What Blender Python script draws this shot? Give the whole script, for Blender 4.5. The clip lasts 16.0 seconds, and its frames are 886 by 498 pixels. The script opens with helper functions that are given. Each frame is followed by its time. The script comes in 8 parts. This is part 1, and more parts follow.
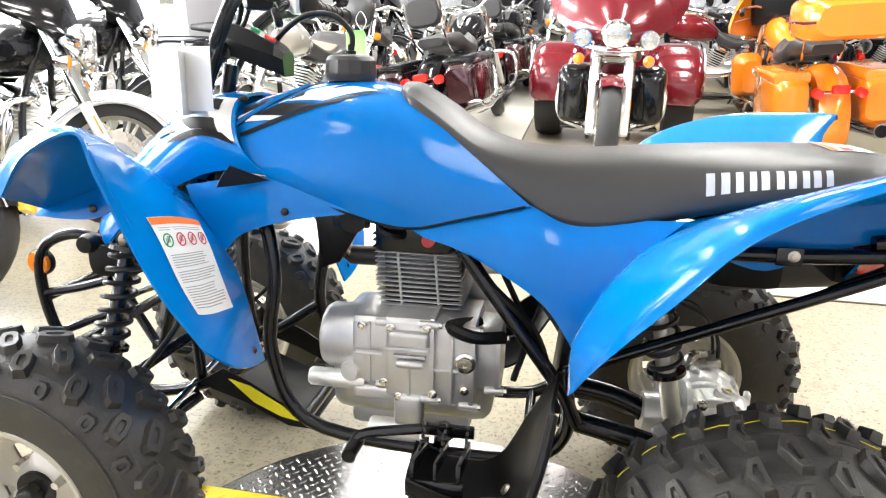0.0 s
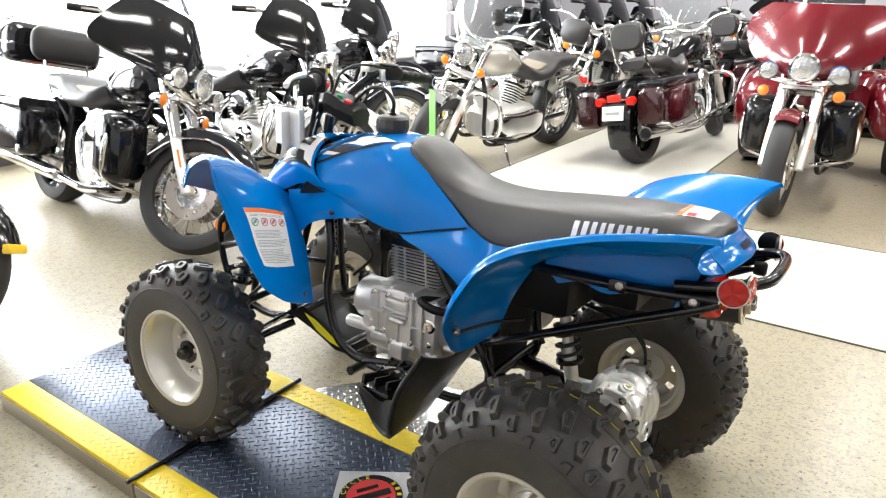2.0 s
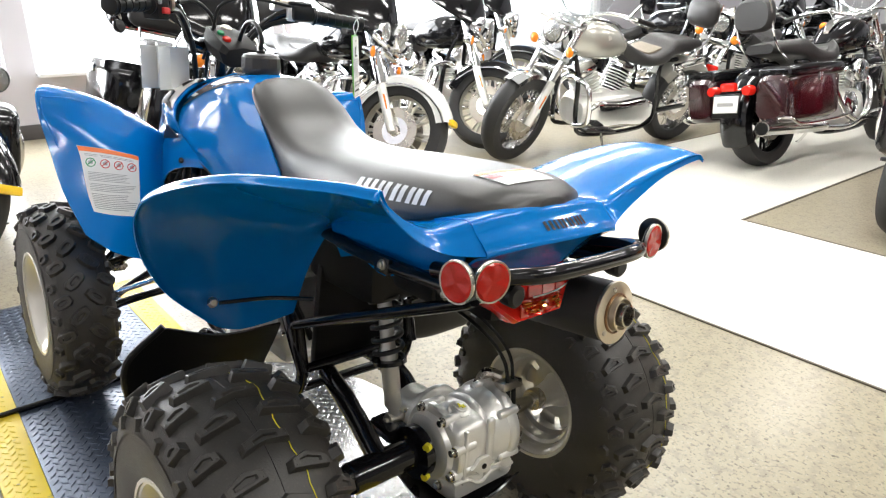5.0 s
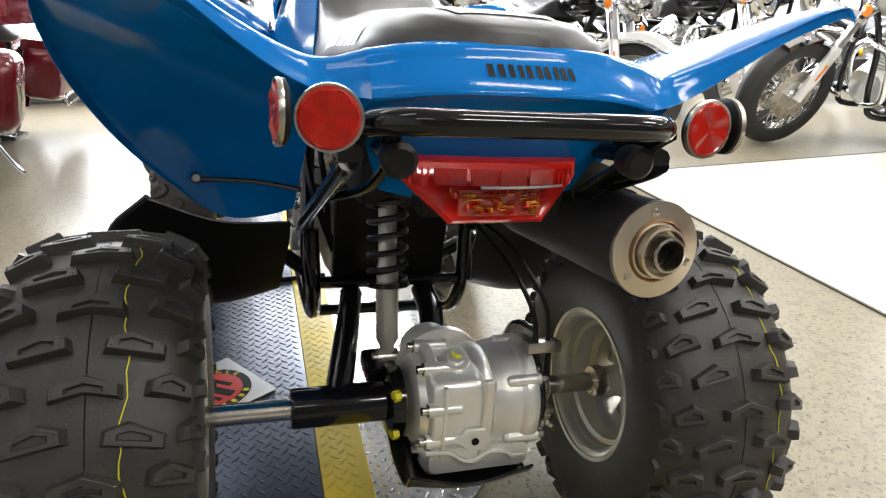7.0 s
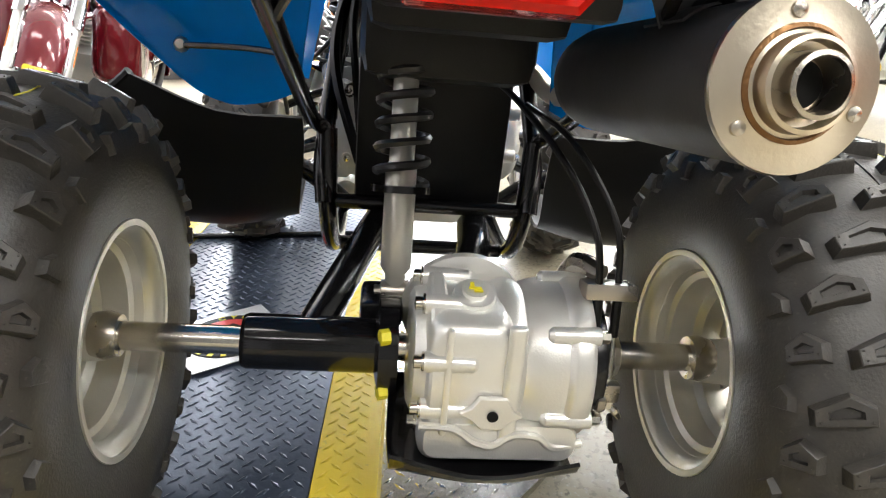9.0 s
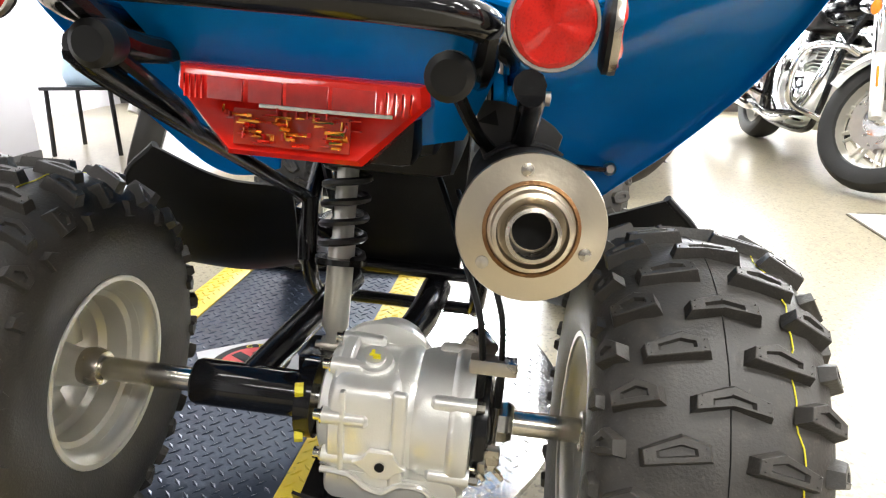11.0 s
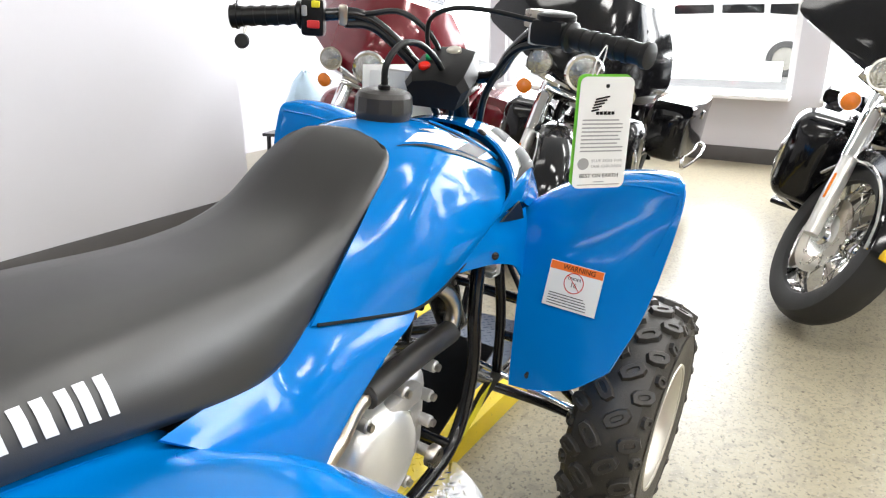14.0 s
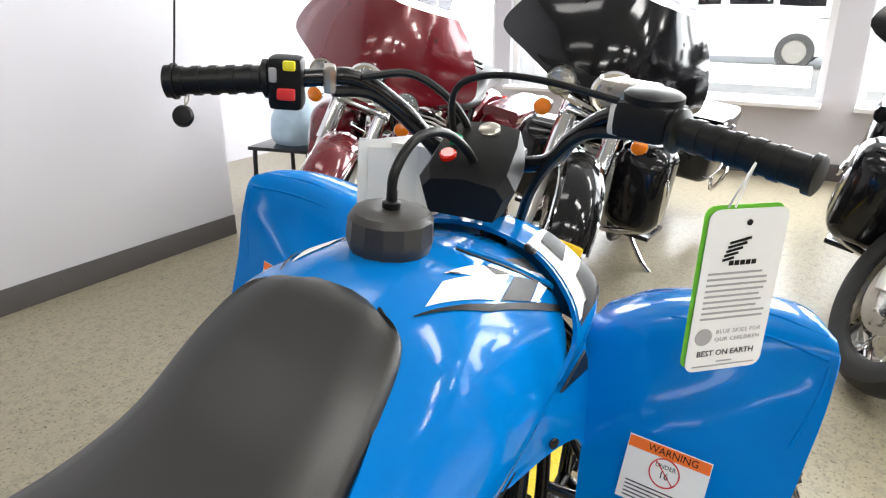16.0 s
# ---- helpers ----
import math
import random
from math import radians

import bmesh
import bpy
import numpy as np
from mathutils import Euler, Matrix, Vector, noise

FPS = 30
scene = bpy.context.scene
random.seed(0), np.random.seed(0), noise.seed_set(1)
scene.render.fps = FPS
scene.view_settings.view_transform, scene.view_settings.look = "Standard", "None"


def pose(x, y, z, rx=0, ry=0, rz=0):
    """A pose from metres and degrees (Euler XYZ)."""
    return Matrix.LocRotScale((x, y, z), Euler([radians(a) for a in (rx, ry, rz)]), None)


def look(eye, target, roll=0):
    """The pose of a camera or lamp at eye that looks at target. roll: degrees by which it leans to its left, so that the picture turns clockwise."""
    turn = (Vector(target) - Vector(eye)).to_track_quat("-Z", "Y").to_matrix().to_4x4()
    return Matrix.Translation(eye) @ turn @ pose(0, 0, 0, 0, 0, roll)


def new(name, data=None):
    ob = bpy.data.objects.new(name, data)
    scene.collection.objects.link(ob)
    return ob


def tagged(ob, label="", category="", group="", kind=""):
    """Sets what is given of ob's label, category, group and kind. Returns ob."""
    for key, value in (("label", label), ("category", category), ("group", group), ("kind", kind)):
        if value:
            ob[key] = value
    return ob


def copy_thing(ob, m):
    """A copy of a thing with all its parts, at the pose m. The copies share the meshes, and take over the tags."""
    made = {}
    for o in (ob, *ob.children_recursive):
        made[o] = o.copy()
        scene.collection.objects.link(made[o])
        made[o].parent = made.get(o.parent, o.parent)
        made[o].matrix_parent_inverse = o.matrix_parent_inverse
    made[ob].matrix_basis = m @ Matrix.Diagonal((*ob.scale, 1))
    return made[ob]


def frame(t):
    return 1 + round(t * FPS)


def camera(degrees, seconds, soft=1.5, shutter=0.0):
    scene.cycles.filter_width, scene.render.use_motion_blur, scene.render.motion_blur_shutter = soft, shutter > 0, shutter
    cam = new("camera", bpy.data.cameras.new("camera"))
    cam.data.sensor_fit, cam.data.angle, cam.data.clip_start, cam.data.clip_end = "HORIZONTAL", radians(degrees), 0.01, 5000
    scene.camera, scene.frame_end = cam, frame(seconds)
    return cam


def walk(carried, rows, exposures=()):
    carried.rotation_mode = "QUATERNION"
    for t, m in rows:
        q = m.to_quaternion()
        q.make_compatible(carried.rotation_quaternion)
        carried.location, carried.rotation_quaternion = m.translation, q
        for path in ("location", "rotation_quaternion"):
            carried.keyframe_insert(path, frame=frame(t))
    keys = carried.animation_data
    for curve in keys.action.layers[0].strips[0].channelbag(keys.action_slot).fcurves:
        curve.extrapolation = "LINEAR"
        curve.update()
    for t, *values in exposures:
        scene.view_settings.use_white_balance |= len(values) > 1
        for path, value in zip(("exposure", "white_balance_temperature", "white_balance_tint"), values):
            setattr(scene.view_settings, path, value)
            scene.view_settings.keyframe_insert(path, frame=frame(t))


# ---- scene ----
cam = camera(66.2, 16.0, 1.2)
PATH = [
    (0, (0.265, -1.228, 1.1), (-0.115, 0.61, 0.41), 0.3),
    (0.5, (0.395, -1.315, 1.184), (-0.168, 0.471, 0.481), 0.2),
    (1, (0.601, -1.37, 1.233), (-0.137, 0.351, 0.528), 0.0),
    (1.5, (0.83, -1.429, 1.288), (-0.111, 0.189, 0.584), 0.0),
    (2, (1.044, -1.489, 1.322), (-0.025, 0.049, 0.619), 0.1),
    (2.5, (1.22, -1.497, 1.33), (0.047, -0.037, 0.627), 0.1),
    (3, (1.387, -1.444, 1.311), (0.042, -0.141, 0.609), 0.1),
    (3.5, (1.44, -1.308, 1.261), (0.018, -0.092, 0.554), 0.1),
    (4, (1.421, -1.128, 1.213), (-0.011, 0.076, 0.506), 0.3),
    (4.5, (1.417, -0.924, 1.162), (-0.016, 0.28, 0.456), 0.2),
    (4.7, (1.423, -0.849, 1.155), (-0.009, 0.355, 0.45), 0.2),
    (6.8, (1.443, -0.267, 0.931), (-0.329, 0.324, 0.216), -0.0),
    (7, (1.425, -0.235, 0.895), (-0.379, 0.242, 0.177), -0.3),
    (7.5, (1.35, -0.164, 0.79), (-0.498, 0.113, 0.078), -0.3),
    (8, (1.26, -0.104, 0.701), (-0.6, 0.069, -0.014), -0.3),
    (8.2, (1.232, -0.091, 0.663), (-0.631, 0.042, -0.052), -0.2),
    (10.3, (1.202, 0.047, 0.673), (-0.691, 0.061, 0.029), -0.2),
    (10.5, (1.236, 0.077, 0.7), (-0.658, 0.032, 0.059), -0.2),
    (11, (1.282, 0.189, 0.763), (-0.594, -0.077, 0.125), -0.2),
    (11.5, (1.262, 0.301, 0.829), (-0.565, -0.179, 0.171), -0.2),
    (12, (1.226, 0.42, 0.914), (-0.533, -0.263, 0.252), -0.3),
    (12.5, (1.157, 0.539, 1.003), (-0.522, -0.326, 0.347), -0.4),
    (13, (1.04, 0.637, 1.06), (-0.581, -0.339, 0.412), -0.6),
    (13.5, (0.883, 0.686, 1.107), (-0.714, -0.326, 0.454), -0.6),
    (14, (0.733, 0.682, 1.116), (-0.86, -0.338, 0.466), -0.5),
    (14.5, (0.639, 0.626, 1.122), (-0.96, -0.385, 0.474), -0.5),
    (15, (0.554, 0.541, 1.142), (-1.047, -0.468, 0.493), -0.5),
    (15.5, (0.483, 0.471, 1.171), (-1.115, -0.538, 0.517), -0.4),
    (16, (0.394, 0.414, 1.21), (-1.195, -0.588, 0.522), -0.3),
]
walk(cam, [(t, look(eye, target, roll)) for t, eye, target, roll in PATH],
     [(0, 0.85), (0.5, 0.80), (1, 0.72), (1.5, 0.50), (2.5, 0.26), (4.5, 0.18), (7, -0.05), (7.5, 0.42), (8, 0.76), (10.5, 0.80), (11, 0.80), (11.5, 0.86), (12.5, 0.45), (13, 0.22), (13.5, 0.0), (15, -0.08), (16, -0.2)])

# ---- world and light ----
world = bpy.data.worlds.new("world")
scene.world = world
world.use_nodes = True
wn = world.node_tree.nodes
sky = wn.new("ShaderNodeTexSky")
sky.sky_type, sky.sun_disc = "NISHITA", False
sky.sun_elevation, sky.sun_rotation = radians(41), radians(77)
wn["Background"].inputs["Strength"].default_value = 0.15
world.node_tree.links.new(sky.outputs["Color"], wn["Background"].inputs["Color"])


def lamp(name, kind, m, energy, colour=(1, 1, 1), size=(1, 1), angle=0.0):
    data = bpy.data.lights.new(name, kind)
    data.energy, data.color = energy, colour
    if kind == "AREA":
        data.shape, data.size, data.size_y = "RECTANGLE", size[0], size[1]
    else:
        data.angle = radians(angle)
    ob = new(name, data)
    ob.matrix_world = m
    return ob


CEIL = 3.1
lamp("sun", "SUN", look((9, 2, 8), (0, 0, 0)), 5.0, (1, 0.95, 0.88), angle=0.5)
# rows of fluorescent tubes under the ceiling
for lx in (-3.4, -1.1, 1.2, 3.5):
    for ly in (-1.3, 1.2, 3.7, 6.2):
        watts = (52 if ly > 3 else 34) if lx < 3 else (28 if ly > 3 else 60 if ly > 0 else 12)
        if ly < 0 and lx < 0:
            watts = 9
        if ly < 0 < lx < 3:
            watts = 8
        lamp("ceiling_light", "AREA", pose(lx, ly, CEIL - 0.06), watts, (1.0, 0.985, 0.95), (0.28, 1.3))
# sky light in the openings of the shop window
for ly in (-1.05, 1.35, 3.75):
    lamp("window_light", "AREA", look((-4.98, ly, 1.74), (0, ly, 1.2)), 210, (0.96, 0.98, 1.0), (2.1, 2.25))


lamp("window_light", "AREA", look((-4.98, -3.02, 1.58), (0, -3.02, 1.1)), 35, (0.96, 0.98, 1.0), (1.0, 1.95))


# ---- materials ----
def mat(name, colour, rough=0.5, metal=0.0, vary=0.12, scale=8.0, fine=90.0, bump=0.05, coat=0.0, spec=0.5, speck=None):
    """A surface with variation at two scales, in metres of the thing's own space."""
    m = bpy.data.materials.new(name)
    m.use_nodes = True
    nt = m.node_tree
    bs = nt.nodes["Principled BSDF"]
    co = nt.nodes.new("ShaderNodeTexCoord")
    n1, n2 = nt.nodes.new("ShaderNodeTexNoise"), nt.nodes.new("ShaderNodeTexNoise")
    n1.inputs["Scale"].default_value, n2.inputs["Scale"].default_value = scale, fine
    n1.inputs["Detail"].default_value, n2.inputs["Detail"].default_value = 4, 2
    for n in (n1, n2):
        nt.links.new(co.outputs["Object"], n.inputs["Vector"])
    mix = nt.nodes.new("ShaderNodeMix")
    mix.data_type = "RGBA"
    c = Vector(colour)
    mix.inputs["A"].default_value = (*(c * (1 - vary)), 1)
    mix.inputs["B"].default_value = (*[min(1, v * (1 + vary)) for v in c], 1)
    nt.links.new(n1.outputs["Fac"], mix.inputs["Factor"])
    col = mix.outputs["Result"]
    if speck:
        for sc, lo, hi, tone in speck:
            n3 = nt.nodes.new("ShaderNodeTexNoise")
            n3.inputs["Scale"].default_value, n3.inputs["Detail"].default_value = sc, 3
            nt.links.new(co.outputs["Object"], n3.inputs["Vector"])
            ramp = nt.nodes.new("ShaderNodeMapRange")
            ramp.inputs["From Min"].default_value, ramp.inputs["From Max"].default_value = lo, hi
            nt.links.new(n3.outputs["Fac"], ramp.inputs["Value"])
            mx = nt.nodes.new("ShaderNodeMix")
            mx.data_type = "RGBA"
            nt.links.new(ramp.outputs["Result"], mx.inputs["Factor"])
            nt.links.new(col, mx.inputs["A"])
            mx.inputs["B"].default_value = (*tone, 1)
            col = mx.outputs["Result"]
    nt.links.new(col, bs.inputs["Base Color"])
    rr = nt.nodes.new("ShaderNodeMapRange")
    rr.inputs["To Min"].default_value, rr.inputs["To Max"].default_value = max(0.02, rough * 0.8), min(1, rough * 1.2)
    nt.links.new(n1.outputs["Fac"], rr.inputs["Value"])
    nt.links.new(rr.outputs["Result"], bs.inputs["Roughness"])
    bs.inputs["Metallic"].default_value = metal
    bs.inputs["Coat Weight"].default_value = coat
    bs.inputs["Coat Roughness"].default_value = 0.06
    bs.inputs["Specular IOR Level"].default_value = spec
    if bump:
        b = nt.nodes.new("ShaderNodeBump")
        b.inputs["Strength"].default_value, b.inputs["Distance"].default_value = bump, 0.004
        nt.links.new(n2.outputs["Fac"], b.inputs["Height"])
        nt.links.new(b.outputs["Normal"], bs.inputs["Normal"])
    return m


def glass(name, colour, rough=0.05, trans=1.0):
    m = mat(name, colour, rough, vary=0.03, bump=0)
    m.node_tree.nodes["Principled BSDF"].inputs["Transmission Weight"].default_value = trans
    return m


BLUE = mat("blue_plastic", (0.0, 0.163, 0.505), 0.15, vary=0.05, scale=3, fine=60, bump=0.008, coat=0.25, spec=0.15)
BLACKP = mat("black_plastic", (0.005, 0.005, 0.0055), 0.42, vary=0.25, scale=14, fine=400, bump=0.08, spec=0.25)
CAPM = mat("cap_plastic", (0.030, 0.027, 0.024), 0.38, vary=0.3, scale=30, fine=500, bump=0.12, spec=0.5)
BLACKG = mat("black_gloss_paint", (0.006, 0.006, 0.007), 0.10, vary=0.2, scale=6, bump=0.0, coat=0.1, spec=0.42)
BLACKM = mat("black_satin_enamel", (0.007, 0.007, 0.008), 0.20, vary=0.3, scale=12, fine=200, bump=0.03, spec=0.5)
WALLD = mat("wall_paint_darkened", (0.14, 0.137, 0.134), 0.7, vary=0.05, scale=2, fine=160, bump=0.06)
RUBBER = mat("tyre_rubber", (0.034, 0.031, 0.027), 0.47, vary=0.4, scale=18, fine=320, bump=0.16, spec=0.5, speck=[(45, 0.58, 0.76, (0.054, 0.048, 0.040)), (260, 0.63, 0.73, (0.062, 0.055, 0.046))])
HOSE = mat("hose_rubber", (0.006, 0.006, 0.006), 0.40, vary=0.2, spec=0.3)
SILM = mat("matt_heat_paint", (0.030, 0.029, 0.028), 0.55, vary=0.25, scale=20, fine=240, bump=0.05, spec=0.4)
VINYL = mat("seat_vinyl", (0.010, 0.0093, 0.0085), 0.42, vary=0.08, scale=6, fine=900, bump=0.08, spec=0.85)
CAST = mat("cast_aluminium", (0.82, 0.81, 0.77), 0.32, 0.6, vary=0.12, scale=16, fine=420, bump=0.08)
ENGM = mat("engine_cast_grey", (0.62, 0.61, 0.59), 0.38, 0.7, vary=0.22, scale=22, fine=420, bump=0.12)
CASTW = mat("wheel_paint_silver", (0.62, 0.60, 0.54), 0.34, 0.65, vary=0.10, scale=10, fine=160, bump=0.04)
STEEL = mat("brushed_steel", (0.52, 0.48, 0.42), 0.28, 1.0, vary=0.18, scale=20, fine=240, bump=0.08)
HEAT = mat("heat_stained_steel", (0.60, 0.53, 0.42), 0.30, 1.0, vary=0.18, scale=14, fine=200, bump=0.08)
CHROME = mat("chrome", (0.80, 0.80, 0.80), 0.08, 1.0, vary=0.05, bump=0)
SPRING = mat("dark_spring_steel", (0.03, 0.03, 0.03), 0.3, 0.3, vary=0.2)
REDL = mat("red_lens", (0.72, 0.016, 0.008), 0.10, vary=0.2, scale=60, fine=300, bump=0.02, coat=0.5, spec=0.4)
REDR = mat("red_reflector", (0.46, 0.012, 0.006), 0.14, vary=0.15, scale=40, fine=700, bump=0.04, coat=0.25, spec=0.3, speck=[(600, 0.50, 0.70, (0.34, 0.008, 0.005))])
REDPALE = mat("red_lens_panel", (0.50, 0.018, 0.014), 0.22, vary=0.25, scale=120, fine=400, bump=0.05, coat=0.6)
REDCHAMBER = mat("red_chamber_glow", (0.42, 0.024, 0.006), 0.10, vary=0.3, scale=90, bump=0, coat=0.8)
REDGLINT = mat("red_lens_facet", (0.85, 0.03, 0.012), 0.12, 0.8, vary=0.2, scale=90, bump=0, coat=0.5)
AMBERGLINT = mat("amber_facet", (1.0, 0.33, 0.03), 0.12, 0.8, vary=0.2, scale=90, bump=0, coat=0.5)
AMBER = mat("amber_lens", (0.85, 0.22, 0.01), 0.15, vary=0.2, scale=50, fine=260, bump=0.25, coat=0.6)
YELLOWR = mat("yellow_reflector", (0.85, 0.55, 0.02), 0.2, vary=0.1, coat=0.5)
LENS = mat("headlamp_lens", (0.56, 0.57, 0.56), 0.10, 0.85, vary=0.55, scale=60, fine=110, bump=0.7, coat=0.6)
WHITE = mat("white_vinyl_print", (0.78, 0.78, 0.76), 0.4, vary=0.03, bump=0)
ORANGE = mat("orange_print", (0.85, 0.17, 0.02), 0.4, vary=0.03, bump=0)
INK = mat("black_print", (0.008, 0.008, 0.008), 0.5, vary=0.1, bump=0, spec=0.15)
GREYINK = mat("grey_print", (0.33, 0.33, 0.33), 0.5, vary=0.1, bump=0)
REDINK = mat("red_print", (0.6, 0.03, 0.03), 0.4, vary=0.05, bump=0)
SILVERP = mat("silver_print", (0.62, 0.63, 0.65), 0.3, 0.3, vary=0.05, bump=0)
GREEN = mat("green_card", (0.16, 0.55, 0.04), 0.5, vary=0.05, bump=0)
GREENB = mat("green_lamp", (0.01, 0.28, 0.10), 0.25, vary=0.05, bump=0)
YELP = mat("yellow_paint_mark", (0.75, 0.66, 0.02), 0.45, vary=0.1)
DECK = mat("deck_enamel_navy", (0.05, 0.066, 0.10), 0.30, 0.5, vary=0.25, scale=9, fine=120, bump=0.12)
YDECK = mat("deck_paint_yellow", (0.78, 0.58, 0.02), 0.45, vary=0.14, scale=10, fine=140, bump=0.1, speck=[(45, 0.66, 0.74, (0.32, 0.25, 0.06))])
DECKS = mat("polished_tread_plate", (0.66, 0.66, 0.66), 0.24, 1.0, vary=0.12, scale=12, fine=160, bump=0.08)
EDGE = mat("deck_edge_steel", (0.30, 0.26, 0.18), 0.5, 0.5, vary=0.3, scale=12)
FLOOR = mat("floor_vinyl_tile", (0.315, 0.277, 0.195), 0.30, vary=0.07, scale=1.5, fine=300, bump=0.05, spec=0.36,
            speck=[(24, 0.50, 0.66, (0.25, 0.224, 0.168)), (85, 0.55, 0.63, (0.20, 0.177, 0.13)), (130, 0.60, 0.70, (0.36, 0.335, 0.27)), (60, 0.62, 0.69, (0.12, 0.103, 0.076))])
FLOORW = mat("floor_walkway_white", (0.72, 0.70, 0.63), 0.3, vary=0.05, scale=2, fine=300, bump=0.04, speck=[(90, 0.62, 0.7, (0.55, 0.52, 0.45))])
SEAM = mat("floor_seam_strip", (0.10, 0.085, 0.06), 0.5, vary=0.2)
SHIELDM = mat("heat_shield_grey", (0.055, 0.052, 0.048), 0.42, 0.3, vary=0.2, scale=25, fine=300, bump=0.05)
BAGBLUE = mat("pale_blue_film", (0.42, 0.56, 0.66), 0.3, vary=0.2, scale=14, fine=90, bump=0.2)
WALL = mat("wall_paint_white", (0.57, 0.56, 0.595), 0.6, vary=0.03, scale=2, fine=160, bump=0.06)
SKIRT = mat("baseboard_dark_grey", (0.085, 0.08, 0.08), 0.5, vary=0.15)
CEILM = mat("ceiling_paint", (0.40, 0.40, 0.39), 0.8, vary=0.04, bump=0)
FRAMEW = mat("window_frame_white", (0.78, 0.78, 0.78), 0.4, vary=0.03)
ASPHALT = mat("concrete_apron", (0.58, 0.57, 0.55), 0.85, vary=0.2, scale=2)
# added board that glows in place of overexposed daylight outside
BACK = mat("glowing_backdrop", (0.8, 0.8, 0.8), 0.9, vary=0.02, bump=0)
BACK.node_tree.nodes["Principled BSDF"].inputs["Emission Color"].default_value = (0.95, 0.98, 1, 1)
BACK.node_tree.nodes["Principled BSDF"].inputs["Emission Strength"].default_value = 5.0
PANE = glass("window_glass", (0.95, 0.97, 0.97), 0.01)
SHIELD = glass("windshield_clear", (0.9, 0.93, 0.93), 0.04)
SMOKE = glass("windshield_smoke", (0.12, 0.12, 0.13), 0.06, 0.8)


# ---- mesh tools ----
def part(name, bm, material, parent=None, label="", flat=False, sharp=38):
    """Links a bmesh as one mesh object under a thing or a part."""
    me = bpy.data.meshes.new(name)
    bmesh.ops.recalc_face_normals(bm, faces=bm.faces)
    if not flat:
        for f in bm.faces:
            f.smooth = True
        lim = radians(sharp)
        for e in bm.edges:
            if len(e.link_faces) == 2 and e.calc_face_angle(0) > lim:
                e.smooth = False
    bm.to_mesh(me)
    bm.free()
    me.materials.append(material)
    ob = new(name, me)
    if parent is not None:
        ob.parent = parent
    if label:
        ob["label"] = label
    return ob


def thing(name, label, category, m=None, group=""):
    ob = new(name)
    if m is not None:
        ob.matrix_world = m
    return tagged(ob, label, category, group)


def V(*a):
    return Vector(a)


def box(size, at=(0, 0, 0), bevel=0.0, rot=(0, 0, 0), bm=None, seg=2):
    b = bmesh.new()
    bmesh.ops.create_cube(b, size=1)
    bmesh.ops.scale(b, vec=size, verts=b.verts)
    if bevel:
        bmesh.ops.bevel(b, geom=b.edges[:], offset=min(bevel, min(size) * 0.45), segments=seg, affect="EDGES", profile=0.6)
    bmesh.ops.transform(b, matrix=pose(*at, *rot), verts=b.verts)
    return join(bm, b)


def join(bm, b):
    if bm is None:
        return b
    me = bpy.data.meshes.new("tmp")
    b.to_mesh(me)
    b.free()
    bm.from_mesh(me)
    bpy.data.meshes.remove(me)
    return bm


def spline(pts, n):
    """A smooth line through the points (Catmull-Rom), n steps a span."""
    p = [Vector(q) for q in pts]
    if len(p) < 3:
        return [p[0].lerp(p[-1], i / n) for i in range(n + 1)]
    p = [2 * p[0] - p[1], *p, 2 * p[-1] - p[-2]]
    out = []
    for i in range(1, len(p) - 2):
        a, b, c, d = p[i - 1:i + 3]
        for k in range(n):
            t = k / n
            out.append(0.5 * (2 * b + (c - a) * t + (2 * a - 5 * b + 4 * c - d) * t * t + (3 * b - a - 3 * c + d) * t ** 3))
    out.append(p[-2])
    return out


def rings(loops, bm=None, closed=True, cap=True):
    """Skins loops of equal length."""
    bm = bm or bmesh.new()
    vs = [[bm.verts.new(q) for q in loop] for loop in loops]
    n = len(vs[0])
    for a, b in zip(vs, vs[1:]):
        for i in range(n if closed else n - 1):
            j = (i + 1) % n
            try:
                bm.faces.new((a[i], a[j], b[j], b[i]))
            except ValueError:
                pass
    if cap and closed:
        bm.faces.new(vs[0])
        bm.faces.new(vs[-1])
    return bm


def tube(pts, r, n=6, seg=10, bm=None, cap=True, smooth=True):
    """A bar along a smooth line; r may be a number or one for each point given."""
    line = spline(pts, n) if smooth else [Vector(q) for q in pts]
    rr = [r] * len(line) if not hasattr(r, "__len__") else [float(np.interp(i / (len(line) - 1) * (len(r) - 1), range(len(r)), r)) for i in range(len(line))]
    loops, side = [], None
    for i, p in enumerate(line):
        d = (line[min(i + 1, len(line) - 1)] - line[max(i - 1, 0)]).normalized()
        if side is None:
            side = d.orthogonal().normalized()
        side = (side - d * side.dot(d)).normalized()
        up = d.cross(side)
        loops.append([p + rr[i] * (math.cos(a) * side + math.sin(a) * up) for a in (2 * math.pi * k / seg for k in range(seg))])
    return rings(loops, bm, cap=cap)


def lathe(prof, seg=32, at=(0, 0, 0), axis="y", bm=None, closed=False):
    """Turns a profile of (radius, place along the axis)."""
    turn = {"y": pose(0, 0, 0, -90, 0, 0), "x": pose(0, 0, 0, 0, 90, 0), "z": Matrix()}[axis] if isinstance(axis, str) else Vector(axis).to_track_quat("Z", "Y").to_matrix().to_4x4()
    m = Matrix.Translation(at) @ turn
    prof = list(prof) + ([prof[0]] if closed else [])
    loops = [[m @ V(max(r, 1e-4) * math.cos(a), max(r, 1e-4) * math.sin(a), h) for a in (2 * math.pi * k / seg for k in range(seg))] for r, h in prof]
    return rings(loops, bm, cap=not closed)


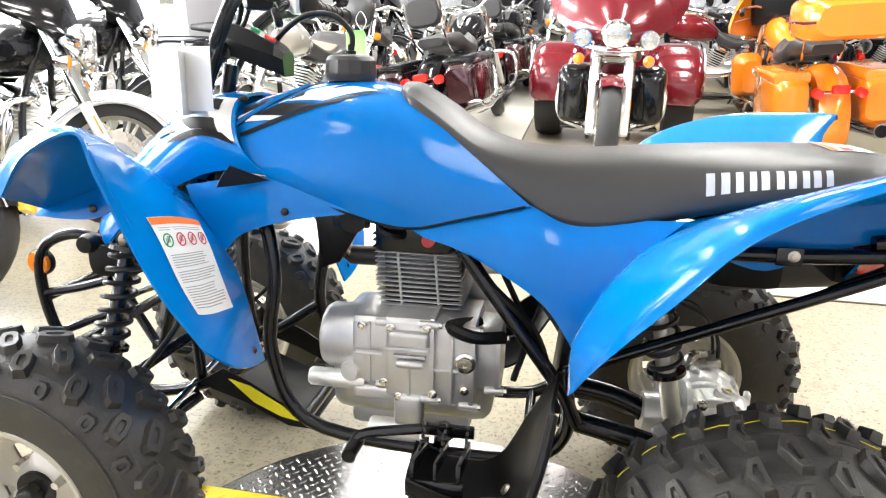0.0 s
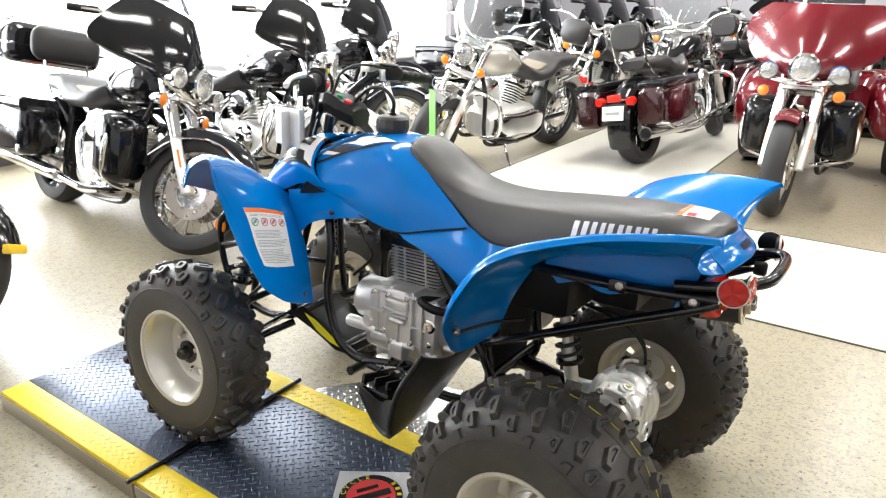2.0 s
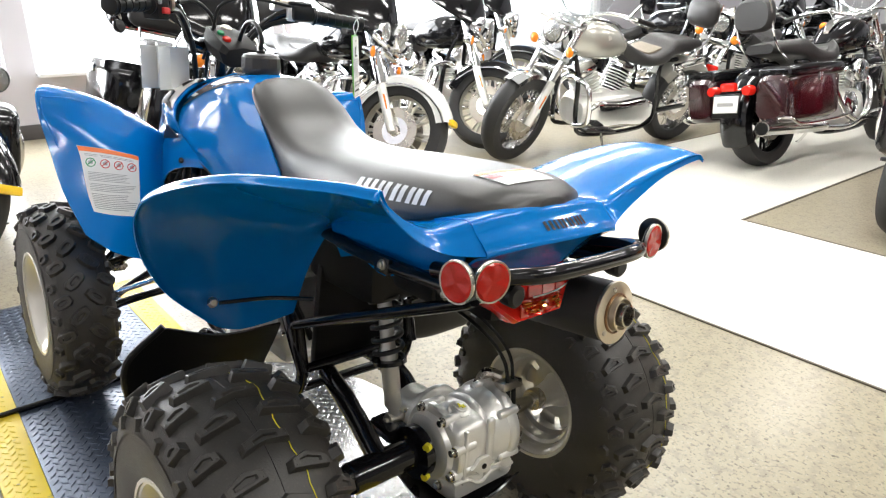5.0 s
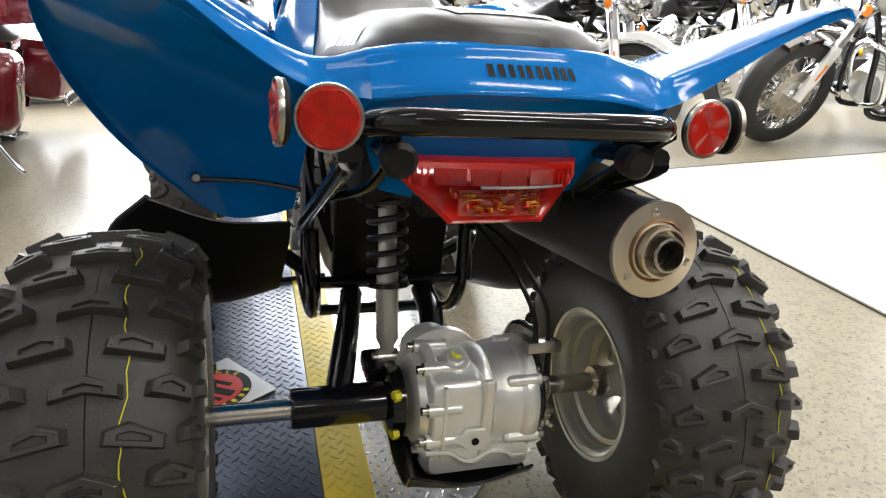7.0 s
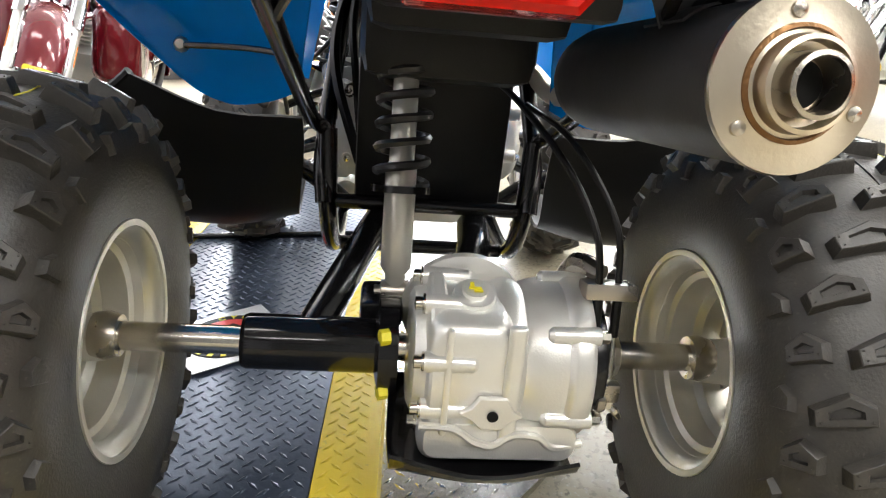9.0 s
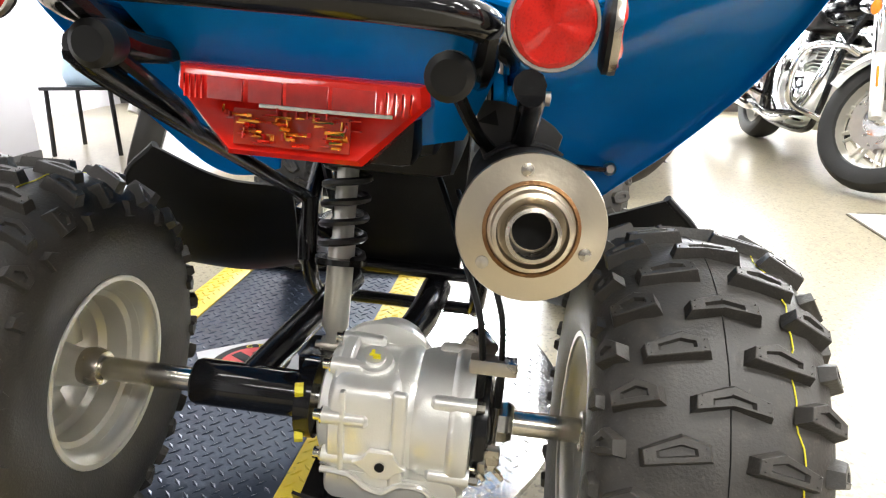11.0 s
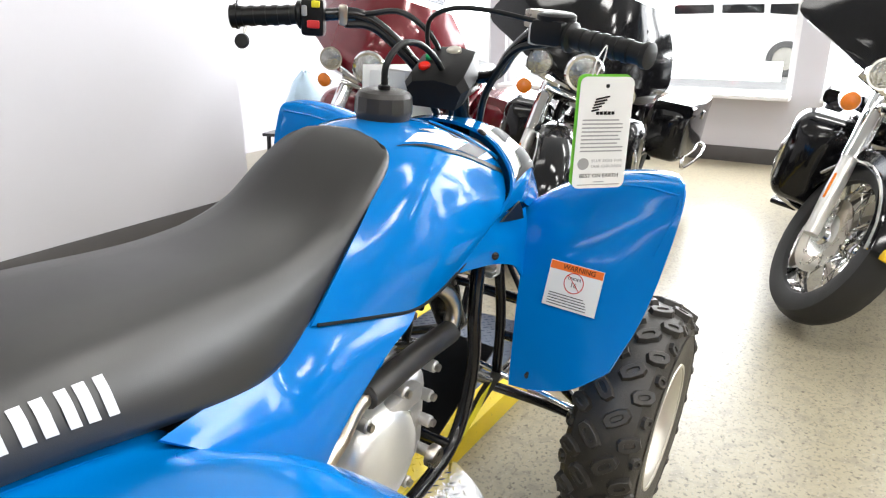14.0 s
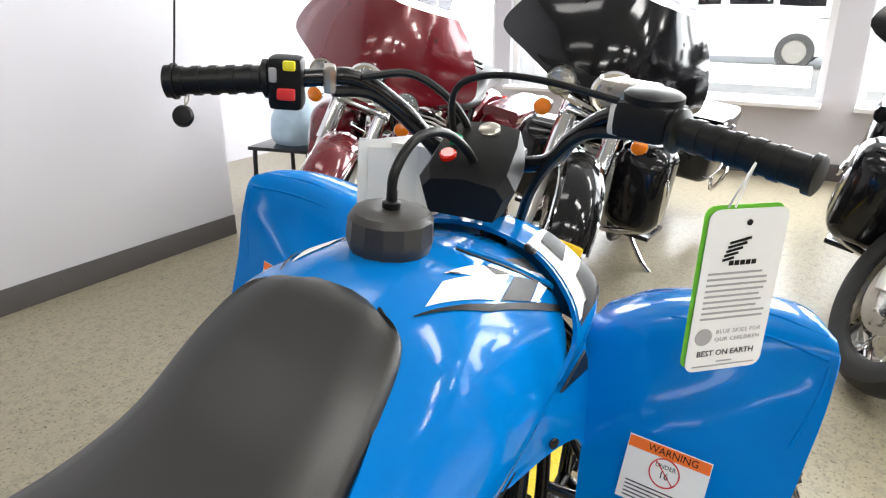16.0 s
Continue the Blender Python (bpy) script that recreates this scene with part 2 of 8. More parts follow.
def grid(rows, nu, nv):
    """A smooth net through rows of control points."""
    cols = [spline(r, nv) for r in rows]
    return [list(q) for q in zip(*[spline(c, nu) for c in zip(*cols)])]


def sheet(net, thick, bm=None):
    """A net of points as a plate of that thickness."""
    bm = bm or bmesh.new()
    nu, nv = len(net), len(net[0])

    def normal(i, j):
        a = net[min(i + 1, nu - 1)][j] - net[max(i - 1, 0)][j]
        b = net[i][min(j + 1, nv - 1)] - net[i][max(j - 1, 0)]
        c = a.cross(b)
        return c.normalized() if c.length > 1e-9 else V(0, 0, 1)

    top = [[bm.verts.new(net[i][j]) for j in range(nv)] for i in range(nu)]
    low = [[bm.verts.new(net[i][j] - thick * normal(i, j)) for j in range(nv)] for i in range(nu)]
    for s in (top, low):
        for i in range(nu - 1):
            for j in range(nv - 1):
                bm.faces.new((s[i][j], s[i + 1][j], s[i + 1][j + 1], s[i][j + 1]))
    rim = [(i, 0) for i in range(nu)] + [(nu - 1, j) for j in range(1, nv)] + [(i, nv - 1) for i in range(nu - 2, -1, -1)] + [(0, j) for j in range(nv - 2, 0, -1)]
    for (a, b), (c, d) in zip(rim, rim[1:] + rim[:1]):
        bm.faces.new((top[a][b], top[c][d], low[c][d], low[a][b]))
    return bm


def plate(outline, thick, m=None, bevel=0.0):
    """A flat outline in x, y made thick along z."""
    bm = bmesh.new()
    f = bm.faces.new([bm.verts.new((x, y, 0)) for x, y in outline])
    g = bmesh.ops.extrude_face_region(bm, geom=[f])
    bmesh.ops.translate(bm, vec=(0, 0, thick), verts=[v for v in g["geom"] if isinstance(v, bmesh.types.BMVert)])
    if bevel:
        bmesh.ops.bevel(bm, geom=bm.edges[:], offset=bevel, segments=1, affect="EDGES")
    if m is not None:
        bmesh.ops.transform(bm, matrix=m, verts=bm.verts)
    return bm


def rounded(w, h, r, n=4):
    out = []
    for cx, cy, a0 in ((w / 2 - r, h / 2 - r, 0), (r - w / 2, h / 2 - r, 90), (r - w / 2, r - h / 2, 180), (w / 2 - r, r - h / 2, 270)):
        out += [(cx + r * math.cos(radians(a0 + 90 * k / n)), cy + r * math.sin(radians(a0 + 90 * k / n))) for k in range(n + 1)]
    return out


def loft_box(secs, n=4):
    """Skins rounded sections (x, y0, y1, z0, z1, r) along x."""
    loops = []
    for x, y0, y1, z0, z1, r in secs:
        r = min(r, 0.49 * (y1 - y0), 0.49 * (z1 - z0))
        loops.append([V(x, (y0 + y1) / 2 + a, (z0 + z1) / 2 + b) for a, b in rounded(y1 - y0, z1 - z0, r, n)])
    lines = [spline([l[k] for l in loops], 3) for k in range(len(loops[0]))]
    return rings([list(l) for l in zip(*lines)])


def helix(a, b, r, wire, turns, seg=6):
    a, b = Vector(a), Vector(b)
    d = (b - a).normalized()
    s = d.orthogonal().normalized()
    u = d.cross(s)
    n = int(turns * 14)
    return tube([a.lerp(b, i / n) + r * (math.cos(turns * 2 * math.pi * i / n) * s + math.sin(turns * 2 * math.pi * i / n) * u) for i in range(n + 1)], wire, seg=seg, smooth=False)


def words(text, size, m, material, name, parent, depth=0.0006, spacing=1.0):
    """Printed words, flat on the plane of m."""
    cu = bpy.data.curves.new("words", "FONT")
    cu.body, cu.size, cu.align_x, cu.align_y, cu.extrude = text, size, "CENTER", "CENTER", depth
    cu.space_character, cu.resolution_u = spacing, 2
    ob = bpy.data.objects.new("words", cu)
    scene.collection.objects.link(ob)
    me = bpy.data.meshes.new_from_object(ob)
    bpy.data.objects.remove(ob)
    me.transform(m)
    me.materials.clear()
    me.materials.append(material)
    o = new(name, me)
    o.parent = parent
    return o


def bars(rects, depth, m):
    """Flat printed shapes (x, y, width, height) on the plane of m."""
    bm = bmesh.new()
    for x, y, w, h in rects:
        box((w, h, depth), (x, y, depth / 2), bm=bm)
    bmesh.ops.transform(bm, matrix=m, verts=bm.verts)
    return bm


def plane_at(o, right, up):
    """The pose of a plane at o whose x and y run along right and up."""
    r = Vector(right).normalized()
    n = r.cross(Vector(up)).normalized()
    u = n.cross(r)
    return Matrix(((r.x, u.x, n.x, o[0]), (r.y, u.y, n.y, o[1]), (r.z, u.z, n.z, o[2]), (0, 0, 0, 1)))


# ---- the room ----
def wall(name, size, at, material=WALL, label="white painted wall", category="wall"):
    return tagged(part(name, box(size, at), material, flat=True), label, category, kind="structure")


X0, X1, Y0, Y1 = -5.0, 6.0, -2.47, 10.0
tagged(part("floor", box((X1 - X0 + 0.4, Y1 - Y0 + 0.4 + 1.8, 0.1), ((X0 + X1) / 2, (Y0 + Y1) / 2 - 0.9, -0.05)), FLOOR, flat=True),
       "cream speckled vinyl tile showroom floor", "floor", kind="structure")
# the pale walkway, flush strips with dark edging
WALK = [((-1.62, 2.72), (-0.24, 9.9)), ((-1.62, 1.46), (5.9, 2.72))]
for (ax, ay), (bx, by) in WALK:
    tagged(part("walkway", box((bx - ax, by - ay, 0.004), ((ax + bx) / 2, (ay + by) / 2, 0.002)), FLOORW, flat=True),
           "off-white vinyl walkway laid in the showroom floor", "floor", kind="structure")
for sx, sy, wx, wy in ((-0.235, 6.31, 0.012, 7.18), (-1.626, 5.7, 0.012, 8.4), (2.84, 2.726, 6.1, 0.01), (2.14, 1.454, 7.5, 0.01)):
    tagged(part("trim", box((wx, wy, 0.006), (sx, sy, 0.003)), SEAM, flat=True), "dark floor seam strip", "trim", kind="structure")
tagged(part("ceiling", box((X1 - X0 + 0.4, Y1 - Y0 + 2.2, 0.1), ((X0 + X1) / 2, (Y0 + Y1) / 2 - 0.9, CEIL + 0.05)), CEILM, flat=True),
       "plain white showroom ceiling", "ceiling", kind="structure")
# near wall with its end, and the recess beyond it
XC = -2.02
wall("wall_south", (X1 - XC, 0.16, CEIL), ((X1 + XC) / 2, Y0 - 0.08, CEIL / 2))
tagged(part("baseboard", box((X1 - XC, 0.012, 0.11), ((X1 + XC) / 2, Y0 + 0.006, 0.055), 0.004), SKIRT), "dark grey rubber baseboard", "trim", kind="structure")
wall("wall_recess", (XC - X0, 0.16, CEIL), ((XC + X0) / 2, Y0 - 1.5, CEIL / 2))
wall("wall_recess_side", (0.16, 1.44, CEIL), (XC + 0.08, Y0 - 0.8, CEIL / 2))
wall("wall_north", (X1 - X0, 0.16, CEIL), ((X0 + X1) / 2, Y1 + 0.08, CEIL / 2))
# unseen east wall, made dark to weaken bounce light on the quad's rear
wall("wall_east", (0.16, Y1 - Y0 + 0.32, CEIL), (X1 + 0.08, (Y0 + Y1) / 2, CEIL / 2), WALLD, "unseen wall darkened to cut bounce light")
# the window side: low wall, head, piers between openings
SILL, HEAD = 0.50, 2.95
YS = Y0 - 1.5
wall("wall_west", (0.18, Y1 - YS, SILL), (X0 - 0.09, (YS + Y1) / 2, SILL / 2))
wall("wall_west_head", (0.18, Y1 - YS, CEIL - HEAD), (X0 - 0.09, (YS + Y1) / 2, (CEIL + HEAD) / 2))
BAYS = [(-3.6, -2.45), (-2.3, 0.1), (0.3, 2.4), (2.6, 4.9), (5.1, 7.4)]
edges = [YS] + [v for b in BAYS for v in b] + [Y1]
for ay, by in zip(edges[::2], edges[1::2]):
    wall("wall_pier", (0.18, by - ay, HEAD - SILL), (X0 - 0.09, (ay + by) / 2, (HEAD + SILL) / 2))
tagged(part("baseboard", box((0.012, Y1 - YS, 0.12), (X0 + 0.006, (YS + Y1) / 2, 0.06), 0.004), SKIRT), "dark grey rubber baseboard", "trim", kind="structure")
for i, (ay, by) in enumerate(BAYS):
    w = tagged(new("window_%d" % (i + 1)), "wide shop window in a white frame", "window", kind="structure")
    w.matrix_world = pose(X0 - 0.09, (ay + by) / 2, (SILL + HEAD) / 2)
    h, l = HEAD - SILL, by - ay
    for s in (-1, 1):
        part("window_frame", box((0.07, 0.05, h), (0, s * (l / 2 - 0.025), 0), 0.005), FRAMEW, w)
        part("window_frame", box((0.07, l - 0.1, 0.05), (0, 0, s * (h / 2 - 0.025)), 0.005), FRAMEW, w)
    part("window_sill", box((0.16, l, 0.03), (0.15, 0, -h / 2 + 0.015), 0.006), FRAMEW, w)
    p = part("pane", box((0.008, l - 0.1, h - 0.1)), PANE, w, flat=True)
    p.visible_shadow = False
tagged(part("ground", box((160, 240, 0.1), (X0 - 80.3, 0, -0.08)), ASPHALT, flat=True), "sunlit pale concrete yard outside the window", "ground", kind="structure")
tagged(part("backdrop", box((0.2, 120, 16), (-40, 0, 7.8)), BACK, flat=True), "glowing backdrop board standing in for overexposed outdoors", "backdrop", kind="structure")


def parked_car(m):
    car = thing("parked_car", "white estate car standing outside the window", "car", m)
    W = WHITEC
    part("body", rings([[V(x, y, z) for y, z in ((-hw, z0), (-hw, z1 * 0.75), (-hw * 0.9, z1), (hw * 0.9, z1), (hw, z1 * 0.75), (hw, z0))] for x, hw, z0, z1 in
                        ((-2.25, 0.60, 0.35, 0.62), (-2.15, 0.80, 0.28, 0.85), (-1.2, 0.88, 0.24, 0.95), (0.0, 0.90, 0.22, 0.98), (1.4, 0.88, 0.24, 0.98), (2.1, 0.82, 0.28, 0.95), (2.2, 0.62, 0.35, 0.70))]), W, car)
    part("cabin", rings([[V(x, y, z) for y, z in ((-0.82, 0.92), (-w, z1), (w, z1), (0.82, 0.92))] for x, w, z1 in ((-1.25, 0.70, 0.95), (-0.55, 0.62, 1.42), (0.9, 0.62, 1.46), (2.0, 0.62, 1.30), (2.12, 0.7, 0.95))]), W, car)
    for x in (-0.35, 0.55, 1.4):
        for s in (-1, 1):
            part("side_window", box((0.75, 0.02, 0.30), (x, s * 0.735, 1.16), 0.01, (-s * 21, 0, 0)), BLACKG, car, "dark side window")
    for x in (-1.35, 1.4):
        for s in (-1, 1):
            w = part("wheel", lathe([(0, -0.10), (0.20, -0.10), (0.215, -0.08), (0.215, 0.08), (0, 0.08)], 24, (x, s * 0.80, 0.33)), CASTW, car)
            part("tyre", lathe([(0.21, -0.11), (0.31, -0.11), (0.33, -0.06), (0.33, 0.06), (0.31, 0.11), (0.21, 0.11)], 28, (x, s * 0.80, 0.33), closed=True), TYRE_ROAD, w)
    return car


WHITEC = mat("white_car_paint", (0.82, 0.82, 0.81), 0.25, vary=0.02, bump=0, coat=0.8)
TYRE_ROAD = mat("car_tyre_rubber", (0.11, 0.11, 0.11), 0.7, vary=0.2)
parked_car(pose(-14.6, -2.4, -0.03, 0, 0, 90))


# ---- the low lift deck ----
def treads(x0, x1, y0, y1, z, pitch=0.03, long=0.012, wide=0.0035, high=0.0016, inside=None):
    """Raised lozenges of tread plate, by turns along and across."""
    vs, fs = [], []
    nx, ny = int((x1 - x0) / pitch), int((y1 - y0) / pitch)
    for i in range(nx):
        for j in range(ny):
            for k in (0, 1):
                cx, cy = x0 + (i + 0.5 + 0.5 * k) * pitch, y0 + (j + 0.5 + 0.5 * k) * pitch
                if cx > x1 - 0.008 or cy > y1 - 0.008 or (inside and not inside(cx, cy)):
                    continue
                a = radians(45 if k else -45)
                ca, sa = math.cos(a), math.sin(a)
                b = len(vs)
                for u, v, h in ((-long, 0, 0), (0, -wide, 0), (long, 0, 0), (0, wide, 0), (-long * 0.45, 0, high), (long * 0.45, 0, high)):
                    vs.append((cx + u * ca - v * sa, cy + u * sa + v * ca, z + h))
                fs += [(b, b + 1, b + 4), (b + 1, b + 5, b + 4), (b + 1, b + 2, b + 5), (b + 2, b + 3, b + 5), (b + 3, b + 4, b + 5), (b + 3, b, b + 4)]
    bm = bmesh.new()
    me = bpy.data.meshes.new("tmp")
    me.from_pydata(vs, [], fs)
    bm.from_mesh(me)
    bpy.data.meshes.remove(me)
    return bm


DZ = 0.07
DY0, DY1, DX0, DXJ, DX1 = -0.72, -0.105, -1.30, -0.525, 1.06
deck = thing("lift_deck", "low steel lift deck with navy tread plate and yellow edges", "lift", pose(0, 0, 0, 0, 0, 0))
for ax, bx, drop in ((DX0, DXJ - 0.006, 0.0), (DXJ + 0.006, DX1, 0.0)):
    L, cx = bx - ax, (ax + bx) / 2
    part("deck_plate", box((L, DY1 - DY0 - 0.18, DZ - 0.004), (cx, (DY0 + DY1) / 2, (DZ - 0.004) / 2), 0.002), DECK, deck)
    t = part("tread", treads(ax, bx, DY0 + 0.09, DY1 - 0.09, DZ - 0.004), DECK, deck, flat=True)
    t["kind"] = "stuff"
    for y in (DY0 + 0.045, DY1 - 0.045):
        part("edge_strip", box((L, 0.088, DZ - 0.002), (cx, y, (DZ - 0.002) / 2), 0.003), YDECK, deck, "yellow painted edge strip")
        t = part("tread", treads(ax, bx, y - 0.044, y + 0.044, DZ - 0.002), YDECK, deck, flat=True)
        t["kind"] = "stuff"
    part("edge_rail", box((L, 0.006, DZ - 0.014), (cx, DY0 - 0.003, (DZ - 0.014) / 2), 0.001), EDGE, deck, "scuffed steel side rail")
part("hinge_rod", tube([(DXJ, DY0 - 0.02, DZ + 0.003), (DXJ, DY1 + 0.01, DZ + 0.003)], 0.007, 1), BLACKM, deck, "black hinge rod across the deck")
part("end_rail", box((0.006, DY1 - DY0, DZ - 0.014), (DX0 - 0.003, (DY0 + DY1) / 2, (DZ - 0.014) / 2), 0.001), EDGE, deck)
# round polished tread plate that the deck stands on
disc = thing("turntable_plate", "round polished tread plate turntable on the floor", "turntable", pose(0.02, -0.36, 0))
part("plate", lathe([(0.0, 0), (0.62, 0), (0.62, 0.012), (0.61, 0.014), (0.0, 0.014)], 72, axis="z"), DECKS, disc)
t = part("tread", treads(-0.62, 0.62, -0.62, 0.62, 0.014, inside=lambda x, y: x * x + y * y < 0.355 and not (-0.37 < y < 0.24)), DECKS, disc, flat=True)
t["kind"] = "stuff"
# dealer's print on the deck
deal = thing("floor_decal", "square silver decal with a red oval emblem on the deck", "decal", pose(0.055, -0.40, DZ + 0.0005, 0, 0, 33))
part("backing", box((0.20, 0.20, 0.0015), (0, 0, 0.001)), SILVERP, deal)
part("oval", lathe([(0.0, 0), (0.085, 0), (0.085, 0.001), (0.0, 0.001)], 36, (0, 0, 0.002), "z"), INK, deal)
part("oval", lathe([(0.0, 0), (0.066, 0), (0.066, 0.001), (0.0, 0.001)], 36, (0, 0, 0.003), "z"), REDINK, deal)
part("emblem_bar", bars([(0, 0, 0.11, 0.022), (0, 0.03, 0.06, 0.012), (0.01, -0.028, 0.07, 0.01)], 0.001, pose(0, 0, 0.0042, 0, 0, 24)), INK, deal)
for k, letter in enumerate("CYCLE"):
    a = radians(172 - 17 * k)
    words(letter, 0.021, pose(0.0755 * math.cos(a), 0.0755 * math.sin(a), 0.0034, 0, 0, math.degrees(a) - 90), YELP, "print_letter", deal, 0.0003)
for k in range(8):
    a = radians(-80 + k * 17.5)
    part("print_mark", bars([(0, 0, 0.009, 0.012)], 0.001, pose(0.0755 * math.cos(a), 0.0755 * math.sin(a), 0.0031, 0, 0, math.degrees(a) - 90)), YELP, deal)


# ---- the sport quad ----
QUAD = Matrix.Translation((0, -0.072, 0.035)) @ pose(0, 0, 0, 0, 0, 1.7) @ pose(0, 0, 0, -4.94, 0, 0)
quad = thing("sport_quad", "blue sport quad bike with black saddle, parked on a lift deck", "quad bike", QUAD)


def q(name, bm, material, label="", parent=None, **k):
    return part(name, bm, material, parent or quad, label, **k)


def both(name, make, material, label="", **k):
    """A part on the left (s = -1) and on the right (s = 1)."""
    return [q(name, make(s), material, label, **k) for s in (-1, 1)]


def sided(s, rows):
    return [[(x, s * y, z) for x, y, z in r] for r in rows]


def at_net(net, u, v, lift=0.0):
    """A place on a net, lifted off it along its normal (u along rows, v across, 0 to 1)."""
    nu, nv = len(net) - 1, len(net[0]) - 1
    fu, fv = min(max(u, 0), 0.9999) * nu, min(max(v, 0), 0.9999) * nv
    i, j = int(fu), int(fv)
    a, b, c, d = net[i][j], net[i + 1][j], net[i][j + 1], net[i + 1][j + 1]
    n = (b - a).cross(c - a).normalized()
    p = a.lerp(b, fu - i).lerp(c.lerp(d, fu - i), fv - j)
    return p - n * lift


def decal(net, quadr, lift, nu=10, nv=6):
    """A thin print between four places (u, v) of a net, following its form."""
    (a, b, c, d) = [Vector((*p, 0)) for p in quadr]
    rows = []
    for i in range(nu + 1):
        e, f = a.lerp(b, i / nu), d.lerp(c, i / nu)
        rows.append([at_net(net, *(e.lerp(f, j / nv)).to_2d(), lift) for j in range(nv + 1)])
    bm = bmesh.new()
    vs = [[bm.verts.new(p) for p in r] for r in rows]
    for i in range(nu):
        for j in range(nv):
            bm.faces.new((vs[i][j], vs[i + 1][j], vs[i + 1][j + 1], vs[i][j + 1]))
    return bm


# fuel tank cover: rows run from the seat forward, columns from the right hem over the top to the left hem
def arch(half):
    return [(x, y, z) for x, y, z in half] + [(x, -y, z) for x, y, z in half[-2::-1]]


TANK = [arch(r) for r in (
    [(0.186, 0.138, 0.735), (0.112, 0.126, 0.792), (0.022, 0.108, 0.862), (-0.028, 0.07, 0.902), (-0.042, 0, 0.914)],
    [(0.080, 0.160, 0.712), (0.020, 0.160, 0.785), (-0.060, 0.135, 0.875), (-0.105, 0.075, 0.916), (-0.115, 0, 0.927)],
    [(-0.020, 0.170, 0.692), (-0.080, 0.178, 0.775), (-0.150, 0.142, 0.868), (-0.190, 0.08, 0.911), (-0.200, 0, 0.924)],
    [(-0.130, 0.172, 0.716), (-0.185, 0.178, 0.775), (-0.240, 0.142, 0.850), (-0.275, 0.085, 0.890), (-0.285, 0, 0.905)],
    [(-0.245, 0.168, 0.757), (-0.285, 0.168, 0.785), (-0.325, 0.140, 0.828), (-0.350, 0.085, 0.868), (-0.355, 0, 0.884)])]
tank_net = grid(TANK, 8, 5)
tank_net = [list(r) for r in zip(*tank_net)]
q("tank_cover", sheet(tank_net, -0.006), BLUE)
# front cowl with its printed pattern
COWL = [arch(r) for r in (
    [(-0.262, 0.172, 0.770), (-0.300, 0.173, 0.806), (-0.325, 0.150, 0.846), (-0.345, 0.090, 0.886), (-0.352, 0, 0.900)],
    [(-0.340, 0.170, 0.775), (-0.375, 0.170, 0.822), (-0.405, 0.148, 0.848), (-0.420, 0.080, 0.882), (-0.428, 0, 0.895)],
    [(-0.420, 0.152, 0.750), (-0.455, 0.148, 0.785), (-0.485, 0.125, 0.810), (-0.500, 0.070, 0.840), (-0.506, 0, 0.850)],
    [(-0.530, 0.140, 0.690), (-0.555, 0.128, 0.712), (-0.580, 0.104, 0.732), (-0.600, 0.060, 0.750), (-0.608, 0, 0.758)],
    [(-0.620, 0.120, 0.610), (-0.640, 0.105, 0.622), (-0.660, 0.08, 0.634), (-0.675, 0.05, 0.642), (-0.680, 0, 0.646)])]
cowl_net = [list(r) for r in zip(*grid(COWL, 7, 5))]
cowl = q("front_cowl", sheet(cowl_net, -0.006), BLUE)
tank = quad.children[0]
